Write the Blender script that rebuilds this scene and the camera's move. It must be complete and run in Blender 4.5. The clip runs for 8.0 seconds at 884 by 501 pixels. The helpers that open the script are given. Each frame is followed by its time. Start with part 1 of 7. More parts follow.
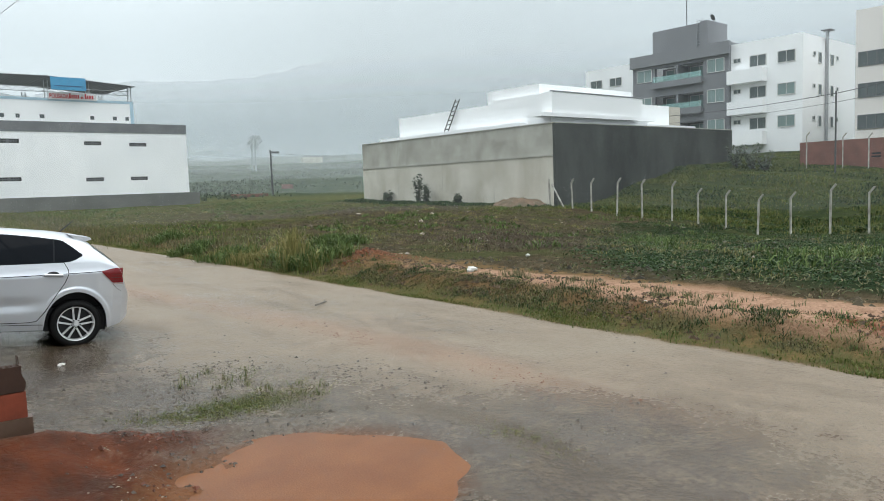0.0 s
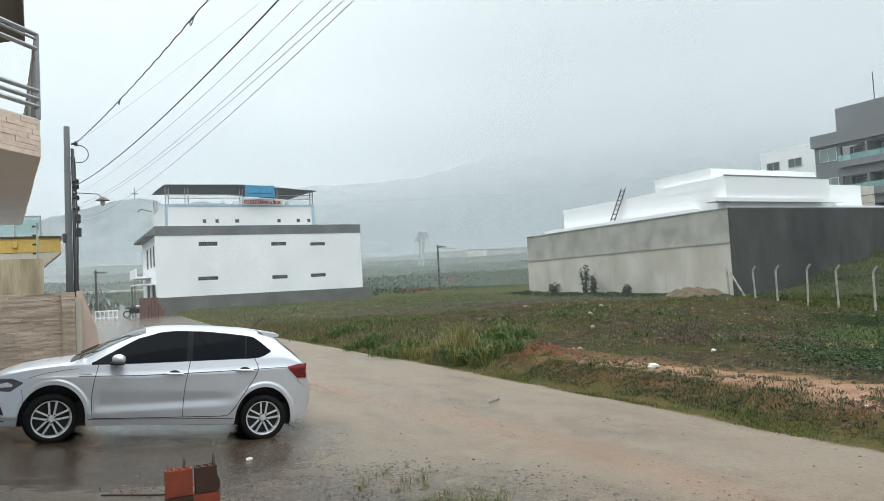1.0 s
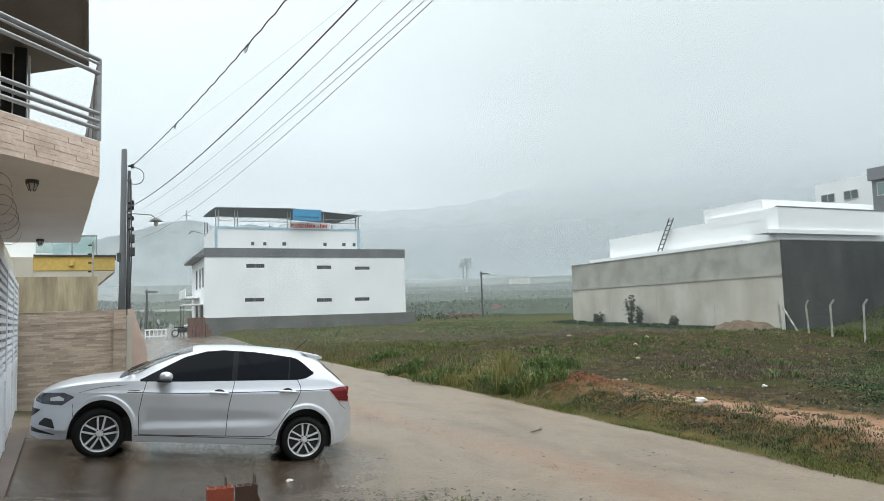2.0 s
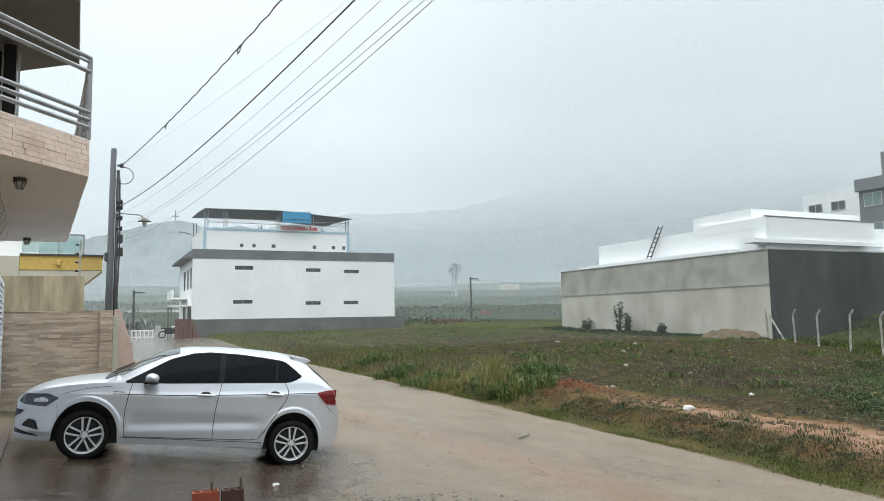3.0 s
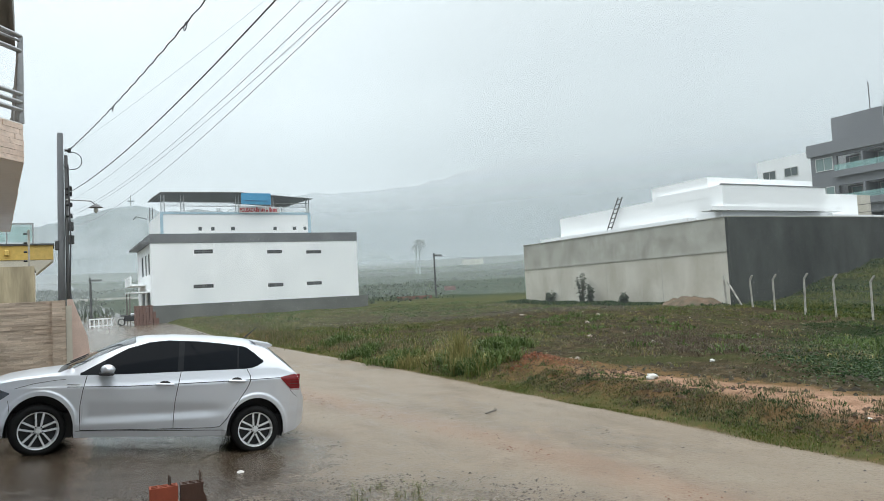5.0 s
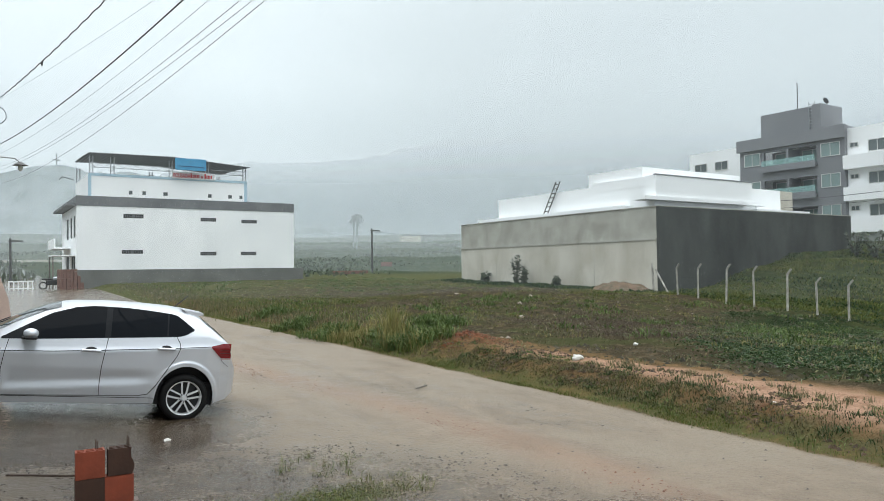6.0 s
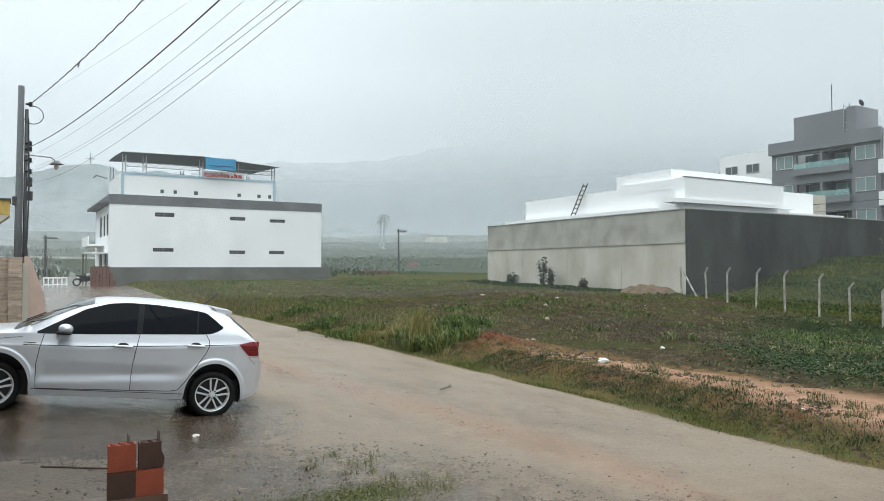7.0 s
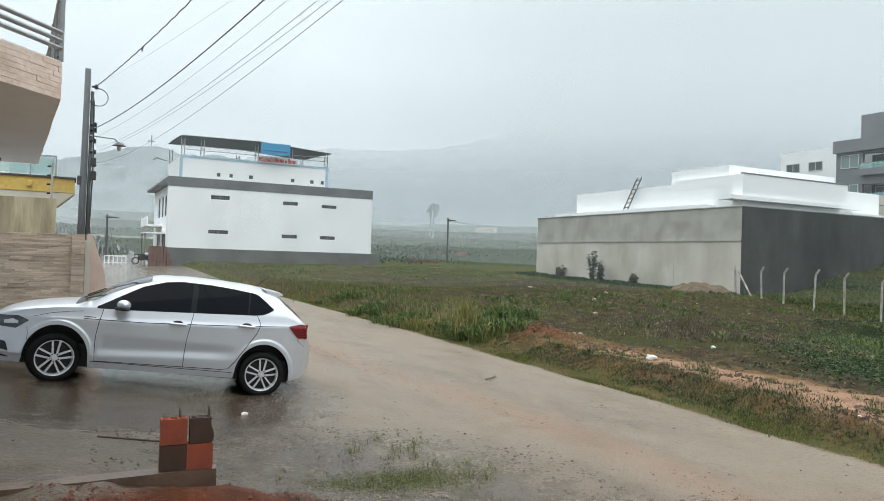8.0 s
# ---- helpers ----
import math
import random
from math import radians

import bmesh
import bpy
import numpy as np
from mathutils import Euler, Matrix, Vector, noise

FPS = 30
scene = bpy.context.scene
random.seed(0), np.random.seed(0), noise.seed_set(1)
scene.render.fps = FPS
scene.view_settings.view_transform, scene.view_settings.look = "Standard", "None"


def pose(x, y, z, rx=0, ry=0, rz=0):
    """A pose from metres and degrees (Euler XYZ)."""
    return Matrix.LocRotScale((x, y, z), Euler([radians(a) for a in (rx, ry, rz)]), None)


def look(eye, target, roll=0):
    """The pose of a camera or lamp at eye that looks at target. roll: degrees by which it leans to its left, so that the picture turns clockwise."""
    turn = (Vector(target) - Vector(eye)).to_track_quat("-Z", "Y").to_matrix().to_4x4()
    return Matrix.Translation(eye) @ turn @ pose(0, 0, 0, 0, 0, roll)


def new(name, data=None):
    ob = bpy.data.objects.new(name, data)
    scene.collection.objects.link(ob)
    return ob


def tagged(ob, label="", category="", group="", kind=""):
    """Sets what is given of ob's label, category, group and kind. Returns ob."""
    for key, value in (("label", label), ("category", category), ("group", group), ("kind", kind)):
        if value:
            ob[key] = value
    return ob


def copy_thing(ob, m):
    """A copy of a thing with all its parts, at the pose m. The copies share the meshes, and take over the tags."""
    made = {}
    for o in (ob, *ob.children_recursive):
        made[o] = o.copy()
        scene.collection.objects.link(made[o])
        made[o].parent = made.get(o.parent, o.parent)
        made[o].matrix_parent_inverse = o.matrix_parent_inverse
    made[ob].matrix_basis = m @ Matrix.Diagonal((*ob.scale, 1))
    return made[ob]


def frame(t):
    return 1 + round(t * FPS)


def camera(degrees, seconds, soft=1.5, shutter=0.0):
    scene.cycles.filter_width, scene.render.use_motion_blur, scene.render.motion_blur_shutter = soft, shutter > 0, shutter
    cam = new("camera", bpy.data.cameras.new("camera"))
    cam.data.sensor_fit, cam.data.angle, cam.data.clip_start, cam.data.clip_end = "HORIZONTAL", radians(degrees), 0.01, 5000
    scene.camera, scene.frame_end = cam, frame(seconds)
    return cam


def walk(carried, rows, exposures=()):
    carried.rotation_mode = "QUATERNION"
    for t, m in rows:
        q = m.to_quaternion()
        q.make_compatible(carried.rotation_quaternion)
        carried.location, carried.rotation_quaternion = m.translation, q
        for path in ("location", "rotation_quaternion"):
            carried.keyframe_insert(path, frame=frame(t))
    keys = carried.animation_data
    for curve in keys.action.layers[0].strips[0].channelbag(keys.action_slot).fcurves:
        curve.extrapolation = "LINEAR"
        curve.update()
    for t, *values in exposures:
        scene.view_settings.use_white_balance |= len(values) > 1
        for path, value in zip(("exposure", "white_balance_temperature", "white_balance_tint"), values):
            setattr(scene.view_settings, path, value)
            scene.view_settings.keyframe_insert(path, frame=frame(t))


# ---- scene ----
cam = camera(62.6, 8.0, soft=0.8)
# seconds, place, yaw, pitch, roll
PATH = [
    (0.0, 0.000, -0.004, 1.900, -40.66, -5.06, 2.11),
    (0.5, 0.017, 0.100, 1.922, -34.17, -2.21, 2.36),
    (1.0, 0.012, 0.281, 1.943, -27.85, 2.75, 3.17),
    (1.5, 0.012, 0.291, 1.931, -24.17, 4.84, 2.04),
    (3.0, 0.007, 0.314, 1.936, -25.37, 5.32, 1.04),
    (3.5, 0.007, 0.323, 1.935, -25.60, 5.07, 1.43),
    (4.0, -0.016, 0.312, 1.923, -24.77, 4.77, 1.62),
    (4.5, 0.028, 0.395, 1.946, -24.54, 3.97, 2.25),
    (5.0, 0.089, 0.414, 1.957, -28.13, 3.38, 3.06),
    (6.5, 0.012, 0.254, 1.959, -33.76, 0.86, 0.07),
    (7.0, 0.014, 0.254, 1.964, -31.07, 1.49, 0.12),
    (7.5, -0.007, 0.346, 1.932, -29.41, 1.49, -0.33),
    (8.0, 0.014, 0.258, 1.957, -27.26, 0.64, -1.77),
]
walk(cam, [(t, pose(x, y, z, 90 + pitch, roll, yaw)) for t, x, y, z, yaw, pitch, roll in PATH])

# ---- world and light: overcast rain sky, brighter overhead ----
world = bpy.data.worlds.new("overcast_sky")
scene.world = world
world.use_nodes = True
wt = world.node_tree
wt.nodes.clear()


def wnode(kind, **inputs):
    n = wt.nodes.new(kind)
    for k, v in inputs.items():
        n.inputs[k].default_value = v
    return n


SUN_ELEV, SUN_TURN = radians(62), radians(20)
sky = wt.nodes.new("ShaderNodeTexSky")
sky.sky_type, sky.sun_disc = "NISHITA", False
sky.sun_elevation, sky.sun_rotation = SUN_ELEV, SUN_TURN
sky.air_density, sky.dust_density = 2.0, 6.0
geo = wt.nodes.new("ShaderNodeTexCoord")
sep = wt.nodes.new("ShaderNodeSeparateXYZ")
wt.links.new(geo.outputs["Generated"], sep.inputs[0])
ramp = wt.nodes.new("ShaderNodeValToRGB")
ramp.color_ramp.interpolation = "EASE"
els = ramp.color_ramp.elements
els[0].position, els[0].color = 0.0, (0.555, 0.645, 0.70, 1)
els[1].position, els[1].color = 1.0, (2.48, 2.7, 2.82, 1)
for p, c in ((0.17, (0.612, 0.71, 0.77, 1)), (0.27, (0.72, 0.82, 0.875, 1)), (0.42, (0.84, 0.94, 0.985, 1)), (0.7, (2.0, 2.18, 2.27, 1))):
    e = els.new(p)
    e.color = c
wt.links.new(sep.outputs["Z"], ramp.inputs[0])
# the cloud cover is thinner, and so brighter, up the road
dot = wt.nodes.new("ShaderNodeVectorMath")
dot.operation = "DOT_PRODUCT"
dot.inputs[1].default_value = (-0.12, 0.97, 0.2)
wt.links.new(geo.outputs["Generated"], dot.inputs[0])
bright = wt.nodes.new("ShaderNodeMapRange")
bright.interpolation_type = "SMOOTHSTEP"
for i, v in ((1, 0.72), (2, 1.0), (3, 0.93), (4, 1.30)):
    bright.inputs[i].default_value = v
wt.links.new(dot.outputs["Value"], bright.inputs[0])
cloud = wnode("ShaderNodeTexNoise", Scale=2.2, Detail=4.0, Roughness=0.5)
wt.links.new(geo.outputs["Generated"], cloud.inputs["Vector"])
cl = wt.nodes.new("ShaderNodeMapRange")
for i, v in ((1, 0.3), (2, 0.7), (3, 0.95), (4, 1.05)):
    cl.inputs[i].default_value = v
wt.links.new(cloud.outputs["Fac"], cl.inputs[0])
mul = wt.nodes.new("ShaderNodeMath")
mul.operation = "MULTIPLY"
wt.links.new(bright.outputs[0], mul.inputs[0])
wt.links.new(cl.outputs[0], mul.inputs[1])
cloudcol = wt.nodes.new("ShaderNodeVectorMath")
cloudcol.operation = "SCALE"
wt.links.new(ramp.outputs[0], cloudcol.inputs[0])
wt.links.new(mul.outputs[0], cloudcol.inputs["Scale"])
bg1, bg2, add = wnode("ShaderNodeBackground", Strength=0.012), wnode("ShaderNodeBackground", Strength=1.0), wt.nodes.new("ShaderNodeAddShader")
wt.links.new(sky.outputs[0], bg1.inputs[0])
wt.links.new(cloudcol.outputs[0], bg2.inputs[0])
wt.links.new(bg1.outputs[0], add.inputs[0])
wt.links.new(bg2.outputs[0], add.inputs[1])
wout = wt.nodes.new("ShaderNodeOutputWorld")
wt.links.new(add.outputs[0], wout.inputs[0])

sun = new("sun", bpy.data.lights.new("sun", "SUN"))
sun.data.energy, sun.data.angle, sun.data.color = 0.7, radians(40), (1.0, 0.98, 0.95)
sun.matrix_world = look((-6, -14, 26), (0, 0, 0))


# ---- materials ----
def mat(name, color, rough=0.8, metal=0.0, color2=None, scale=3.0, fine=40.0, bump=0.15, spec=0.5, stretch=(1, 1, 1), random_value=0.0, coat=0.0, amount=1.0, grain=0.1):
    """A surface with stains at a large scale, grain at a small one, and relief."""
    m = bpy.data.materials.new(name)
    m.use_nodes = True
    nt = m.node_tree
    b = nt.nodes["Principled BSDF"]
    co = nt.nodes.new("ShaderNodeTexCoord")
    mp = nt.nodes.new("ShaderNodeMapping")
    mp.inputs["Scale"].default_value = stretch
    nt.links.new(co.outputs["Object"], mp.inputs[0])
    n1 = nt.nodes.new("ShaderNodeTexNoise")
    n1.inputs["Scale"].default_value, n1.inputs["Detail"].default_value = scale, 6
    n2 = nt.nodes.new("ShaderNodeTexNoise")
    n2.inputs["Scale"].default_value, n2.inputs["Detail"].default_value = fine, 4
    for n in (n1, n2):
        nt.links.new(mp.outputs[0], n.inputs["Vector"])
    mix = nt.nodes.new("ShaderNodeMix")
    mix.data_type = "RGBA"
    c2 = color2 or tuple(v * 0.8 for v in color)
    mix.inputs["A"].default_value, mix.inputs["B"].default_value = (*color, 1), (*c2, 1)
    mr = nt.nodes.new("ShaderNodeMapRange")
    for i, v in ((1, 0.35), (2, 0.68), (3, 0.0), (4, amount)):
        mr.inputs[i].default_value = v
    nt.links.new(n1.outputs["Fac"], mr.inputs[0])
    nt.links.new(mr.outputs[0], mix.inputs["Factor"])
    hsv = nt.nodes.new("ShaderNodeHueSaturation")
    val = nt.nodes.new("ShaderNodeMapRange")
    for i, v in ((1, 0.3), (2, 0.7), (3, 1 - grain), (4, 1 + grain)):
        val.inputs[i].default_value = v
    nt.links.new(n2.outputs["Fac"], val.inputs[0])
    last = val.outputs[0]
    if random_value:
        info = nt.nodes.new("ShaderNodeNewGeometry")
        rr = nt.nodes.new("ShaderNodeMapRange")
        for i, v in ((1, 0), (2, 1), (3, 1 - random_value), (4, 1 + random_value)):
            rr.inputs[i].default_value = v
        nt.links.new(info.outputs["Random Per Island"], rr.inputs[0])
        mm = nt.nodes.new("ShaderNodeMath")
        mm.operation = "MULTIPLY"
        nt.links.new(last, mm.inputs[0])
        nt.links.new(rr.outputs[0], mm.inputs[1])
        last = mm.outputs[0]
    nt.links.new(last, hsv.inputs["Value"])
    nt.links.new(mix.outputs["Result"], hsv.inputs["Color"])
    nt.links.new(hsv.outputs[0], b.inputs["Base Color"])
    b.inputs["Roughness"].default_value, b.inputs["Metallic"].default_value = rough, metal
    b.inputs["Specular IOR Level"].default_value = spec
    b.inputs["Coat Weight"].default_value = coat
    b.inputs["Coat Roughness"].default_value = 0.06
    if bump:
        bp = nt.nodes.new("ShaderNodeBump")
        bp.inputs["Strength"].default_value, bp.inputs["Distance"].default_value = bump, 0.02
        nt.links.new(n2.outputs["Fac"], bp.inputs["Height"])
        nt.links.new(bp.outputs[0], b.inputs["Normal"])
    return m


def glass(name, color, rough=0.04, alpha=1.0, ior=1.45, spec=0.5):
    m = bpy.data.materials.new(name)
    m.use_nodes = True
    b = m.node_tree.nodes["Principled BSDF"]
    b.inputs["Base Color"].default_value = (*color, 1)
    b.inputs["Roughness"].default_value = rough
    b.inputs["IOR"].default_value = ior
    b.inputs["Alpha"].default_value = alpha
    b.inputs["Specular IOR Level"].default_value = spec
    return m


M_WHITE = mat("white_paint", (0.88, 0.89, 0.89), 0.75, color2=(0.83, 0.845, 0.845), scale=0.5, fine=8, bump=0.03, grain=0.02)
M_WHITE_STREAK = mat("white_plaster", (0.91, 0.92, 0.92), 0.8, color2=(0.76, 0.78, 0.79), scale=0.33, fine=3, bump=0.06, stretch=(1, 1, 0.7), amount=0.8, grain=0.03)
M_GREY_BAND = mat("dark_grey_band", (0.16, 0.165, 0.17), 0.7, color2=(0.12, 0.125, 0.13), scale=0.6, fine=10)
M_BLUE_TRIM = mat("pale_blue_paint", (0.42, 0.58, 0.68), 0.7, scale=1)
M_BANNER = mat("blue_banner", (0.05, 0.30, 0.52), 0.6, color2=(0.04, 0.25, 0.46), scale=1)
M_BANNER_WHITE = mat("white_banner", (0.8, 0.8, 0.8), 0.6)
M_RED_LETTER = mat("red_lettering", (0.55, 0.03, 0.04), 0.6, bump=0)
M_BLUE_LETTER = mat("dark_blue_lettering", (0.02, 0.10, 0.22), 0.6, bump=0)
M_ROOF_METAL = mat("grey_corrugated_metal", (0.13, 0.14, 0.15), 0.5, color2=(0.1, 0.105, 0.11), scale=1, metal=0.2)
M_STEEL = mat("galvanised_steel", (0.45, 0.46, 0.47), 0.45, metal=0.6, scale=6, bump=0.05)
M_DARK_METAL = mat("dark_weathered_metal", (0.10, 0.10, 0.10), 0.55, metal=0.4, scale=6, bump=0.05)
M_CONCRETE = mat("cast_concrete", (0.60, 0.575, 0.50), 0.9, color2=(0.43, 0.395, 0.32), scale=0.55, fine=7, bump=0.2, grain=0.05, stretch=(1, 1, 0.7))
M_CONCRETE_WET = mat("damp_concrete", (0.43, 0.42, 0.37), 0.85, color2=(0.30, 0.29, 0.245), scale=0.8, fine=7, bump=0.2, grain=0.05)
M_PLINTH = mat("damp_cement_plinth", (0.15, 0.152, 0.14), 0.85, color2=(0.105, 0.108, 0.098), scale=0.5, fine=8, bump=0.2)
M_EARTH = mat("brown_spoil_earth", (0.165, 0.105, 0.068), 0.95, color2=(0.085, 0.072, 0.042), scale=1.6, fine=14, bump=0.6)
M_DARK_RENDER = mat("dark_grey_render", (0.060, 0.064, 0.058), 0.85, color2=(0.028, 0.031, 0.028), spec=0.2, scale=0.5, fine=8, bump=0.3, stretch=(1, 1, 0.4))
M_APT_GREY = mat("grey_facade_paint", (0.20, 0.205, 0.215), 0.7, color2=(0.17, 0.175, 0.185), scale=0.3, fine=6, bump=0.03, grain=0.03)
M_APT_WHITE = mat("white_facade_paint", (0.88, 0.89, 0.89), 0.75, color2=(0.80, 0.81, 0.81), scale=0.2, fine=3, bump=0.03, stretch=(1, 1, 0.5), grain=0.02)
M_BEIGE = mat("beige_facade_paint", (0.78, 0.74, 0.70), 0.75, color2=(0.70, 0.66, 0.62), scale=0.3, fine=5, bump=0.03, grain=0.02)
M_PANE = glass("window_glass", (0.10, 0.12, 0.12), 0.06)
M_PANE_GREEN = glass("greenish_window_glass", (0.20, 0.27, 0.26), 0.08)
M_FRAME = mat("pale_window_frame", (0.62, 0.62, 0.60), 0.5, bump=0)
# near-black, painted in for the shade inside openings
M_DARK = mat("opening_shade", (0.03, 0.03, 0.032), 0.8, bump=0)
M_GLASS_RAIL = glass("green_glass_panel", (0.36, 0.60, 0.57), 0.05, 0.38)
M_RED_WALL = mat("red_brick_wall", (0.22, 0.10, 0.078), 0.9, color2=(0.15, 0.075, 0.06), scale=1.5, fine=20)
M_POST = mat("concrete_fence_post", (0.50, 0.48, 0.43), 0.9, color2=(0.22, 0.20, 0.17), scale=3, fine=30)
M_WOOD = mat("grey_old_wood", (0.16, 0.14, 0.12), 0.85, color2=(0.1, 0.09, 0.08), scale=3, fine=30, stretch=(1, 1, 0.2))
M_LADDER = mat("weathered_ladder_wood", (0.09, 0.085, 0.08), 0.85, scale=3)
M_CLAY = mat("red_clay_brick", (0.27, 0.060, 0.028), 0.8, color2=(0.19, 0.042, 0.020), scale=7, fine=40, bump=0.1, grain=0.05)
M_CLAY_WET = mat("soaked_clay_brick", (0.060, 0.028, 0.017), 0.7, color2=(0.042, 0.020, 0.012), scale=7, fine=40, bump=0.1, grain=0.05)
M_RUST = mat("rusty_rebar", (0.05, 0.03, 0.022), 0.8, scale=30)
M_TILE = mat("beige_split_stone_tile", (0.80, 0.65, 0.55), 0.7, color2=(0.60, 0.45, 0.36), scale=7, fine=50, bump=0.3, random_value=0.22, stretch=(0.5, 0.5, 1))
M_TILE_B = mat("beige_filleted_tile", (0.52, 0.42, 0.33), 0.7, color2=(0.40, 0.31, 0.235), scale=4, fine=60, bump=0.3, random_value=0.22, stretch=(0.4, 0.4, 2))
M_GROUT = mat("tile_bed", (0.36, 0.29, 0.23), 0.9, scale=6)
M_SOFFIT = mat("cream_soffit_paint", (0.90, 0.85, 0.81), 0.85, color2=(0.84, 0.78, 0.74), scale=1.2, fine=12, bump=0, grain=0.02)
M_SOFFIT_DARK = mat("dark_brown_eave", (0.16, 0.145, 0.125), 0.8, scale=1.2)
M_STAINED = mat("stained_yellow_plaster", (0.50, 0.42, 0.28), 0.9, color2=(0.20, 0.17, 0.115), scale=1.6, fine=14, bump=0.2, stretch=(2.2, 2.2, 0.3))
M_YELLOW = mat("ochre_yellow_paint", (0.66, 0.45, 0.12), 0.8, color2=(0.54, 0.38, 0.13), scale=1.2, fine=10)
M_CREAM = mat("cream_house_paint", (0.62, 0.57, 0.47), 0.85, color2=(0.52, 0.48, 0.4), scale=1)
M_PINK = mat("pale_pink_plaster", (0.62, 0.47, 0.40), 0.85, scale=2)
M_GATE = mat("white_gate_paint", (0.80, 0.82, 0.86), 0.45, color2=(0.70, 0.72, 0.76), scale=3, fine=30, bump=0.03)
M_POLE = mat("grey_pole", (0.13, 0.135, 0.14), 0.8, color2=(0.09, 0.095, 0.10), scale=2, fine=25, stretch=(1, 1, 0.2))
M_WIRE = mat("black_cable", (0.05, 0.05, 0.055), 0.6, bump=0)
M_WIRE_PALE = mat("thin_grey_wire", (0.26, 0.27, 0.29), 0.6, bump=0)
M_CAR = mat("silver_car_paint", (0.66, 0.68, 0.72), 0.36, metal=0.5, color2=(0.63, 0.65, 0.69), scale=1, fine=300, bump=0.0, coat=0.5, grain=0.02)
M_CARGLASS = glass("tinted_car_glass", (0.006, 0.008, 0.011), 0.03, ior=1.3, spec=0.12)
M_WINDSCREEN = glass("windscreen_glass", (0.02, 0.025, 0.03), 0.04, ior=1.5, spec=0.9)
M_TYRE = mat("black_tyre_rubber", (0.010, 0.010, 0.010), 0.75, scale=8, fine=60, bump=0.2, spec=0.2)
M_ALLOY = mat("silver_alloy", (0.74, 0.75, 0.76), 0.3, metal=0.25, scale=8, bump=0)
M_BLACK = mat("black_plastic", (0.014, 0.014, 0.015), 0.5, scale=8, bump=0)
M_GLOSS_BLACK = glass("gloss_black_trim", (0.022, 0.024, 0.027), 0.2, ior=1.3, spec=0.12)
M_TAIL = mat("red_tail_light_lens", (0.20, 0.006, 0.010), 0.25, scale=20, fine=60, bump=0, coat=0.1)
M_TAIL_CLEAR = mat("clear_tail_lens", (0.6, 0.5, 0.5), 0.15, bump=0, coat=1.0)
M_LAMP_LENS = mat("headlight_lens", (0.05, 0.062, 0.08), 0.1, color2=(0.02, 0.025, 0.03), scale=14, bump=0, coat=1.0)
M_PAPER = mat("white_litter", (0.62, 0.61, 0.57), 0.7)
M_STONE = mat("pale_rubble", (0.30, 0.27, 0.225), 0.9, color2=(0.2, 0.15, 0.11), scale=9, random_value=0.3)
M_PEBBLE = mat("dark_wet_pebble", (0.05, 0.043, 0.038), 0.5, color2=(0.09, 0.07, 0.055), scale=9, random_value=0.4)
M_CURB = mat("wet_concrete_kerb", (0.14, 0.088, 0.060), 0.4, color2=(0.085, 0.050, 0.034), scale=3, fine=25, bump=0.3)
M_LEAF_DARK = mat("dark_shrub_leaf", (0.022, 0.035, 0.016), 0.6, color2=(0.035, 0.05, 0.02), scale=3, random_value=0.3, bump=0)
M_BARK = mat("brown_bark", (0.07, 0.055, 0.04), 0.9, scale=6)
# pale grey-green with distance haze painted in, for the palms and the cross
M_FAR_GREEN = mat("haze_painted_green", (0.27, 0.31, 0.30), 0.9, color2=(0.23, 0.27, 0.26), scale=1, random_value=0.15, bump=0)


def blade_mat(name, lo, hi, dry):
    m = bpy.data.materials.new(name)
    m.use_nodes = True
    nt = m.node_tree
    b = nt.nodes["Principled BSDF"]
    g = nt.nodes.new("ShaderNodeNewGeometry")
    r = nt.nodes.new("ShaderNodeValToRGB")
    r.color_ramp.elements[0].color, r.color_ramp.elements[1].color = (*lo, 1), (*dry, 1)
    e = r.color_ramp.elements.new(0.65)
    e.color = (*hi, 1)
    nt.links.new(g.outputs["Random Per Island"], r.inputs[0])
    nt.links.new(r.outputs[0], b.inputs["Base Color"])
    b.inputs["Roughness"].default_value = 0.6
    b.inputs["Specular IOR Level"].default_value = 0.12
    return m


M_GRASS = blade_mat("green_grass", (0.055, 0.080, 0.018), (0.110, 0.132, 0.032), (0.21, 0.175, 0.075))
M_GRASS_DRY = blade_mat("dry_yellow_grass", (0.12, 0.13, 0.04), (0.24, 0.21, 0.08), (0.34, 0.28, 0.13))
M_WEED = blade_mat("dark_green_weed", (0.018, 0.036, 0.014), (0.038, 0.070, 0.025), (0.09, 0.115, 0.042))
M_WEED_LIGHT = blade_mat("leafy_green_weed", (0.045, 0.075, 0.022), (0.095, 0.14, 0.042), (0.15, 0.18, 0.07))
M_SCRUB = blade_mat("brown_field_scrub", (0.07, 0.075, 0.035), (0.14, 0.14, 0.07), (0.23, 0.18, 0.11))
M_STUBBLE = blade_mat("dark_stubble", (0.040, 0.045, 0.022), (0.080, 0.082, 0.042), (0.17, 0.135, 0.08))
M_DEAD = blade_mat("dead_brown_weed", (0.06, 0.048, 0.036), (0.11, 0.085, 0.062), (0.17, 0.125, 0.085))


# ---- helpers for meshes ----
def link_mesh(name, verts, faces, material, parent=None, label="", smooth=False):
    me = bpy.data.meshes.new(name)
    me.from_pydata(verts, [], faces)
    me.update()
    if smooth:
        me.shade_smooth()
    ob = new(name, me)
    if material:
        me.materials.append(material)
    if parent:
        ob.parent = parent
    if label:
        ob["label"] = label
    return ob


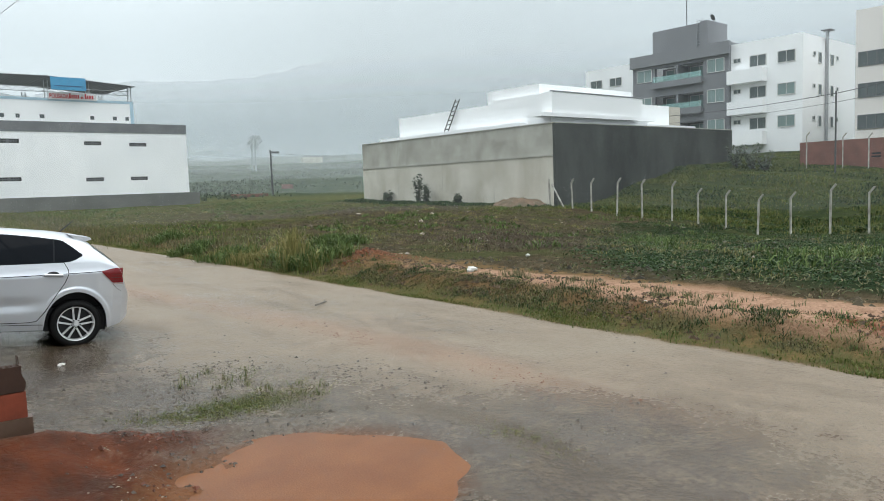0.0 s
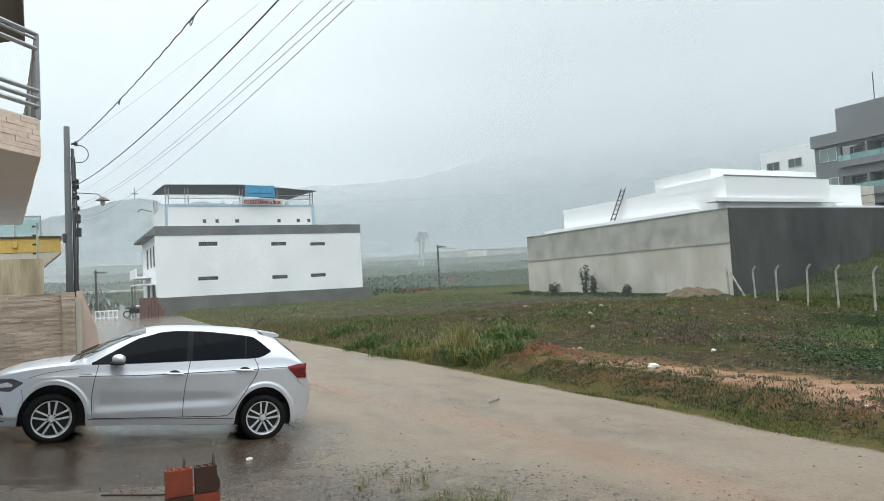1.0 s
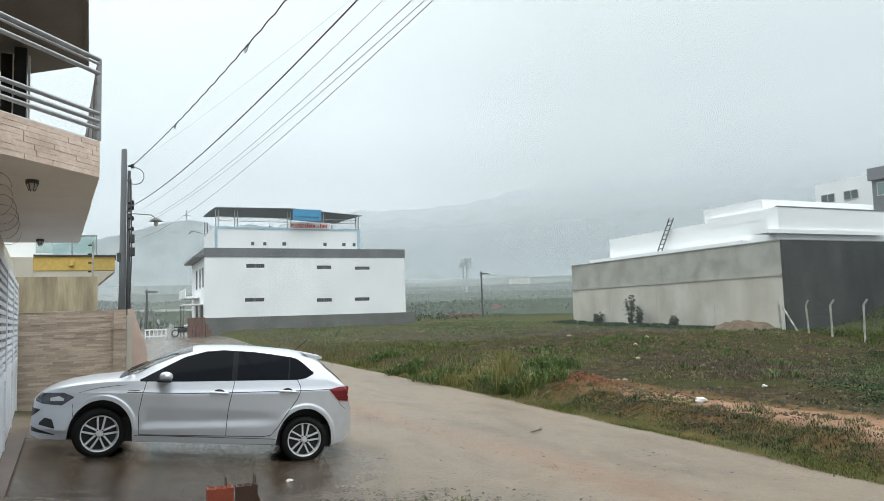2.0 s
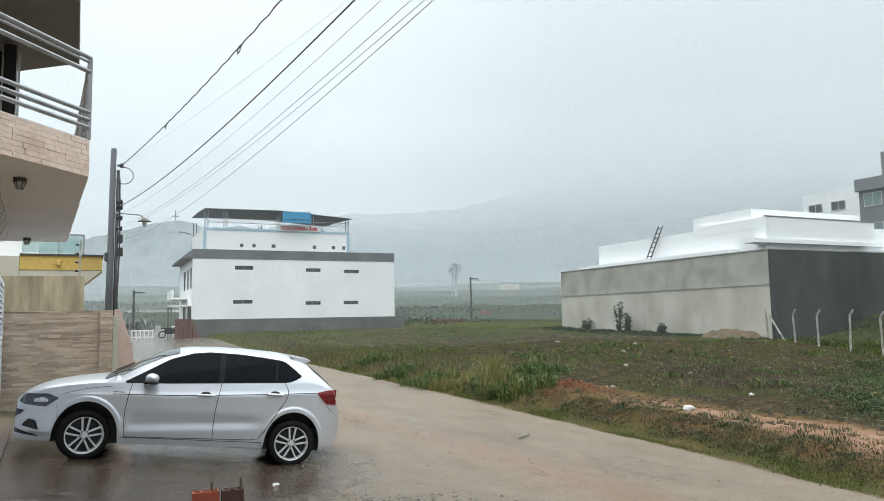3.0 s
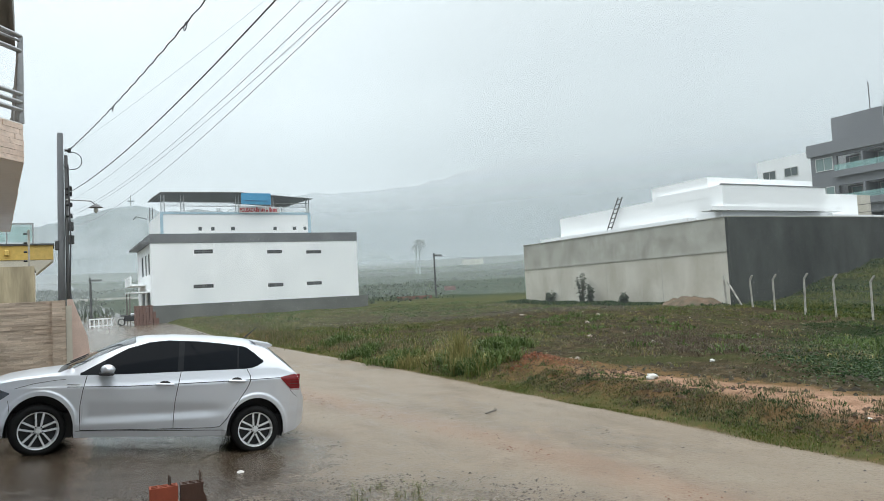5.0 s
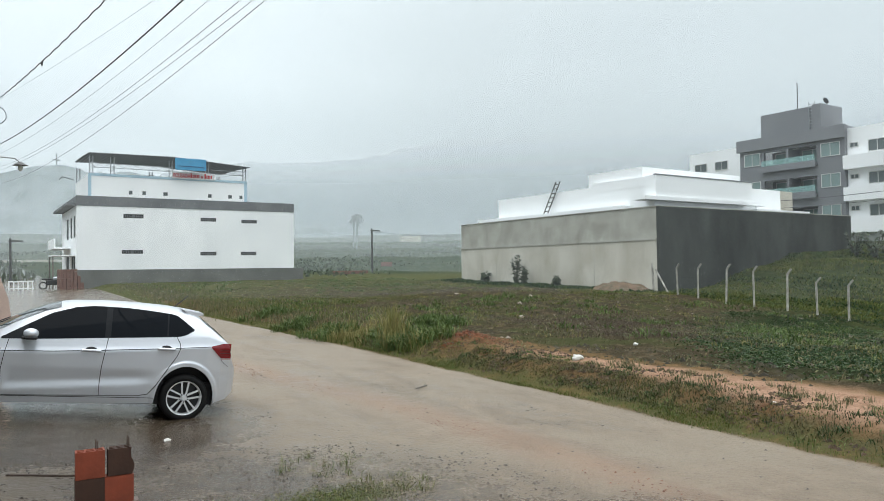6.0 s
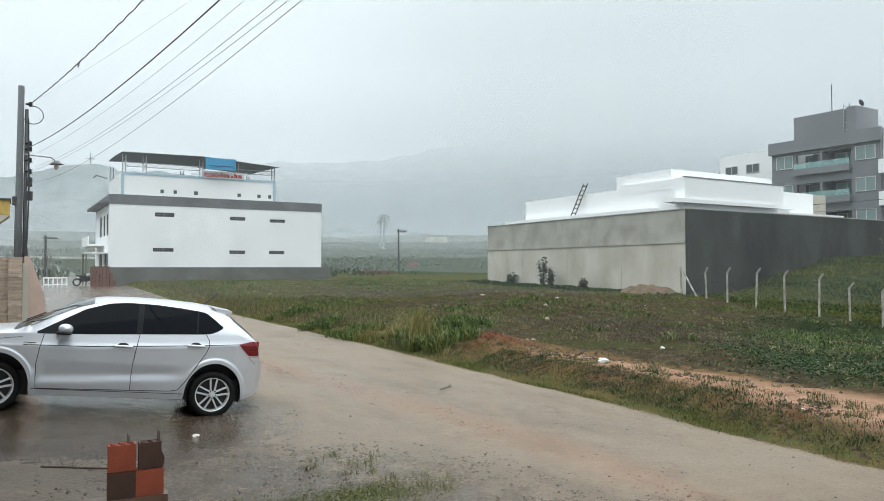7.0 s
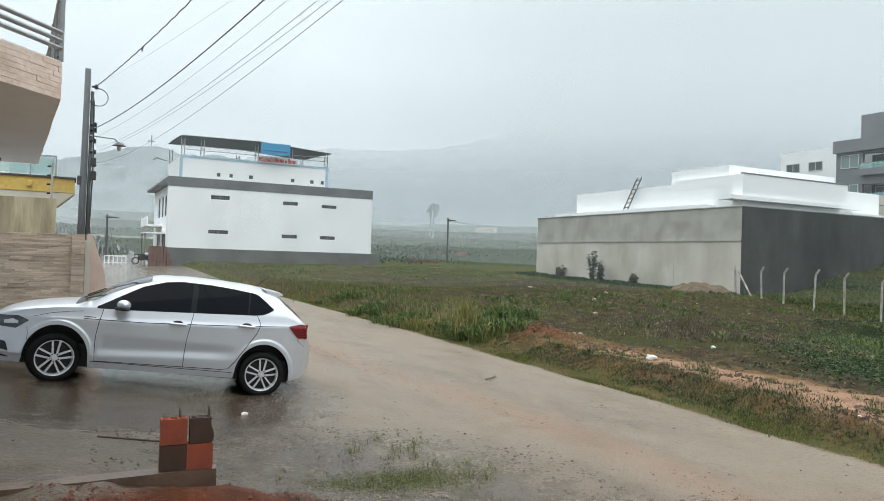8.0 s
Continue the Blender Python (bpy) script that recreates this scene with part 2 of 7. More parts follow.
def part(name, bm, material, parent=None, label="", smooth=False):
    """Links a bmesh as one mesh object under a thing or a part."""
    me = bpy.data.meshes.new(name)
    bmesh.ops.recalc_face_normals(bm, faces=bm.faces[:])
    bm.to_mesh(me)
    bm.free()
    if smooth:
        me.shade_smooth()
    me.materials.append(material)
    ob = new(name, me)
    if parent:
        ob.parent = parent
    if label:
        ob["label"] = label
    return ob


def thing(name, at=(0, 0, 0), turn=0.0, label="", category="", group="", kind=""):
    ob = new(name)
    ob.matrix_basis = pose(*at, 0, 0, turn)
    return tagged(ob, label, category, group, kind)


def box(bm, x0, x1, y0, y1, z0, z1, bevel=0.0, m=None):
    r = bmesh.ops.create_cube(bm, size=1.0)
    vs = r["verts"]
    for v in vs:
        v.co = Vector((x0 + (v.co.x + 0.5) * (x1 - x0), y0 + (v.co.y + 0.5) * (y1 - y0), z0 + (v.co.z + 0.5) * (z1 - z0)))
    if bevel:
        es = list({e for v in vs for e in v.link_edges})
        r = bmesh.ops.bevel(bm, geom=es, offset=bevel, segments=1, affect="EDGES", profile=0.5)
        vs = list({v for f in r["faces"] for v in f.verts} | {v for v in vs if v.is_valid})
    if m:
        bmesh.ops.transform(bm, matrix=m, verts=vs)
    return vs


def boxes(*specs, bevel=0.0, m=None):
    bm = bmesh.new()
    for s in specs:
        box(bm, *s, bevel=bevel, m=m)
    return bm


def rod(bm, a, b, r, r2=None, n=8):
    """A round bar from a to b."""
    a, b = Vector(a), Vector(b)
    d = b - a
    q = d.to_track_quat("Z", "Y").to_matrix().to_4x4()
    bmesh.ops.create_cone(bm, cap_ends=True, segments=n, radius1=r, radius2=r if r2 is None else r2, depth=d.length, matrix=Matrix.Translation((a + b) / 2) @ q)
    return bm


def prism(bm, pts, z0, z1):
    """An upright prism over the plan pts."""
    lo = [bm.verts.new((x, y, z0)) for x, y in pts]
    hi = [bm.verts.new((x, y, z1)) for x, y in pts]
    bm.faces.new(lo[::-1])
    bm.faces.new(hi)
    n = len(pts)
    for i in range(n):
        bm.faces.new((lo[i], lo[(i + 1) % n], hi[(i + 1) % n], hi[i]))
    return bm


def smooth01(a, b, x):
    t = np.clip((x - a) / (b - a), 0, 1)
    return t * t * (3 - 2 * t)


RNG = np.random.default_rng(7)
LATTICE = RNG.random((256, 256))


def vnoise(x, y, octaves=4):
    """Smooth value noise between 0 and 1."""
    out, amp, tot = 0.0, 1.0, 0.0
    for o in range(octaves):
        xs, ys = x * 2**o + 17.3 * o, y * 2**o + 9.1 * o
        i, j = np.floor(xs).astype(int), np.floor(ys).astype(int)
        u, v = xs - i, ys - j
        u, v = u * u * (3 - 2 * u), v * v * (3 - 2 * v)
        g = lambda a, b: LATTICE[a % 256, b % 256]
        out = out + amp * ((g(i, j) * (1 - u) + g(i + 1, j) * u) * (1 - v) + (g(i, j + 1) * (1 - u) + g(i + 1, j + 1) * u) * v)
        tot += amp
        amp *= 0.5
    return out / tot


# ---- the ground: drive, dirt road, bank, open lot, rising field ----
def road_left(y):
    return np.interp(y, (0, 3, 8, 14, 30, 70), (3.6, 3.5, 2.7, 1.2, 0.6, 0.5))


def road_right(y):
    return np.interp(y, (-20, 2, 8, 18, 32, 75, 120), (6.8, 7.1, 7.5, 8.1, 8.6, 8.2, 6.0))


def ground_z(x, y):
    x, y = np.asarray(x, float), np.asarray(y, float)
    k = np.interp(y, (4.5, 8.5, 15, 18), (0.235, 0.118, 0.13, 0.03))
    z = np.minimum(k * np.clip(2.25 - x, 0, 6), np.interp(y, (4.4, 5.9, 7.4, 9), (0.43, 0.44, 0.66, 0.75)))
    rr = road_right(y)
    bank = 0.30 * smooth01(rr + 0.1, rr + 1.5, x)
    lot = np.interp(y, (0, 5, 11, 15.5, 19, 22, 26, 29, 50, 66, 90), (-0.5, -0.6, -0.6, -0.85, -0.3, -0.05, 0.38, 0.42, 0.9, 1.15, 1.4))
    t = smooth01(10.5, 31, x)
    z = z + bank * (1 - t) + lot * t
    z = z + 0.72 * smooth01(36, 66, y) * (1 - t)
    hill = 2.15 * smooth01(34.5, 50, x) + 1.2 * smooth01(48, 66, x) + 0.9 * smooth01(33, 37, x) * (vnoise(x * 0.55, y * 0.13, 3) - 0.5)
    z = z + hill * (1 - smooth01(49, 66, y)) * smooth01(-40, 0, y)
    r = np.hypot(x, y)
    far = np.clip(r - 78, 0, 700)
    z = z + 0.052 * far * smooth01(60, 110, y) + 8 * smooth01(150, 420, r) * (vnoise(x * 0.012, y * 0.012, 3) - 0.4)
    rough = smooth01(rr, rr + 2.0, x)
    pr = np.hypot(x - 2.16, y - 3.86)
    near = np.exp(-((pr / 1.55) ** 4))
    z = z * (1 - near) + near * (0.10 + 0.085 * (np.minimum(pr / 0.84, 1.6) ** 2 - 1) + 0.025 * (vnoise(x * 1.1 + 3, y * 1.1, 2) - 0.5))
    z = z + rough * 0.16 * (vnoise(x * 0.9, y * 0.9, 4) - 0.5) + rough * 0.35 * (vnoise(x * 0.16 + 40, y * 0.16, 3) - 0.5) * smooth01(11, 18, x)
    z = z + 0.05 * (vnoise(x * 1.3 + 8, y * 1.3, 5) - 0.5) * (1 - rough)
    clay = np.exp(-(((x - 0.98) / 0.6) ** 2 + ((y - 5.18) / 0.27) ** 2))
    z = z + 0.14 * clay + 0.15 * smooth01(3.2, 2.0, x) * smooth01(6.6, 5.6, y) * (vnoise(x * 3.1, y * 3.1, 4) - 0.5)
    z = z + 0.07 * smooth01(rr + 0.15, rr + 0.5, x) * (vnoise(x * 3.4 + 9, y * 3.4, 3) - 0.5)
    z = z + 0.09 * np.exp(-((x - rr - 0.8) / 0.4) ** 2) * (vnoise(x * 5.5 + 2, y * 4.5 + 7, 3) - 0.5)
    # wheel ruts along the road, and small heaps of earth
    lane = np.exp(-((x - rr + 1.7) / 0.22) ** 2) + np.exp(-((x - rr + 3.2) / 0.22) ** 2)
    z = z - 0.02 * lane
    z = z + 0.17 * np.exp(-(((x - 9.6) / 0.5) ** 2 + ((y - 14.0) / 1.0) ** 2)) * (0.6 + 0.8 * vnoise(x * 3, y * 3, 3))
    # spoil ridge between the verge and the track across the lot's edge
    z = z + 0.07 * np.exp(-((x - rr - 0.85) / 0.32) ** 2) * (vnoise(x * 2.2, y * 1.4 + 5, 3) > 0.47) * smooth01(-2, 2, y) * (1 - smooth01(13, 16, y))
    return z


def graded(lo, hi, step, far_lo, far_hi, grow=1.075):
    mid = list(np.arange(lo, hi + 1e-6, step))
    s, v = step, hi
    while v < far_hi:
        s *= grow
        v += s
        mid.append(v)
    s, v = step, lo
    while v > far_lo:
        s *= grow
        v -= s
        mid.insert(0, v)
    return np.array(mid)


GX = graded(-0.6, 11.5, 0.06, -900, 1500, 1.065)
GY = graded(2.4, 17.0, 0.06, -700, 1700, 1.065)
XX, YY = np.meshgrid(GX, GY, indexing="ij")
ZZ = ground_z(XX, YY)
VERTS = np.stack([XX, YY, ZZ], -1).reshape(-1, 3)
RR, RL = road_right(YY), road_left(YY)
N1, N2 = vnoise(XX * 0.7, YY * 0.7, 4), vnoise(XX * 0.22 + 31, YY * 0.22 + 5, 4)
on_lot = smooth01(RR - 0.05, RR + 0.25, XX)
# where red clay, dark tilled soil, green cover and standing water lie
def red_line(y):
    return np.interp(y, (2, 4.9, 6.2, 8.0, 10.4, 16, 30), (4.9, 5.1, 5.15, 5.2, 5.0, 4.6, 4.5))


RED = np.exp(-(((XX - 0.75) / 1.05) ** 2 + ((YY - 4.35) / 0.95) ** 2) ** 2) * 1.2
RED = np.maximum(RED, 0.85 * np.exp(-(((XX - 1.35) / 0.85) ** 2 + ((YY - 5.12) / 0.46) ** 2) ** 2))
RED = np.maximum(RED, 0.9 * np.exp(-(((XX - 9.7) / 0.55) ** 2 + ((YY - 14.2) / 1.3) ** 2)))
RED = np.maximum(RED, 0.9 * np.exp(-((XX - RR - 1.05) / 0.4) ** 2) * smooth01(0.4, 0.6, N1) * (YY < 14))
RED = np.maximum(RED, 0.62 * np.exp(-(((XX - 33.1) / 1.1) ** 2 + ((YY - 31.6) / 1.8) ** 2)))
BLUSH = (0.30 + 0.55 * N1) * np.exp(-((XX - red_line(YY) - 0.1) / 0.5) ** 2) * smooth01(1, 4, YY) * (1 - smooth01(16, 28, YY))


def track_at(x, y):
    return np.exp(-((x - road_right(y) - np.interp(y, (2, 8, 13), (1.62, 1.70, 1.5))) / np.interp(y, (2, 5, 8, 13), (0.95, 0.82, 0.52, 0.33))) ** 4) * (1 - smooth01(9.5, 14.5, y)) * smooth01(-3, 1, y)


TRACK = track_at(XX, YY) * (0.55 + 0.75 * vnoise(XX * 1.1 + 2, YY * 0.6, 4))
DARK = on_lot * smooth01(RR + 2.1, RR + 3.0, XX) * (1.15 + 0.35 * (N2 - 0.5)) * (1 - smooth01(30, 44, XX))
GREEN = on_lot * (np.exp(-((XX - RR - 0.35) / 0.4) ** 4) * (0.42 + 0.45 * N1) + 0.85 * smooth01(24, 60, YY) * (0.4 + N2) + smooth01(31, 36, XX) * 1.1 * (0.6 + 0.6 * N2) + smooth01(18, 27, XX) * (1 - smooth01(17, 22, YY)) * 0.55)
FAR = smooth01(75, 100, np.hypot(XX, YY)) * (0.5 + 0.7 * N2)
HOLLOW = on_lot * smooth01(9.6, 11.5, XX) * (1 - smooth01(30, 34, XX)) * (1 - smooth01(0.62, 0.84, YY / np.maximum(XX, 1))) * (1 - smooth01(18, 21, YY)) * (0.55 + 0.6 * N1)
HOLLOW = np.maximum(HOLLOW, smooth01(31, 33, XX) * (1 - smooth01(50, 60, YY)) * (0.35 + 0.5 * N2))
GREEN = np.maximum(GREEN, 1.0 * np.exp(-(((XX - 2.65) / 0.62) ** 2 + ((YY - 6.1) / 0.36) ** 2)))
GREEN = np.maximum(GREEN, smooth01(12, 16, YY) * (1 - smooth01(RL - 0.4, RL + 0.3, XX)) * 0.8)
GREEN = np.maximum(GREEN, smooth01(85, 110, np.hypot(XX, YY)))
WET = np.maximum(np.exp(-(((XX - 0.75) / 2.5) ** 2 + ((YY - 10.2) / 2.7) ** 2) ** 2) * 1.25, np.exp(-(((XX - 3.2) / 0.9) ** 2 + ((YY - 5.2) / 2.6) ** 2)) * 0.75)
WET = np.maximum(WET, 0.85 * np.exp(-(((XX - 3.9) / 1.7) ** 2 + ((YY - 3.2) / 2.0) ** 2) ** 2))
WET = np.maximum(WET, (0.45 + 0.45 * N1) * np.exp(-(((XX - 2.4) / 2.2) ** 2 + ((YY - 5.0) / 3.6) ** 2) ** 2))
RUT = np.exp(-((XX - RR + 1.7) / 0.25) ** 2) + np.exp(-((XX - RR + 3.2) / 0.25) ** 2)
WET = np.maximum(WET, (1 - on_lot) * 0.62 * smooth01(20, 42, YY))
WET = np.maximum(WET, (1 - on_lot) * RUT * (0.12 + 0.25 * N1))
WET = np.maximum(WET, (1 - on_lot) * 0.28 * smooth01(0.42, 0.62, vnoise(XX * 0.8 + 3, YY * 0.25, 3)))


DRIVE = (1 - smooth01(RL - 0.7, RL + 0.5, XX)) * (1 - smooth01(8.0, 9.5, YY)) * (0.55 + 0.5 * vnoise(XX * 1.6 + 5, YY * 1.6, 4))
PR = np.hypot(XX - 2.16, YY - 3.86)
SILT = 0.95 * np.exp(-((PR / 1.0) ** 6))
RED = np.maximum(RED, 0.75 * np.exp(-((PR / 1.02) ** 6)))
WET = WET * (1 - 0.65 * np.clip(RED, 0, 1) * (YY < 7))


def ground_material():
    m = bpy.data.materials.new("rain_soaked_earth")
    m.use_nodes = True
    nt = m.node_tree
    b = nt.nodes["Principled BSDF"]
    co = nt.nodes.new("ShaderNodeTexCoord")

    def noise_at(scale, detail=6, rough=0.6):
        n = nt.nodes.new("ShaderNodeTexNoise")
        n.inputs["Scale"].default_value, n.inputs["Detail"].default_value, n.inputs["Roughness"].default_value = scale, detail, rough
        nt.links.new(co.outputs["Object"], n.inputs["Vector"])
        return n.outputs["Fac"]

    def span(value, a, b_, lo=0.0, hi=1.0):
        r = nt.nodes.new("ShaderNodeMapRange")
        for i, v in ((1, a), (2, b_), (3, lo), (4, hi)):
            r.inputs[i].default_value = v
        nt.links.new(value, r.inputs[0])
        return r.outputs[0]

    def calc(op, a, c):
        n = nt.nodes.new("ShaderNodeMath")
        n.operation = op
        for i, v in enumerate((a, c)):
            if isinstance(v, (int, float)):
                n.inputs[i].default_value = v
            else:
                nt.links.new(v, n.inputs[i])
        return n.outputs[0]

    def blend(f, a, c):
        n = nt.nodes.new("ShaderNodeMix")
        n.data_type = "RGBA"
        nt.links.new(f, n.inputs["Factor"])
        for key, v in (("A", a), ("B", c)):
            if isinstance(v, tuple):
                n.inputs[key].default_value = (*v, 1)
            else:
                nt.links.new(v, n.inputs[key])
        return n.outputs["Result"]

    big, mid, fine, grit = noise_at(0.45), noise_at(3.0), noise_at(22.0, 8), noise_at(90.0, 4)
    rag = calc("ADD", calc("MULTIPLY", calc("SUBTRACT", mid, 0.5), 0.9), calc("MULTIPLY", calc("SUBTRACT", fine, 0.5), 0.9))

    def mask(name, soft=0.18):
        a = nt.nodes.new("ShaderNodeAttribute")
        a.attribute_name = name
        return span(calc("ADD", a.outputs["Fac"], rag), 0.5 - soft, 0.5 + soft)

    road = blend(span(mid, 0.35, 0.65), (0.246, 0.192, 0.140), (0.190, 0.148, 0.107))
    road = blend(span(big, 0.4, 0.62), road, (0.220, 0.178, 0.132))
    streak = nt.nodes.new("ShaderNodeMapping")
    streak.inputs["Scale"].default_value = (1.0, 0.3, 1.0)
    nt.links.new(co.outputs["Object"], streak.inputs[0])
    sn = nt.nodes.new("ShaderNodeTexNoise")
    sn.inputs["Scale"].default_value, sn.inputs["Detail"].default_value, sn.inputs["Roughness"].default_value = 1.6, 9, 0.65
    nt.links.new(streak.outputs[0], sn.inputs["Vector"])
    road = blend(span(sn.outputs["Fac"], 0.5, 0.68), road, (0.168, 0.130, 0.093))
    road = blend(span(sn.outputs["Fac"], 0.46, 0.34), road, (0.228, 0.186, 0.138))
    road = blend(calc("MULTIPLY", span(fine, 0.56, 0.66), 0.5), road, (0.10, 0.075, 0.055))
    road = blend(calc("MULTIPLY", mask("drive", 0.3), 0.65), road, (0.070, 0.055, 0.041))
    road = blend(calc("MULTIPLY", mask("blush", 0.35), 0.55), road, (0.285, 0.165, 0.108))
    red = blend(span(mid, 0.35, 0.65), (0.132, 0.039, 0.017), (0.058, 0.020, 0.011))
    track = blend(span(fine, 0.4, 0.62), (0.36, 0.228, 0.158), (0.24, 0.145, 0.096))
    track = blend(span(mid, 0.5, 0.68), track, (0.20, 0.115, 0.072))
    dark = blend(span(fine, 0.38, 0.62), (0.030, 0.025, 0.015), (0.066, 0.053, 0.034))
    dark = blend(span(mid, 0.5, 0.7), dark, (0.105, 0.079, 0.049))
    dark = blend(calc("MULTIPLY", span(big, 0.5, 0.62), 0.6), dark, (0.048, 0.058, 0.022))
    lot = blend(span(mid, 0.35, 0.65), (0.150, 0.096, 0.048), (0.085, 0.060, 0.032))
    green = blend(span(mid, 0.35, 0.65), (0.052, 0.062, 0.020), (0.082, 0.078, 0.036))
    col = blend(mask("lot"), road, lot)
    col = blend(mask("dark"), col, dark)
    col = blend(mask("track", 0.3), col, track)
    col = blend(mask("green", 0.25), col, green)
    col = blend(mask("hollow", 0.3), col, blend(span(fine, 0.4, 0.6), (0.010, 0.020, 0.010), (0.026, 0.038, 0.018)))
    col = blend(mask("far", 0.3), col, blend(span(big, 0.4, 0.6), (0.030, 0.046, 0.027), (0.046, 0.058, 0.034)))
    clay = mask("red", 0.3)
    col = blend(clay, col, red)
    col = blend(mask("silt", 0.3), col, (0.185, 0.078, 0.033))
    wet = mask("wet", 0.35)
    col = blend(calc("MULTIPLY", wet, 0.8), col, (0.046, 0.031, 0.020))
    speck = span(grit, 0.62, 0.69)
    col = blend(calc("MULTIPLY", speck, 0.6), col, (0.04, 0.032, 0.026))
    nt.links.new(col, b.inputs["Base Color"])
    sheen = nt.nodes.new("ShaderNodeAttribute")
    sheen.attribute_name = "lot"
    nt.links.new(calc("MULTIPLY", span(sheen.outputs["Fac"], 0, 1, 0.48, 1.0), span(wet, 0, 1, 1.0, 0.1)), b.inputs["Roughness"])
    nt.links.new(calc("MULTIPLY", calc("MAXIMUM", span(sheen.outputs["Fac"], 0, 1, 0.18, 0.0), span(wet, 0, 1, 0.0, 0.28)), span(clay, 0, 1, 1.0, 0.25)), b.inputs["Specular IOR Level"])
    bp = nt.nodes.new("ShaderNodeBump")
    bp.inputs["Distance"].default_value = 0.04
    nt.links.new(span(wet, 0, 1, 0.75, 0.20), bp.inputs["Strength"])
    nt.links.new(calc("ADD", calc("MULTIPLY", mid, 0.5), fine), bp.inputs["Height"])
    nt.links.new(bp.outputs[0], b.inputs["Normal"])
    return m


M_GROUND = ground_material()


def sheet(name, keep, label, category):
    nx, ny = len(GX), len(GY)
    idx = np.arange(nx * ny).reshape(nx, ny)
    q = np.stack([idx[:-1, :-1], idx[1:, :-1], idx[1:, 1:], idx[:-1, 1:]], -1)[keep]
    used, inv = np.unique(q.ravel(), return_inverse=True)
    me = bpy.data.meshes.new(name)
    me.from_pydata(VERTS[used].tolist(), [], inv.reshape(-1, 4).tolist())
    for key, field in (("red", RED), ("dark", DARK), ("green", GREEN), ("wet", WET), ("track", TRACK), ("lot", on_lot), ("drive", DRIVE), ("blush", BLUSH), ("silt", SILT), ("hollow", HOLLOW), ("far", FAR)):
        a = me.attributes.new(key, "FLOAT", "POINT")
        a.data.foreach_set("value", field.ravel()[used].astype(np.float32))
    me.shade_smooth()
    me.materials.append(M_GROUND)
    return tagged(new(name, me), label, category, kind="structure")


CX, CY = (XX[:-1, :-1] + XX[1:, 1:]) / 2, (YY[:-1, :-1] + YY[1:, 1:]) / 2
IS_ROAD = (CX > road_left(CY)) & (CX < road_right(CY)) & (CY > -30) & (CY < 130)
sheet("ground", ~IS_ROAD, "rain-soaked earth, dark tilled lot and grassy rising field", "ground")
sheet("road", IS_ROAD, "wet sandy dirt road with faint wheel ruts", "dirt road")

# ---- muddy puddle ----
M_MUD = mat("muddy_orange_water", (0.198, 0.076, 0.027), 0.22, color2=(0.160, 0.060, 0.022), scale=2.6, fine=70, bump=0.12, spec=0.12)
bm = bmesh.new()
ring = []
for i in range(96):
    a = i / 48 * math.pi
    reach = 1.10 + 0.05 * math.sin(3 * a + 0.6) + 0.03 * math.sin(7 * a) + 0.02 * math.sin(17 * a + 1)
    ring.append((2.14 + reach * math.cos(a), 3.86 + reach * math.sin(a)))
PUDDLE_Z = 0.10
prism(bm, ring, PUDDLE_Z - 0.25, PUDDLE_Z)
tagged(part("puddle", bm, M_MUD), "shallow puddle of opaque orange muddy rainwater", "puddle", kind="structure")

# ---- distant hills: haze painted into the colour, crests faded out by alpha ----
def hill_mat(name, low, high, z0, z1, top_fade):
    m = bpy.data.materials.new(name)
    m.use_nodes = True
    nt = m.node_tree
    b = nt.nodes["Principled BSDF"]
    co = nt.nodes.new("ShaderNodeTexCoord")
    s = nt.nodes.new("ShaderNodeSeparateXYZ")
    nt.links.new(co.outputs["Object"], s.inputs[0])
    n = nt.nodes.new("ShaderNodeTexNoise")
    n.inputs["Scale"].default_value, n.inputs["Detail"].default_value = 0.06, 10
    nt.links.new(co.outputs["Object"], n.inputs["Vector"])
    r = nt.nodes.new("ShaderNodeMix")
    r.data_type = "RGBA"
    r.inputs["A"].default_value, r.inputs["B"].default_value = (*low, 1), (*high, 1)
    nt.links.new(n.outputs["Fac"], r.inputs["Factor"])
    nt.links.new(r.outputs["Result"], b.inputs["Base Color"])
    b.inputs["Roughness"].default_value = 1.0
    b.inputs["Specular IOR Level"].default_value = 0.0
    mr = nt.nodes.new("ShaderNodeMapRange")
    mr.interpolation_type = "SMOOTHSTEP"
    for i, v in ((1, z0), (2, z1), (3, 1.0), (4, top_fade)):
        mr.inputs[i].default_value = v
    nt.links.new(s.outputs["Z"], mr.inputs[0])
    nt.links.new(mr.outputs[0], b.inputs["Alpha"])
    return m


def hill(name, dist, angles, rises, material, label, seed, rough):
    """A wooded ridge round part of the horizon: the crest stands at the given rises (degrees)."""
    verts, faces = [], []
    na, nr = 260, 14
    for i in range(na):
        a = angles[0] + (angles[-1] - angles[0]) * i / (na - 1)
        top = dist * math.tan(radians(float(np.interp(a, angles, rises))))
        top += rough * (float(vnoise(np.array(a * 0.9 + seed), np.array(0.3), 5)) - 0.5)
        for j in range(nr):
            u = j / (nr - 1)
            d = dist * (0.72 + 0.28 * u)
            z = 1.9 + top * (u**1.25) - (1 - u) * 8
            z += rough * 0.5 * u * (1 - u) * (float(vnoise(np.array(a * 0.7 + seed), np.array(u * 5.0), 4)) - 0.5)
            verts.append((d * math.sin(radians(a)), d * math.cos(radians(a)), z))
    for i in range(na - 1):
        for j in range(nr - 1):
            k = i * nr + j
            faces.append((k, k + nr, k + nr + 1, k + 1))
    ob = link_mesh(name, verts, faces, material, smooth=True)
    return tagged(ob, label, "hill", kind="structure")


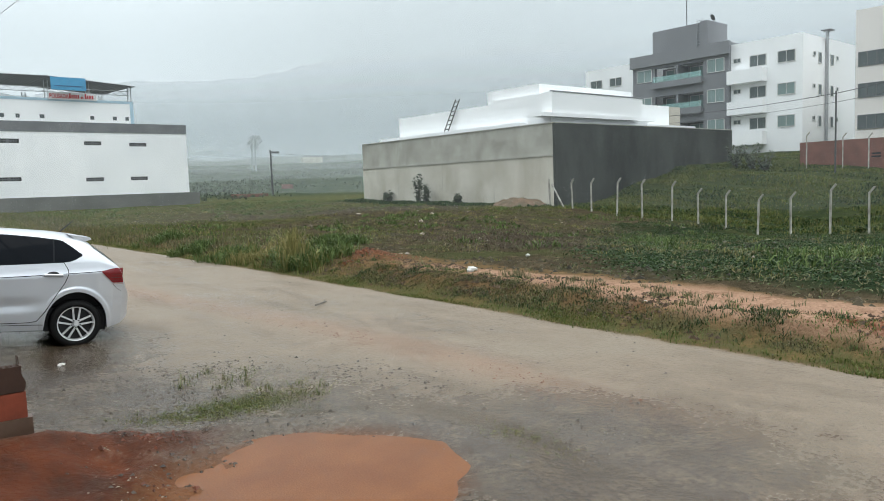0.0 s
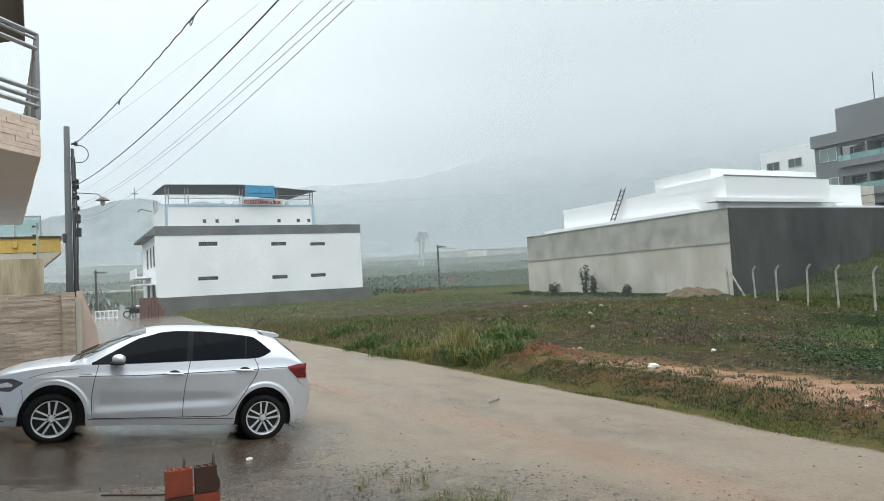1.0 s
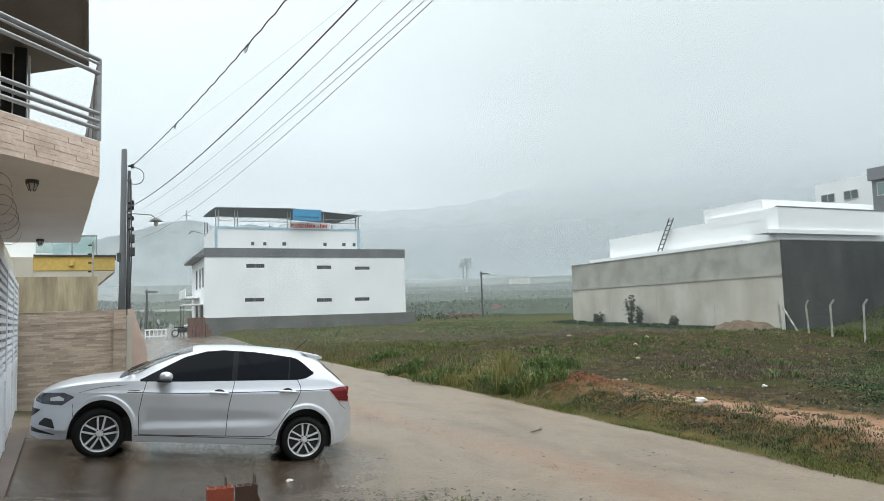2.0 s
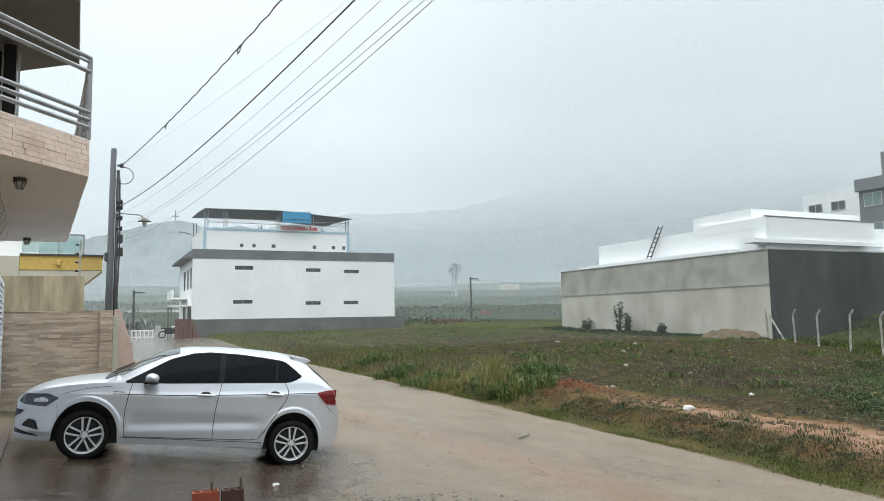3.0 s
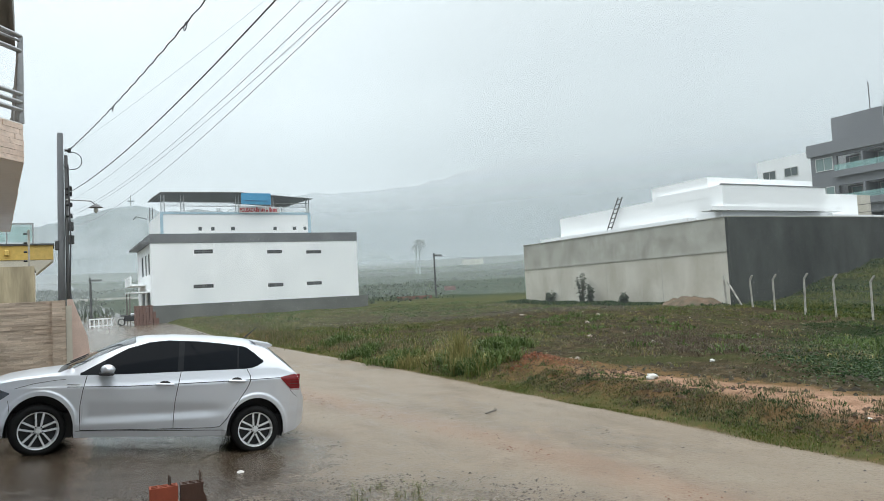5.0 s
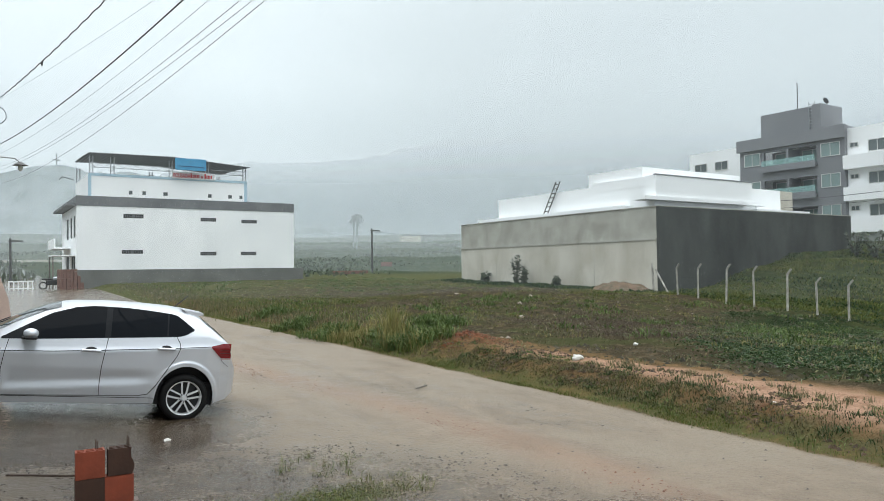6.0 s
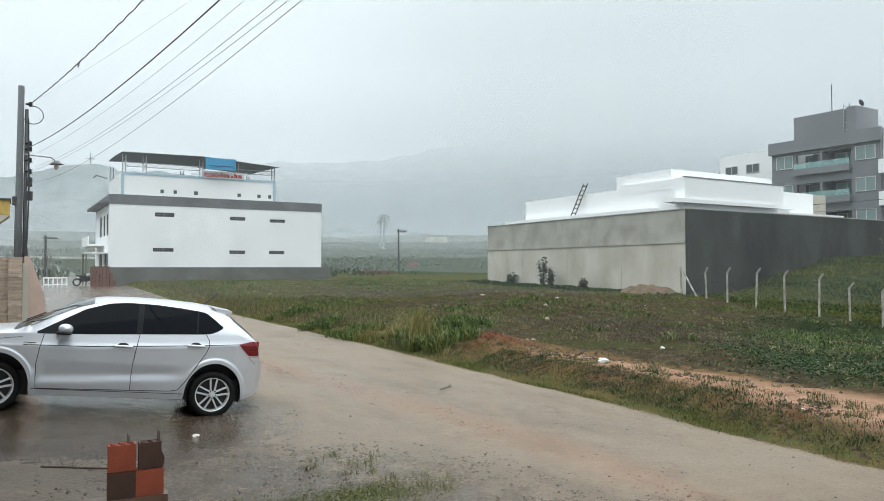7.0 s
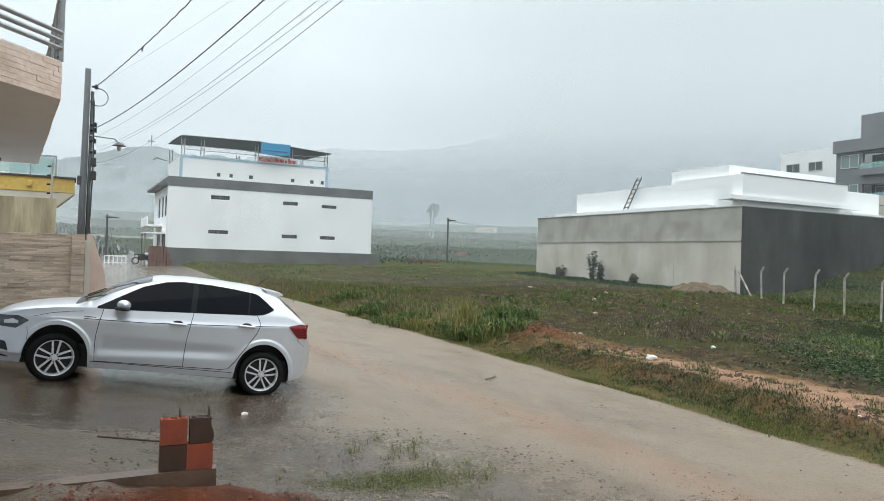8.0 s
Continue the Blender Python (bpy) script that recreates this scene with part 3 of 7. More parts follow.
# blue-grey tones carry the painted haze; alpha thins with height
M_HILL = hill_mat("ridge_painted_haze", (0.16, 0.19, 0.20), (0.22, 0.25, 0.26), 40, 150, 0.0)
M_HILL_NEAR = hill_mat("hill_painted_haze", (0.05, 0.075, 0.075), (0.32, 0.35, 0.355), 70, 400, 0.7)
hill("backdrop_ridge", 760, (12, 16, 18.3, 22.8, 25.9, 29.5, 34, 38.4, 46, 60, 90, 120), (7.2, 7.9, 8.2, 8.3, 8.5, 9.2, 10.3, 11.2, 12.0, 12.0, 10.0, 7.0), M_HILL, "long wooded ridge, haze painted into its colour, crest faded out", 3, 5)
hill("backdrop_hill", 520, (-40, -12, -4, -0.7, 1.6, 5.5, 9, 14, 20, 28), (4.0, 5.0, 5.6, 6.0, 6.8, 7.5, 7.3, 6.4, 4.5, 2.0), M_HILL_NEAR, "wooded hill with rain haze painted into its colour", 9, 11)
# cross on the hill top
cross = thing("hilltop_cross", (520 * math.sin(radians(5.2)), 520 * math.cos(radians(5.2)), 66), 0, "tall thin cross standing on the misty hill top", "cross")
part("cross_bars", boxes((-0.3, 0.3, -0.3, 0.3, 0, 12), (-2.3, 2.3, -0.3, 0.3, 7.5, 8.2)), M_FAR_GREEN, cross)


# ---- see-through sheets added for the rain haze, one behind the other over the field ----
def haze_mat(name, density):
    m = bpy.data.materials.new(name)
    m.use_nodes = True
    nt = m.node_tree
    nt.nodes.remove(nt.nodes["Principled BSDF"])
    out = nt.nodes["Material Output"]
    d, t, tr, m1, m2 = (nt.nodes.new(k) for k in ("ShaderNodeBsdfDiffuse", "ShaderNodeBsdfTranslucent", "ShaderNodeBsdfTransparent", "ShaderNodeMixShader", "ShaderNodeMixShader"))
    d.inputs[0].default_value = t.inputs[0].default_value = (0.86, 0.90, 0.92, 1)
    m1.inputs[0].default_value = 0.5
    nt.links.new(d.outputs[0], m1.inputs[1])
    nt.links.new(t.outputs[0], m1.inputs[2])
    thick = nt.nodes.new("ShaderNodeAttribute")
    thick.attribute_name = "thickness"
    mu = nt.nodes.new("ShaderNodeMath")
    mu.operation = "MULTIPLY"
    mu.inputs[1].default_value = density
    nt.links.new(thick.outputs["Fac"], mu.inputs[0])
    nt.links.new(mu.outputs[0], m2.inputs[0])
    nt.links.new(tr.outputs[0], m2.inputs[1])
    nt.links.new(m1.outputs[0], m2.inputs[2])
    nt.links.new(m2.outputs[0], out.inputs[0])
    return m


def haze_sheet(dist, density, rows):
    """One added sheet of haze round the view: rows of height and thickness, thinning upwards."""
    verts, thick = [], []
    n = len(rows)
    for i in range(49):
        a = radians(-40 + 160 * i / 48)
        verts += [(dist * math.sin(a), dist * math.cos(a), z) for z, _ in rows]
        thick += [v for _, v in rows]
    faces = [(n * i + k, n * i + n + k, n * i + n + k + 1, n * i + k + 1) for i in range(48) for k in range(n - 1)]
    ob = link_mesh("rain_haze_sheet", verts, faces, haze_mat("rain_haze_sheet", density))
    ob.data.attributes.new("thickness", "FLOAT", "POINT").data.foreach_set("value", thick)
    tagged(ob, "see-through grey sheet added to stand for rain haze", "rain mist", kind="stuff")


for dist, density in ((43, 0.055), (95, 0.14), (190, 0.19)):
    haze_sheet(dist, density, ((-3, 1), (0.62 * dist, 1)))
# lower sheets for the haze lying over the far fields
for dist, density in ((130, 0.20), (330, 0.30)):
    haze_sheet(dist, density, ((-3, 1), (0.045 * dist, 1), (0.09 * dist, 0.5), (0.16 * dist, 0.0)))


# ---- guesthouse across the end of the road ----
def window(parent, x0, x1, z0, z1, y, panes=2, frame_mat=None, pane_mat=None, name="window", normal="-y", bar=0.06):
    """A framed window in the plane y (facing -y) or, for normal -x, in the plane x = y."""
    fm, pm = frame_mat or M_FRAME, pane_mat or M_PANE
    sp = lambda a0, a1, b0, b1, c0, c1: (a0, a1, c0, c1, b0, b1) if normal == "-y" else (c0, c1, a0, a1, b0, b1)
    bm = bmesh.new()
    for s in ((x0, x1, z0, z0 + bar), (x0, x1, z1 - bar, z1), (x0, x0 + bar, z0 + bar, z1 - bar), (x1 - bar, x1, z0 + bar, z1 - bar)):
        box(bm, *sp(s[0], s[1], s[2], s[3], y - 0.03, y + 0.08))
    for i in range(1, panes):
        c = x0 + (x1 - x0) * i / panes
        box(bm, *sp(c - bar * 0.4, c + bar * 0.4, z0 + bar, z1 - bar, y - 0.02, y + 0.07))
    w = part(name, bm, fm, parent)
    for i in range(panes):
        a, b = x0 + bar + (x1 - x0 - 2 * bar) * i / panes, x0 + bar + (x1 - x0 - 2 * bar) * (i + 1) / panes
        part("pane", boxes(sp(a, b, z0 + bar, z1 - bar, y + 0.01, y + 0.03)), pm, w)
    return w


def wall_with_holes(bm, x0, x1, z0, z1, y0, y1, holes, swap=False):
    """A wall slab with rectangular openings right through it."""
    xs = sorted({x0, x1, *[v for h in holes for v in h[:2]]})
    zs = sorted({z0, z1, *[v for h in holes for v in h[2:]]})
    for i in range(len(xs) - 1):
        run = None
        for j in range(len(zs) - 1):
            cx, cz = (xs[i] + xs[i + 1]) / 2, (zs[j] + zs[j + 1]) / 2
            if any(h[0] < cx < h[1] and h[2] < cz < h[3] for h in holes):
                continue
            s = (xs[i], xs[i + 1], y0, y1, zs[j], zs[j + 1])
            box(bm, *((s[2], s[3], s[0], s[1], s[4], s[5]) if swap else s))
    bmesh.ops.remove_doubles(bm, verts=bm.verts[:], dist=0.0005)
    return bm


HX0, HX1, HY0, HY1 = 7.45, 25.98, 65.7, 76.5
hotel = thing("guesthouse", (0, 0, 0), 0, "white rendered two-storey guesthouse with dark parapet and roof terrace", "building")
VENTS = [(10.96, 12.55, 6.52, 6.87), (17.3, 18.68, 6.4, 6.72), (20.95, 22.4, 6.32, 6.62), (10.82, 12.5, 3.53, 3.84), (17.27, 18.68, 3.38, 3.7), (20.88, 22.33, 3.4, 3.71)]
bm = wall_with_holes(bmesh.new(), HX0, HX1, 2.2, 7.45, HY0, HY0 + 0.25, VENTS)
part("wall", bm, M_WHITE_STREAK, hotel, "white rendered wall with faint grey streaks")
SIDE_WIN = [(66.6, 67.9, 4.9, 6.7), (68.9, 70.2, 4.9, 6.7), (71.4, 73.0, 4.9, 6.7), (66.8, 69.4, 1.2, 3.4), (71.0, 73.4, 1.2, 3.4)]
bm = wall_with_holes(bmesh.new(), HY0 + 0.25, HY1, 0.6, 7.45, HX0, HX0 + 0.25, SIDE_WIN, True)
part("side_wall", bm, M_WHITE, hotel)
part("rear_wall", boxes((HX0 + 0.25, HX1, HY1 - 0.25, HY1, 0.6, 7.45), (HX1 - 0.25, HX1, HY0 + 0.25, HY1 - 0.25, 0.6, 7.45)), M_WHITE, hotel)
part("floor_slab", boxes((HX0 + 0.25, HX1 - 0.25, HY0 + 0.25, HY1 - 0.25, 7.1, 7.35), (HX0 + 0.25, HX1 - 0.25, HY0 + 0.25, HY1 - 0.25, 4.2, 4.4)), M_CONCRETE, hotel)
part("plinth", boxes((HX0 - 0.02, HX1 + 0.9, HY0 - 0.06, HY0 + 0.24, -0.2, 2.2)), M_PLINTH, hotel, "damp grey cement plinth")
bm = bmesh.new()
box(bm, HX0 - 0.03, HX1 + 0.03, HY0 - 0.03, HY0 + 0.26, 7.45, 8.27)
box(bm, HX0 - 0.03, HX0 + 0.22, HY0 + 0.26, HY1, 7.45, 8.27)
box(bm, HX1 - 0.22, HX1 + 0.03, HY0 + 0.26, HY1, 7.45, 8.27)
part("parapet", bm, M_GREY_BAND, hotel, "dark grey parapet band")
part("eave", boxes((HX0 - 0.75, HX0 - 0.05, HY0 + 0.6, HY1, 7.5, 7.68)), M_GREY_BAND, hotel, "dark overhanging eave")
for x0, x1, z0, z1 in VENTS:
    # dark sheet behind the grille stands for the shade inside
    bm = boxes((x0, x1, HY0 + 0.2, HY0 + 0.24, z0, z1))
    part("vent_shade_sheet", bm, M_DARK, hotel)
    bm = bmesh.new()
    n = 9
    for i in range(n + 1):
        c = x0 + (x1 - x0) * i / n
        box(bm, c - 0.022, c + 0.022, HY0 + 0.03, HY0 + 0.16, z0, z1)
    box(bm, x0, x1, HY0 + 0.05, HY0 + 0.14, (z0 + z1) / 2 - 0.025, (z0 + z1) / 2 + 0.025)
    box(bm, (x0 + x1) / 2 - 0.07, (x0 + x1) / 2 + 0.07, HY0 + 0.02, HY0 + 0.15, z0, z1)
    part("vent_grille", bm, M_GREY_BAND, hotel, "grey block ventilation grille")
for y0, y1, z0, z1 in SIDE_WIN:
    window(hotel, y0, y1, z0, z1, HX0 + 0.08, 2, M_GREY_BAND, M_PANE, normal="-x")
part("balcony", boxes((HX0 - 1.3, HX0 - 0.02, 69.5, 75, 4.05, 4.2), (HX0 - 1.3, HX0 - 1.2, 69.5, 75, 4.2, 4.9)), M_WHITE, hotel)
awning = part("awning", boxes((HX0 - 1.7, HX0 - 0.02, 67, 70, 3.35, 3.45)), M_WHITE, hotel, "white entrance awning")
for yy in (67.1, 69.9):
    part("awning_post", boxes((HX0 - 1.65, HX0 - 1.55, yy - 0.05, yy + 0.05, 0.4, 3.35)), M_WOOD, awning)
# roof terrace
UX0, UX1, UY0, UY1 = 8.55, 22.05, 67.5, 76.2
SMALL = [(11.7, 12.0), (12.8, 13.1), (14.55, 14.92), (18.45, 18.78), (20.3, 20.65), (21.35, 21.65)]
bm = wall_with_holes(bmesh.new(), UX0, UX1, 7.4, 10.35, UY0, UY0 + 0.2, [(a, b, 8.70, 9.03) for a, b in SMALL])
box(bm, UX0, UX0 + 0.2, UY0 + 0.2, UY1, 7.4, 10.35)
box(bm, UX1 - 0.2, UX1, UY0 + 0.2, UY1, 7.4, 10.35)
part("terrace_wall", bm, M_WHITE, hotel)
part("terrace_slab", boxes((UX0 + 0.2, UX1 - 0.2, UY0 + 0.2, UY1, 9.4, 9.55)), M_CONCRETE, hotel)
for a, b in SMALL:
    window(hotel, a, b, 8.70, 9.03, UY0 + 0.06, 2, M_GREY_BAND, M_PANE, name="small_window", bar=0.04)
bm = boxes((8.52, UX1 + 0.02, UY0 - 0.04, UY0 - 0.005, 10.17, 10.38), (8.5, 8.75, UY0 - 0.05, UY0 - 0.005, 7.5, 10.17), (UX1 - 0.25, UX1 + 0.03, UY0 - 0.05, UY0 - 0.005, 7.9, 10.17))
part("blue_trim", bm, M_BLUE_TRIM, hotel, "pale blue painted edge band")
tank = part("water_tank_lid", rod(bmesh.new(), (22.9, 68.6, 8.0), (22.9, 68.6, 8.5), 0.62, 0.55, 20), M_BLUE_TRIM, hotel)
# corrugated roof over the terrace, low ridge across
bm = bmesh.new()
n, rx0, rx1 = 120, 8.5, 22.3
grid = []
for i in range(n + 1):
    x = rx0 + (rx1 - rx0) * i / n
    z = float(np.interp(x, (8.5, 15.3, 22.3), (12.02, 12.12, 11.62))) + 0.03 * math.sin(i * 2.2)
    grid.append([bm.verts.new((x, y, z + dz)) for y, dz in ((66.8, -0.0), (71.5, 0.28), (76.8, 0.45))])
for i in range(n):
    for j in range(2):
        bm.faces.new((grid[i][j], grid[i + 1][j], grid[i + 1][j + 1], grid[i][j + 1]))
bmesh.ops.solidify(bm, geom=bm.faces[:], thickness=0.05)
part("roof", bm, M_ROOF_METAL, hotel, "dark corrugated metal terrace roof")
for x, y in ((8.75, 67.58), (10.4, 67.58), (15.2, 67.58), (18.4, 67.58), (21.85, 67.58), (8.75, 76), (15.2, 76), (21.85, 76)):
    bm = bmesh.new()
    for d in (-0.14, 0.14):
        box(bm, x + d - 0.035, x + d + 0.035, y - 0.035, y + 0.035, 9.9, 11.85)
    for i in range(6):
        rod(bm, (x - 0.14, y, 9.95 + i * 0.3), (x + 0.14, y, 10.25 + i * 0.3), 0.02, n=4)
    part("truss_post", bm, M_STEEL, hotel)
bm = bmesh.new()
for i in range(36):
    x = 8.7 + i * 0.365
    zt = 11.25
    rod(bm, (x, 67.58, zt - 0.32 if i % 2 else zt), (x + 0.365, 67.58, zt if i % 2 else zt - 0.32), 0.02, n=4)
box(bm, 8.7, 21.9, 67.55, 67.61, 11.24, 11.29)
box(bm, 8.7, 21.9, 67.55, 67.61, 10.88, 10.93)
part("roof_truss", bm, M_STEEL, hotel)
lamp_arm = part("wall_lamp_arm", rod(rod(bmesh.new(), (7.5, 68.2, 9.8), (6.6, 67.6, 9.95), 0.03, n=6), (6.6, 67.6, 9.95), (6.35, 67.4, 9.7), 0.05, n=6), M_DARK_METAL, hotel)

banner = thing("blue_banner", (0, 0, 0), 0, "plain blue tarpaulin banner hanging from the terrace roof edge", "banner")
part("cloth", boxes((15.35, 18.05, 66.55, 66.6, 10.98, 12.02)), M_BANNER, banner)
part("lettering", boxes((15.6, 17.8, 66.52, 66.545, 11.28, 11.34)), M_BLUE_LETTER, banner)
sign = thing("guesthouse_sign", (0, 0, 0), 0, "white sign strip with red lettering on the terrace edge", "sign")
part("board", boxes((15.3, 19.05, 67.36, 67.42, 10.3, 10.9)), M_BANNER_WHITE, sign)
fc = bpy.data.curves.new("sign_words", "FONT")
fc.body, fc.size, fc.extrude, fc.offset = "POUSADA", 0.52, 0.006, 0.016
fo = new("sign_words", fc)
fo.parent = sign
fo.matrix_basis = pose(15.36, 67.345, 10.4, 90, 0, 0) @ Matrix.Diagonal((0.62, 1, 1, 1))
fc.materials.append(M_RED_LETTER)
bars = [(16.86, 17.0, 0.42), (17.04, 17.14, 0.3), (17.18, 17.23, 0.3), (17.27, 17.37, 0.3), (17.41, 17.51, 0.3), (17.55, 17.65, 0.3), (17.78, 17.86, 0.2), (17.9, 17.98, 0.2), (18.1, 18.23, 0.42), (18.27, 18.37, 0.3), (18.41, 18.5, 0.3), (18.54, 18.62, 0.3), (18.66, 18.78, 0.3)]
for a, b, h in bars:
    part("letter_bar", boxes((a, b, 67.335, 67.355, 10.41, 10.41 + h)), M_RED_LETTER, sign)

# pile of bricks by the guesthouse corner
pile = thing("brick_stack", (6.9, 63.9, float(ground_z(6.9, 63.9))), 12, "low stack of weathered red bricks by the guesthouse corner", "brick stack")
rr = random.Random(5)
shared = None
for k in range(9):
    for i in range(7 - k // 3):
        for j in range(3):
            bm = boxes((-0.12, 0.12, -0.09, 0.09, 0, 0.17), bevel=0.008)
            if shared is None:
                shared = part("brick", bm, mat("old_red_brick", (0.16, 0.08, 0.06), 0.9, scale=5, random_value=0.3), pile)
                o = shared
            else:
                bm.free()
                o = new("brick", shared.data)
                o.parent = pile
            o.matrix_basis = pose(-0.9 + i * 0.26 + rr.uniform(-0.03, 0.03), -0.3 + j * 0.2, k * 0.175, 0, 0, rr.uniform(-6, 6))

# ---- walled plot with a white house ----
WX, WY0, WY1, WX1 = 34.0, 29.2, 49.4, 55.3
wall = tagged(link_mesh("wall_plot", [], [], None), "bare grey concrete boundary wall with a dark rendered return", "wall", kind="structure")
part("lower_wall", boxes((WX, WX + 0.25, WY0, WY1, -1.2, 3.5)), M_CONCRETE, wall, "pale cast concrete")
part("upper_wall", boxes((WX + 0.03, WX + 0.25, WY0, WY1, 3.52, 5.44)), M_CONCRETE_WET, wall, "darker damp cement render")
part("ledge", boxes((WX - 0.06, WX + 0.03, WY0, WY1, 3.48, 3.6)), M_CONCRETE_WET, wall)
for k in range(3):
    y = WY0 + 5.1 + k * 5.2
    part("formwork_joint", boxes((WX - 0.006, WX - 0.001, y, y + 0.025, -1.0, 3.47)), M_CONCRETE_WET, wall)
# the return has a much darker render colour than the long face
part("return_wall", boxes((WX + 0.02, WX1, WY0 - 0.2, WY0 - 0.002, -1.2, 5.44)), M_DARK_RENDER, wall, "dark grey rendered side")
part("coping", boxes((WX - 0.03, WX + 0.28, WY0 + 0.02, WY1, 5.45, 5.5), (WX, WX1, WY0 - 0.22, WY0 + 0.015, 5.45, 5.5)), M_CONCRETE_WET, wall)
part("rear_wall", boxes((WX + 0.26, WX1, WY1 - 0.2, WY1, -0.5, 5.3), (WX1 - 0.2, WX1, WY0, WY1 - 0.2, 0, 5.3)), M_CONCRETE, wall)

white = thing("white_house", (0, 0, 0), 0, "low white modernist house with stepped flat roofs", "house")
part("wall", boxes((36.0, 50.5, 31.6, 46.9, 0.6, 7.38)), M_WHITE, white)
part("roof_block", boxes((36.3, 46.5, 32.2, 37.0, 7.38, 8.32)), M_WHITE, white)
part("front_parapet", boxes((35.85, 45.75, 30.75, 31.6, 6.285, 7.62), (35.98, 36.6, 31.61, 36.4, 7.0, 7.62)), M_WHITE, white)
part("porch_slab", boxes((34.7, 47.2, 30.6, 31.58, 6.04, 6.28)), M_WHITE, white)
part("low_roof", boxes((45.2, 51.6, 30.0, 31.5, 5.2, 5.74)), M_WHITE, white)
part("low_band", boxes((35.2, 35.98, 33, 48.6, 5.5, 5.85)), M_WHITE, white)
part("lower_front", boxes((35.95, 46.6, 30.95, 31.59, 0.6, 6.035)), M_WHITE, white)
part("coping", boxes((35.83, 45.8, 30.72, 30.9, 7.622, 7.69)), M_APT_GREY, white)
part("side_block", boxes((47.5, 54.4, 33, 38, 5, 7.6)), M_CONCRETE, white, "bare cement side volume")
ladder = thing("ladder", (35.55, 40.3, 5.85), 0, "dark wooden ladder leaning on the white house", "ladder")
for s, yy in (("a", 0.62), ("b", 0.18)):
    part("rail", rod(bmesh.new(), (0, yy, 0), (0.4, yy - 0.95, 2.3), 0.045, n=6), M_LADDER, ladder)
for i in range(7):
    u = (i + 0.6) / 7.2
    part("rung", rod(bmesh.new(), (0.4 * u, 0.62 - 0.95 * u, 2.3 * u), (0.4 * u, 0.18 - 0.95 * u, 2.3 * u), 0.035, n=6), M_LADDER, ladder)

# ---- apartment blocks ----
apt = thing("apartment_building", (0, 0, 0), 0, "four-storey white apartment building with a grey balcony bay", "apartment building")
AX = 65.0
# grey bay: walls with recessed balconies
holes = []
for z in (11.55, 8.75, 5.95):
    holes += [(36.95, 42.2, z - 0.35, z + 1.25)]
bm = wall_with_holes(bmesh.new(), 34.4, 44.8, 1.5, 14.2, AX, AX + 0.3, holes, True)
part("grey_bay", bm, M_APT_GREY, apt, "grey painted bay")
part("bay_side", boxes((AX + 0.3, AX + 3, 34.4, 34.7, 1.5, 14.2), (AX + 0.3, AX + 3, 44.5, 44.8, 1.5, 14.2)), M_APT_GREY, apt)
part("parapet", boxes((AX - 0.35, AX - 0.01, 34.2, 44.95, 13.1, 14.25)), M_APT_GREY, apt)
part("stair_tower", boxes((AX + 0.5, AX + 3.9, 37.4, 42.75, 14.0, 16.55), (AX + 0.2, AX + 3.9, 36.6, 37.39, 14.0, 16.6)), M_APT_GREY, apt)
bm = bmesh.new()
for i in range(9):
    box(bm, AX + 0.42, AX + 0.48, 37.3, 37.8, 14.3 + i * 0.3, 14.35 + i * 0.3)
box(bm, AX + 0.42, AX + 0.48, 37.26, 37.3, 14.0, 17.0)
box(bm, AX + 0.42, AX + 0.48, 37.8, 37.84, 14.0, 17.0)
part("roof_ladder", bm, M_STEEL, apt)
part("antenna", rod(bmesh.new(), (AX + 2.8, 40.3, 16.5), (AX + 2.8, 40.3, 19.6), 0.05, n=6), M_DARK_METAL, apt)
bm = bmesh.new()
bmesh.ops.create_cone(bm, cap_ends=True, segments=16, radius1=0.33, radius2=0.08, depth=0.14, matrix=pose(AX + 2, 37.0, 17.15, 60, 0, 60))
rod(bm, (AX + 2, 37.05, 16.5), (AX + 2, 37.0, 17.1), 0.04, n=6)
part("satellite_dish", bm, M_DARK_METAL, apt)
part("roof_vent", rod(bmesh.new(), (AX + 2.5, 39.3, 16.5), (AX + 2.5, 39.3, 16.95), 0.3, 0.25, 12), M_APT_GREY, apt)
for z in (11.55, 8.75, 5.95):
    part("balcony_slab", boxes((AX - 0.4, AX + 1.6, 36.9, 42.3, z - 0.62, z - 0.35)), M_APT_GREY, apt)
    part("balcony_front", boxes((AX - 0.42, AX - 0.32, 36.9, 42.3, z - 0.75, z - 0.15)), M_APT_GREY, apt)
    part("glass_rail", boxes((AX - 0.38, AX - 0.35, 36.95, 42.25, z - 0.15, z + 0.38)), M_GLASS_RAIL, apt, "greenish glass balustrade")
    part("balcony_back", boxes((AX + 1.6, AX + 1.7, 36.8, 42.3, z - 0.35, z + 1.3)), M_APT_GREY, apt)
    part("balcony_divider", boxes((AX - 0.3, AX + 1.59, 39.5, 39.7, z - 0.34, z + 1.24)), M_APT_GREY, apt)
    for a, b in ((37.2, 39.2), (39.9, 41.9)):
        window(apt, a, b, z - 0.34, z + 1.15, AX + 1.5, 2, M_FRAME, M_PANE_GREEN, name="balcony_door", normal="-x")
    window(apt, 34.8, 36.55, z + 0.05, z + 1.3, AX - 0.04, 2, M_FRAME, M_PANE_GREEN, normal="-x")
    window(apt, 42.55, 44.3, z + 0.05, z + 1.3, AX - 0.04, 2, M_FRAME, M_PANE_GREEN, normal="-x")
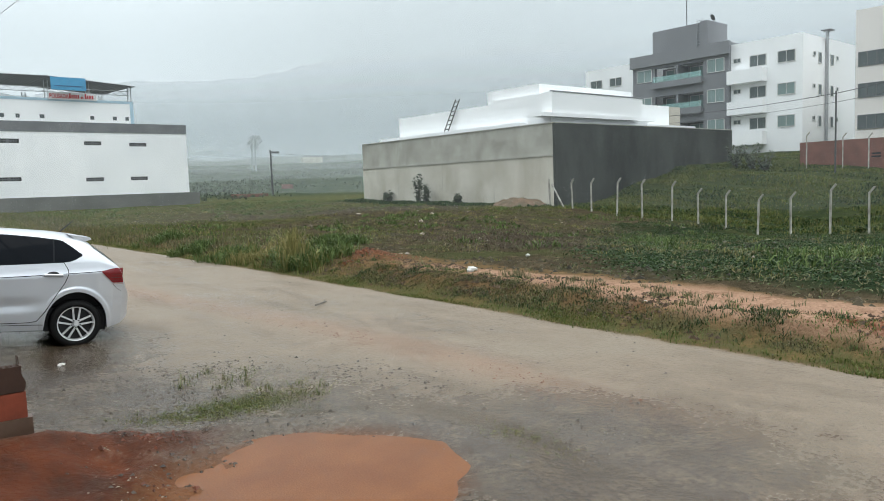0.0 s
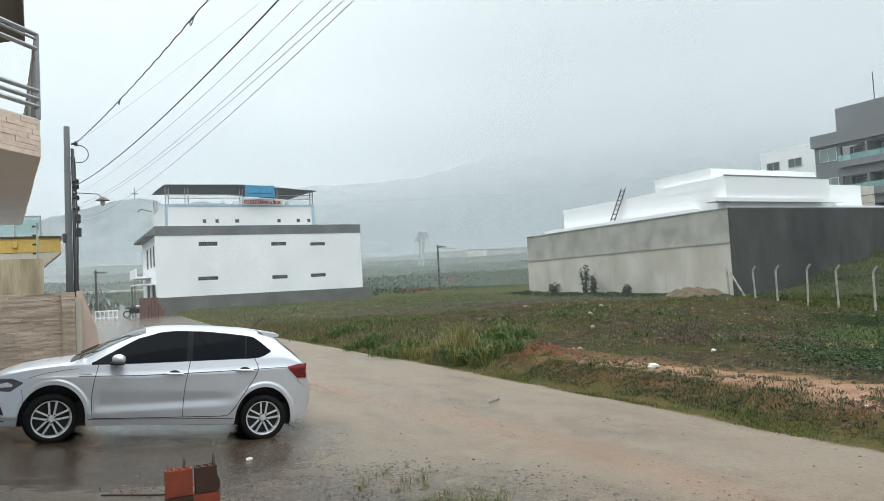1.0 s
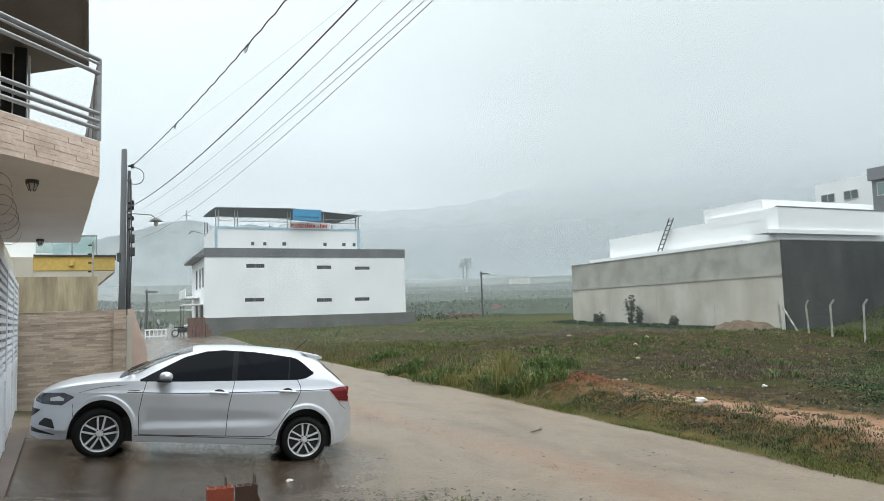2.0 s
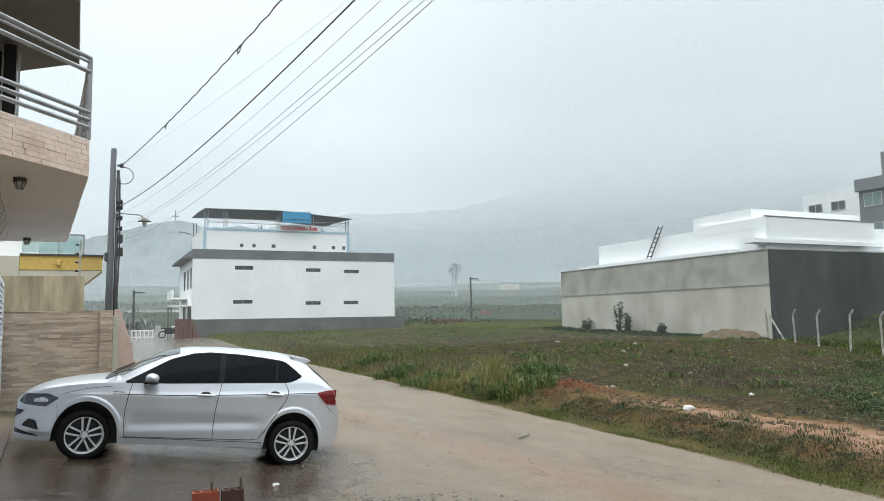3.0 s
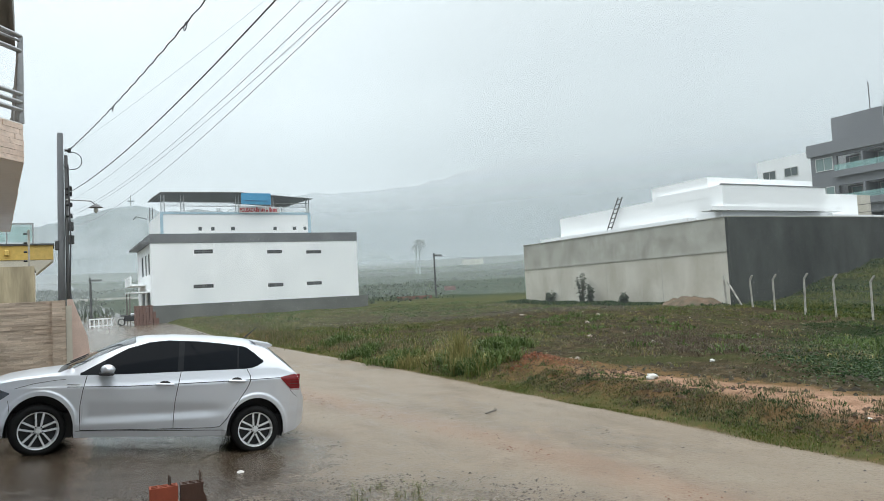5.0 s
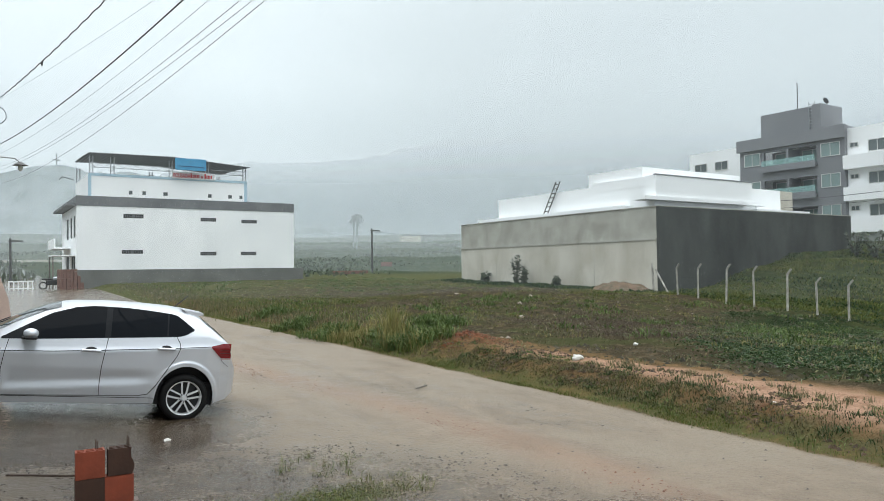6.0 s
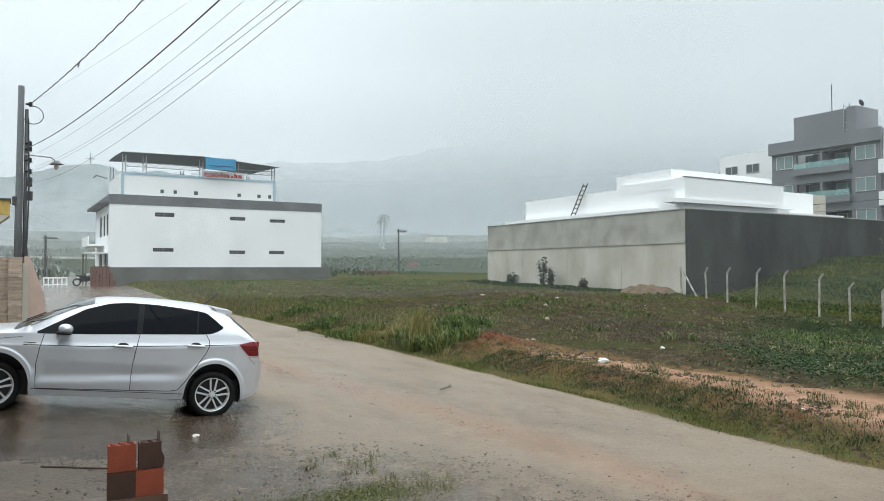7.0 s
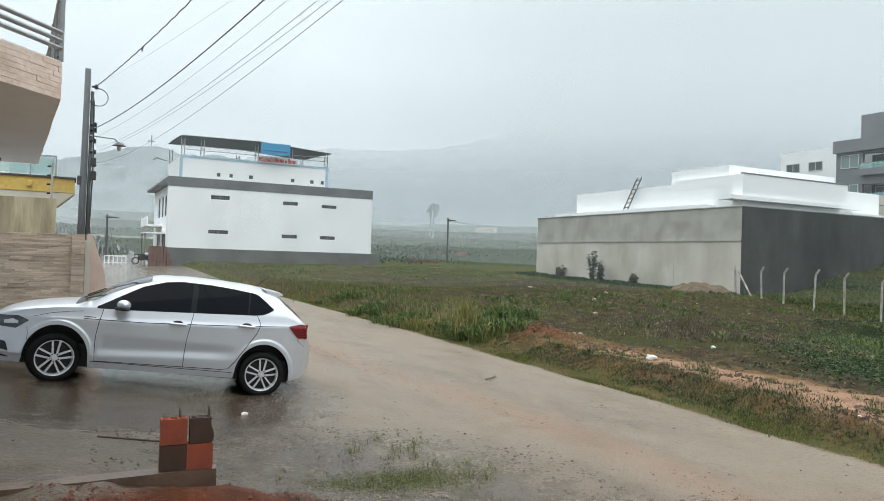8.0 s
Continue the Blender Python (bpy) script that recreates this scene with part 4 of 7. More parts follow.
# white wing with balconies
part("white_wing", boxes((AX + 0.4, AX + 12, 27.9, 34.38, 1.5, 13.9)), M_APT_WHITE, apt, "white painted wing")
for z in (11.55, 8.75, 5.95):
    part("white_balcony", boxes((AX - 0.5, AX + 0.38, 31.0, 34.35, z - 1.35, z - 0.15)), M_APT_WHITE, apt)
    window(apt, 31.05, 32.6, z + 0.05, z + 1.1, AX + 0.36, 2, M_FRAME, M_PANE, normal="-x")
    window(apt, 28.5, 30.05, z + 0.05, z + 1.1, AX + 0.36, 2, M_FRAME, M_PANE if z > 11 else M_PANE_GREEN, normal="-x")
    window(apt, 33.4, 34.15, z + 0.6, z + 1.05, AX + 0.36, 2, M_FRAME, M_PANE, normal="-x")
    for a, b, lo, hi in ((67.4, 67.9, 0.55, 0.95), (68.5, 69.2, 0.0, 1.0), (71.1, 71.8, 0.0, 1.0), (72.4, 72.9, 0.55, 0.95)):
        window(apt, a, b, z + lo, z + hi, 27.86, 1, M_FRAME, M_PANE, name="side_window")
part("downpipe", boxes((69.93, 70.12, 27.62, 27.85, 1.5, 14.45)), M_STEEL, apt, "grey service shaft")
part("shaft_cap", boxes((69.6, 70.6, 27.3, 28.1, 14.5, 14.57)), M_DARK_METAL, apt)
part("north_wing", boxes((AX + 3.01, AX + 14, 44.82, 53.2, 1.5, 14.3)), M_APT_WHITE, apt)
part("wing_body", boxes((AX + 3.02, AX + 13.9, 34.4, 44.8, 1.5, 14.0)), M_APT_WHITE, apt)
for a, b in ((48.3, 49.9), (50.9, 52.5)):
    for z in (12.15, 9.4):
        window(apt, a, b, z, z + 0.95, AX + 2.96, 2, M_FRAME, M_PANE, normal="-x")
window(apt, 45.6, 46.3, 12.6, 13.0, AX + 2.96, 2, M_FRAME, M_PANE, normal="-x", name="small_window")

beige = thing("beige_apartment_building", (0, 0, 0), 0, "pale beige apartment building with wide dark windows", "apartment building")
part("wall", boxes((62.0, 74, 12.0, 22.45, 1.0, 14.2)), M_BEIGE, beige)
for z in (10.0, 7.6, 5.2):
    for a, b in ((20.3, 22.25), (17.2, 19.0)):
        window(beige, a, b, z - 0.1, z + 1.0, 61.96, 3, M_GREY_BAND, M_PANE, normal="-x")
redwall = tagged(link_mesh("wall_red", [], [], None), "low red brick boundary wall of the apartments", "wall", kind="structure")
part("brickwork", boxes((52.6, 52.85, 8, 22.6, 1.0, 4.0)), M_RED_WALL, redwall)
for k in range(4):
    # black strips on the brick face, painted for shaded vent slots
    part("vent_shade_strip", boxes((52.57, 52.595, 15.2 + k * 0.75, 15.75 + k * 0.75, 2.75, 2.85), (52.57, 52.595, 15.2 + k * 0.75, 15.75 + k * 0.75, 2.95, 3.05)), M_DARK, redwall)


# ---- the house with the balcony, beside the drive ----
def house_x(y):
    return -0.85 - 0.0734 * (y - 6.0)


house = thing("balcony_house", (0, 0, 0), 0, "house with a tiled balcony over its drive and a dark eave", "house")
bm = prism(bmesh.new(), [(house_x(2), 2), (house_x(8.3), 8.3), (-6, 8.3), (-6, 2)], -0.3, 2.998)
part("wall", bm, M_CREAM, house, "cream painted wall in the shade")
bm = prism(bmesh.new(), [(house_x(8.3), 8.302), (house_x(15.45), 15.45), (house_x(15.45) - 0.2, 15.45), (house_x(8.3) - 0.2, 8.302)], 2.66, 2.998)
part("gate_lintel", bm, M_CREAM, house)
bm = prism(bmesh.new(), [(house_x(3) - 0.1, 3), (house_x(11) - 0.1, 11), (-6, 11), (-6, 3)], 3.002, 5.548)
part("upper_wall", bm, M_TILE_B, house, "beige tiled upper wall")
for wx in (-1.17, -0.99):
    part("white_post", boxes((wx, wx + 0.025, 11.01, 11.05, 3.272, 5.5)), M_WHITE, house)
part("door_frame", boxes((-1.12, -0.98, 10.72, 10.86, 3.3, 5.5), (-1.3, -1.12, 11.02, 11.1, 3.3, 5.5)), M_BLACK, house, "dark slim door frame")
PLAN = [(-0.07, 6.08), (-0.36, 10.81), (-1.7, 10.9), (-1.7, 4.07)]
balcony = part("balcony_slab", prism(bmesh.new(), PLAN, 3.0, 3.272), M_SOFFIT, house, "cream painted slab underside")
EAVE = [(-0.14, 3.2), (-0.30, 11.33), (-1.09, 12.0), (-4, 12.0), (-4, 3.2)]
part("eave", prism(bmesh.new(), EAVE, 5.55, 5.85), M_SOFFIT_DARK, house, "dark brown projecting eave")
part("eave_band", prism(bmesh.new(), [(-0.12, 3.2), (-0.28, 11.35), (-0.32, 11.35), (-0.16, 3.2)], 5.5, 5.95), M_SOFFIT_DARK, house)


def along(p, q, z, r=0.016):
    return rod(bmesh.new(), (*p, z), (*q, z), r, n=8)


rail = part("railing", boxes((-0.085, -0.055, 6.065, 6.095, 3.272, 3.88)), M_STEEL, house, "silver metal railing")
for zz in (3.88, 3.845, 3.775, 3.472, 3.415, 3.36):
    part("rail_bar", along((-1.2, 4.69), (-0.07, 6.08), zz, 0.017 if zz != 3.845 else 0.010), M_STEEL, rail)
    part("rail_bar", along((-0.07, 6.08), (-0.36, 10.81), zz, 0.014), M_STEEL, rail)
for yy in (6.35, 7.4, 8.5, 9.6, 10.75):
    xx = -0.07 - (yy - 6.08) * 0.0613
    part("rail_post", rod(bmesh.new(), (xx - 0.02, yy, 3.272), (xx, yy, 3.88), 0.02, n=6), M_STEEL, rail)
part("rail_post", rod(bmesh.new(), (-0.75, 5.25, 3.272), (-0.75, 5.25, 3.47), 0.012, n=6), M_STEEL, rail)
# split-stone tiles on the slab edge, each its own piece
rr = random.Random(11)


def tile_run(p, q, z0, z1, parent, course=0.0375, lengths=(0.12, 0.26), material=None, out=0.007):
    p, q = Vector((*p, 0)), Vector((*q, 0))
    d = (q - p).normalized()
    nrm = Vector((d.y, -d.x, 0))
    total = (q - p).length
    z = z0
    while z < z1 - 0.01:
        h = min(course, z1 - z)
        s = -rr.uniform(0, lengths[0])
        while s < total:
            ln = rr.uniform(*lengths)
            a, b = max(s, 0), min(s + ln, total)
            if b - a > 0.02:
                bm = bmesh.new()
                o = out * rr.uniform(0.5, 1.4)
                c = p + d * (a + b) / 2
                m = Matrix(((d.x, nrm.x, 0, c.x), (d.y, nrm.y, 0, c.y), (0, 0, 1, 0), (0, 0, 0, 1)))
                box(bm, -(b - a) / 2 + 0.001, (b - a) / 2 - 0.001, -0.01, o, z + 0.001, z + h - 0.001, m=m)
                part("tile", bm, material or M_TILE, parent)
            s += ln
        z += h


tile_run((-1.2, 4.69), (-0.07, 6.08), 3.0, 3.272, balcony)
tile_run((-0.07, 6.08), (-0.36, 10.81), 3.0, 3.272, balcony, lengths=(0.25, 0.5))


def bulkhead(x, y):
    t = thing("ceiling_lamp", (x, y, 2.998), 0, "dark caged bulkhead lamp, unlit, under the balcony", "lamp", "lamps under the balcony")
    bm = rod(bmesh.new(), (0, 0, -0.026), (0, 0, 0), 0.044, n=20)
    part("base", bm, M_DARK_METAL, t)
    bm = bmesh.new()
    bmesh.ops.create_uvsphere(bm, u_segments=16, v_segments=10, radius=0.032, matrix=Matrix.Translation((0, 0, -0.042)) @ Matrix.Diagonal((1, 1, 1.2, 1)))
    part("globe", bm, M_FRAME, t, "frosted glass globe", smooth=True)
    for k in range(6):
        a = k * math.pi / 3
        part("cage_wire", rod(bmesh.new(), (0.041 * math.cos(a), 0.041 * math.sin(a), -0.022), (0.02 * math.cos(a), 0.02 * math.sin(a), -0.082), 0.0035, n=5), M_DARK_METAL, t)


bulkhead(-0.51, 6.29)
bulkhead(-0.77, 10.4)

# white slatted gate of the garage
gate = thing("garage_gate", (0, 0, 0), 0, "white metal garage gate with slats over a solid panel", "gate")
GA, GB = (house_x(8.3) + 0.03, 8.35), (house_x(15.4) + 0.03, 15.4)
gd = (Vector(GB) - Vector(GA)).normalized()
gm = Matrix(((gd.x, gd.y, 0, GA[0]), (gd.y, -gd.x, 0, GA[1]), (0, 0, 1, 0), (0, 0, 0, 1)))
GL = (Vector(GB) - Vector(GA)).length
for k in range(3):
    a, b = GL * k / 3 + 0.01, GL * (k + 1) / 3 - 0.01
    bm = boxes((a, a + 0.09, -0.03, 0.03, 0.45, 2.7), (b - 0.09, b, -0.03, 0.03, 0.45, 2.7), (a + 0.09, b - 0.09, -0.03, 0.03, 2.62, 2.7), (a + 0.09, b - 0.09, -0.03, 0.03, 1.3, 1.4), m=gm)
    leaf = part("gate_leaf", bm, M_GATE, gate)
    part("panel", boxes((a + 0.09, b - 0.09, -0.012, 0.012, 0.45, 1.3), m=gm), M_GATE, leaf)
    for i in range(13):
        z = 1.44 + i * 0.091
        part("slat", boxes((a + 0.09, b - 0.09, -0.02, 0.02, z, z + 0.05), m=gm), M_GATE, leaf)
# dark sheet behind the gate in place of the garage's shade
part("garage_shade_sheet", boxes((0, GL, -0.5, -0.48, 0.4, 2.85), m=gm), M_DARK, gate, "near-black sheet painted for the shade inside the garage")
# razor wire coil on the gate
coil = thing("razor_wire", (0, 0, 0), 0, "coil of razor wire along the top of the gate", "razor wire")
cu = bpy.data.curves.new("wire_coil", "CURVE")
cu.dimensions, cu.bevel_depth = "3D", 0.0022
sp = cu.splines.new("POLY")
nn = 300
sp.points.add(nn - 1)
for i in range(nn):
    u = i / (nn - 1)
    yy = 5.7 + u * 2.6
    a = u * 2 * math.pi * 5
    sp.points[i].co = (house_x(yy) + 0.13 + 0.12 * math.cos(a), yy + 0.05 * math.sin(a * 1.7), 2.84 + 0.13 * math.sin(a), 1)
cu.materials.append(M_STEEL)
o = new("wire_coil", cu)
o.parent = coil

# concrete strip at the foot of the gate
bm = prism(bmesh.new(), [(house_x(3.6) + 0.02, 3.6), (house_x(3.6) + 0.06, 3.6), (house_x(15.4) + 0.34, 15.4), (house_x(15.4) + 0.06, 15.4)], 0.0, 0.432)
tagged(part("pavement", bm, M_CURB), "wet concrete strip along the gate", "pavement", kind="structure")

# ---- tiled boundary wall at the end of the drive ----
FY = 15.5
fence = tagged(link_mesh("wall_boundary", [], [], None), "boundary wall clad in thin beige split-stone strips", "wall", kind="structure")
part("wall_core", boxes((-1.75, 0.30, FY, FY + 0.18, -0.2, 2.2)), M_GROUT, fence)
part("return_core", boxes((0.08, 0.30, FY - 0.14, FY - 0.001, -0.2, 2.2)), M_GROUT, fence)


def strip_cladding(x0, x1, y, z0, z1, name, seed):
    """Thin stone strips in courses, joined into one part."""
    r = random.Random(seed)
    vs, fs = [], []
    z = z0
    while z < z1:
        h = min(r.uniform(0.028, 0.045), z1 - z + 0.001)
        x = x0
        while x < x1 - 0.001:
            b = min(x + r.uniform(0.12, 0.45), x1)
            o = r.uniform(0.004, 0.018)
            k = len(vs)
            for yy in (y, y - o):
                vs += [(x + 0.001, yy, z), (b - 0.001, yy, z), (b - 0.001, yy, z + h - 0.002), (x + 0.001, yy, z + h - 0.002)]
            fs += [(k + 4, k + 5, k + 6, k + 7), (k, k + 1, k + 5, k + 4), (k + 1, k + 2, k + 6, k + 5), (k + 2, k + 3, k + 7, k + 6), (k + 3, k, k + 4, k + 7)]
            x = b
        z += h
    return tagged(link_mesh(name, vs, fs, M_TILE_B, fence), kind="stuff")


strip_cladding(-1.75, 0.08, FY - 0.002, 0.1, 2.2, "stone_strips", 3)
strip_cladding(0.08, 0.30, FY - 0.142, 0.1, 2.2, "stone_strips", 4)
wing = thing("wing_wall", (0, 0, 0), 0, "sloping pale pink plastered wing wall with a grey edge", "wall")
bm = bmesh.new()
f0 = [bm.verts.new((x, FY + 0.1, z)) for x, z in ((0.34, -0.1), (0.70, -0.1), (0.70, 1.15), (0.66, 1.5), (0.42, 2.22), (0.34, 2.22))]
f1 = [bm.verts.new((v.co.x, FY + 0.9, v.co.z)) for v in f0]
bm.faces.new(f0)
bm.faces.new(f1[::-1])
for i in range(6):
    bm.faces.new((f0[i], f1[i], f1[(i + 1) % 6], f0[(i + 1) % 6]))
part("panel", bm, M_PINK, wing)
part("post", boxes((0.305, 0.40, FY - 0.06, FY + 0.09, -0.1, 2.1)), M_CONCRETE, wing, "grey cement post")
part("tile_foot", boxes((0.52, 0.74, FY - 0.05, FY + 0.09, -0.1, 1.05)), M_TILE, wing)

# ---- neighbour's plot behind it ----
stain = tagged(link_mesh("wall_neighbour", [], [], None), "rain-stained yellowish plaster wall", "wall", kind="structure")
part("plaster", boxes((-5, -0.24, 18.5, 18.7, -0.2, 3.02)), M_STAINED, stain)
nb = thing("yellow_house", (0, 0, 0), 0, "cream house with an ochre balcony band and glass rail", "house")
part("wall", boxes((-6, -0.45, 24.9, 32, 0, 3.5)), M_CREAM, nb)
part("upper_wall", boxes((-6, -2.02, 24.9, 32, 3.502, 6.0)), M_WHITE, nb, "white upper wall")
part("side_wall", boxes((-6, -1.96, 23.6, 24.89, 0, 3.88)), M_CREAM, nb)
part("balcony_band", boxes((-1.95, 0.14, 23.6, 24.89, 3.5, 3.9)), M_YELLOW, nb, "ochre yellow balcony band")
part("band_cap", boxes((-1.95, 0.17, 23.56, 24.89, 3.901, 3.95)), M_DARK_METAL, nb)
bm = bmesh.new()
v = [bm.verts.new(c) for c in ((-0.3, 23.6, 3.1), (-0.3, 24.8, 3.1), (0.14, 24.8, 3.49), (0.14, 23.6, 3.49), (-0.3, 24.8, 3.49), (-0.3, 23.6, 3.49))]
for f in ((0, 3, 5), (1, 4, 2), (0, 1, 2, 3), (0, 5, 4, 1), (5, 3, 2, 4)):
    bm.faces.new([v[i] for i in f])
part("bracket", bm, M_CREAM, nb)
part("light_band", boxes((-1.95, -0.3, 23.62, 24.89, 3.2, 3.498)), M_CREAM, nb)
glass_rail = part("glass_rail", boxes((-1.9, -0.35, 23.66, 23.68, 4.0, 4.5)), M_GLASS_RAIL, nb, "green glass balustrade")
part("rail_cap", boxes((-1.9, -0.33, 23.65, 23.69, 4.5, 4.54), (-0.37, -0.33, 23.65, 23.69, 3.95, 4.5), (-1.0, -0.97, 23.65, 23.69, 3.95, 4.5)), M_STEEL, glass_rail)
part("wall_lamp", boxes((-1.05, -0.93, 23.52, 23.6, 3.62, 3.78), bevel=0.02), M_YELLOW, nb)
ef = thing("fence_standard", (-0.34, 18.6, 3.02), 0, "white standard with black insulators on the wall top", "fence standard")
part("rod", boxes((-0.02, 0.02, -0.02, 0.02, 0, 0.8)), M_POST, ef)
for k in range(4):
    part("insulator", rod(bmesh.new(), (-0.1, 0, 0.12 + 0.2 * k), (-0.03, 0, 0.12 + 0.2 * k), 0.022, n=8), M_BLACK, ef)

# ---- utility pole with lamp, and its cables ----
pole = thing("utility_pole", (0.36, 22.5, 0), 0, "grey utility pole with street lamp, boxes and cable loop", "utility pole")
part("shaft", rod(bmesh.new(), (-0.06, 0, -0.3), (0, 0, 6.87), 0.105, 0.075, 12), M_POLE, pole, smooth=True)
part("second_shaft", rod(bmesh.new(), (0.10, 0.05, -0.3), (0.13, 0.05, 6.27), 0.05, 0.045, 10), M_DARK_METAL, pole, smooth=True)
arm = part("lamp_arm", rod(rod(bmesh.new(), (0.1, 0, 5.05), (0.72, 0, 5.02), 0.022, n=8), (0.72, 0, 5.02), (0.82, 0, 4.93), 0.022, n=8), M_STEEL, pole)
bm = bmesh.new()
bmesh.ops.create_cone(bm, cap_ends=True, segments=18, radius1=0.19, radius2=0.05, depth=0.09, matrix=Matrix.Translation((0.84, 0, 4.88)))
part("lamp_shade", bm, M_DARK_METAL, arm, smooth=False)
bm = bmesh.new()
bmesh.ops.create_uvsphere(bm, u_segments=12, v_segments=8, radius=0.06, matrix=Matrix.Translation((0.84, 0, 4.77)) @ Matrix.Diagonal((1, 1, 1.5, 1)))
part("bulb", bm, M_FRAME, arm, "unlit glass bulb", smooth=True)
for dx, z, w in ((0.22, 4.32, 0.06), (0.22, 3.95, 0.07), (-0.13, 3.8, 0.05)):
    part("junction_box", boxes((dx - w, dx + w, -0.08, 0.1, z - 0.12, z + 0.12), bevel=0.015), M_DARK_METAL, pole)
for z in (6.4, 5.35, 5.2, 4.9, 4.6):
    bm = rod(bmesh.new(), (0.1, 0, z), (0.26, 0, z), 0.03, n=8)
    rod(bm, (0.22, 0, z - 0.06), (0.22, 0, z + 0.06), 0.045, n=10)
    part("insulator", bm, M_BLACK, pole)


def cable(name, pts, r, parent=None, label="", twist=0.0, material=None):
    cu = bpy.data.curves.new(name, "CURVE")
    cu.dimensions, cu.bevel_depth, cu.bevel_resolution = "3D", r, 1
    sp = cu.splines.new("POLY")
    sp.points.add(len(pts) - 1)
    for i, p in enumerate(pts):
        sp.points[i].co = (*p, 1)
    cu.materials.append(material or M_WIRE)
    ob = new(name, cu)
    if parent:
        ob.parent = parent
        if label:
            ob["label"] = label
    else:
        tagged(ob, label, "cable", "overhead cables")
    return ob


cable("cable_loop", [(0.28 + 0.24 * math.cos(a), 0, 6.12 + 0.24 * math.sin(a)) for a in [radians(115 - 300 * i / 30) for i in range(31)]], 0.012, pole)
cable("down_cable", [(0.17, -0.1, 6.0), (0.2, -0.12, 4.0), (0.16, -0.12, 2.6), (0.26, -0.12, 1.2)], 0.02, pole)
P0 = Vector((0.56, 22.5, 0))
for z0, thru, r, sag, name, lab in (
    (6.4, (2.23, 10.23, 6.4), 0.011, 0.9, "twisted_cable", "black twisted service cable with loose loops"),
    (6.4, (3.68, 11.88, 7.3), 0.003, 0.85, "thin_wire", "thin grey overhead wire"),
    (5.25, (2.14, 6.78, 4.95), 0.009, 1.0, "cable", "black overhead power cable"),
    (5.0, (2.41, 6.81, 5.0), 0.003, 1.0, "thin_wire", "thin grey overhead wire"),
    (4.7, (1.98, 5.04, 4.2), 0.003, 1.0, "thin_wire", "thin grey overhead wire"),
    (4.6, (2.25, 5.43, 4.4), 0.003, 1.0, "thin_wire", "thin grey overhead wire"),
    (4.3, (1.66, 3.95, 3.7), 0.0025, 1.0, "thin_wire", "thin grey overhead wire"),
):
    a = Vector((P0.x, P0.y, z0))
    uu = (a.y - thru[1]) / 34
    d = Vector(thru) + Vector((0, 0, sag * 4 * uu * (1 - uu))) - a
    b = a + d * (34 / -d.y)
    pts = []
    for i in range(240):
        u = i / 239
        p = a.lerp(b, u)
        p.z -= sag * 4 * u * (1 - u)
        if name == "twisted_cable":
            p += Vector((0.007 * math.sin(u * 330), 0, 0.009 * math.cos(u * 330)))
        pts.append(p)
    cab = cable(name, pts, r, label=lab, material=M_WIRE_PALE if name == "thin_wire" else M_WIRE)
    if name == "twisted_cable":
        for u in (0.16, 0.31):
            c = a.lerp(b, u)
            c.z -= sag * 4 * u * (1 - u) + 0.03
            cable("loose_loop", [c + Vector((0.0, 0.16 * math.cos(t), 0.05 * math.sin(t))) for t in [k * math.pi / 8 for k in range(17)]], 0.009, cab)

# ---- parked hatchback, nose towards the house ----
CAR_LEN0, CAR_LEN1, CAR_HALF = -0.87, 3.27, 0.875
ARCH, ARCH_H, HUBZ, WHEELBASE = 0.372, 0.418, 0.308, 2.56
FLANK, GLASS = 32, 8


def car_top(s):
    return float(np.interp(s, (-0.87, -0.855, -0.81, -0.70, -0.52, -0.27, 0.03, 0.16, 0.26, 0.54, 0.82, 1.0, 1.12, 1.49, 1.88, 2.3, 2.45, 2.62, 2.69, 2.74, 2.92, 3.05, 3.11, 3.15, 3.19, 3.24, 3.27), (0.60, 0.69, 0.75, 0.825, 0.895, 0.955, 1.005, 1.025, 1.075, 1.245, 1.385, 1.445, 1.47, 1.497, 1.503, 1.492, 1.478, 1.44, 1.41, 1.365, 1.235, 1.13, 1.04, 0.90, 0.80, 0.74, 0.52)))


def car_half(s):
    return float(np.interp(s, (-0.87, -0.85, -0.80, -0.72, -0.6, -0.4, -0.2, 0.4, 1.4, 2.4, 2.8, 3.0, 3.12, 3.2, 3.25, 3.27), (0.34, 0.48, 0.62, 0.71, 0.775, 0.83, 0.855, 0.872, 0.875, 0.872, 0.855, 0.825, 0.77, 0.68, 0.54, 0.42)))


def car_bottom(s):
    z = float(np.interp(s, (-0.87, -0.7, -0.4, 2.9, 3.1, 3.27), (0.25, 0.205, 0.215, 0.235, 0.29, 0.42)))
    for c in (0.0, WHEELBASE):
        if abs(s - c) < ARCH:
            z = max(z, HUBZ + ARCH_H * math.sqrt(1 - ((s - c) / ARCH) ** 2))
    return z


def car_belt(s):
    return min(float(np.interp(s, (-0.87, 0.0, 0.4, 0.94, 1.55, 2.4, 2.8, 3.27), (0.86, 0.95, 0.98, 1.005, 1.05, 1.105, 1.13, 1.0))), car_top(s) - 0.055)


def crease_z(s):
    return float(np.interp(s, (-0.87, 0.3, 0.96, 1.5, 2.15, 2.85, 3.27), (0.78, 0.835, 0.855, 0.891, 0.94, 1.0, 1.02)))


def tuck_z(s):
    return 0.375 + 0.062 * (s - 0.5)


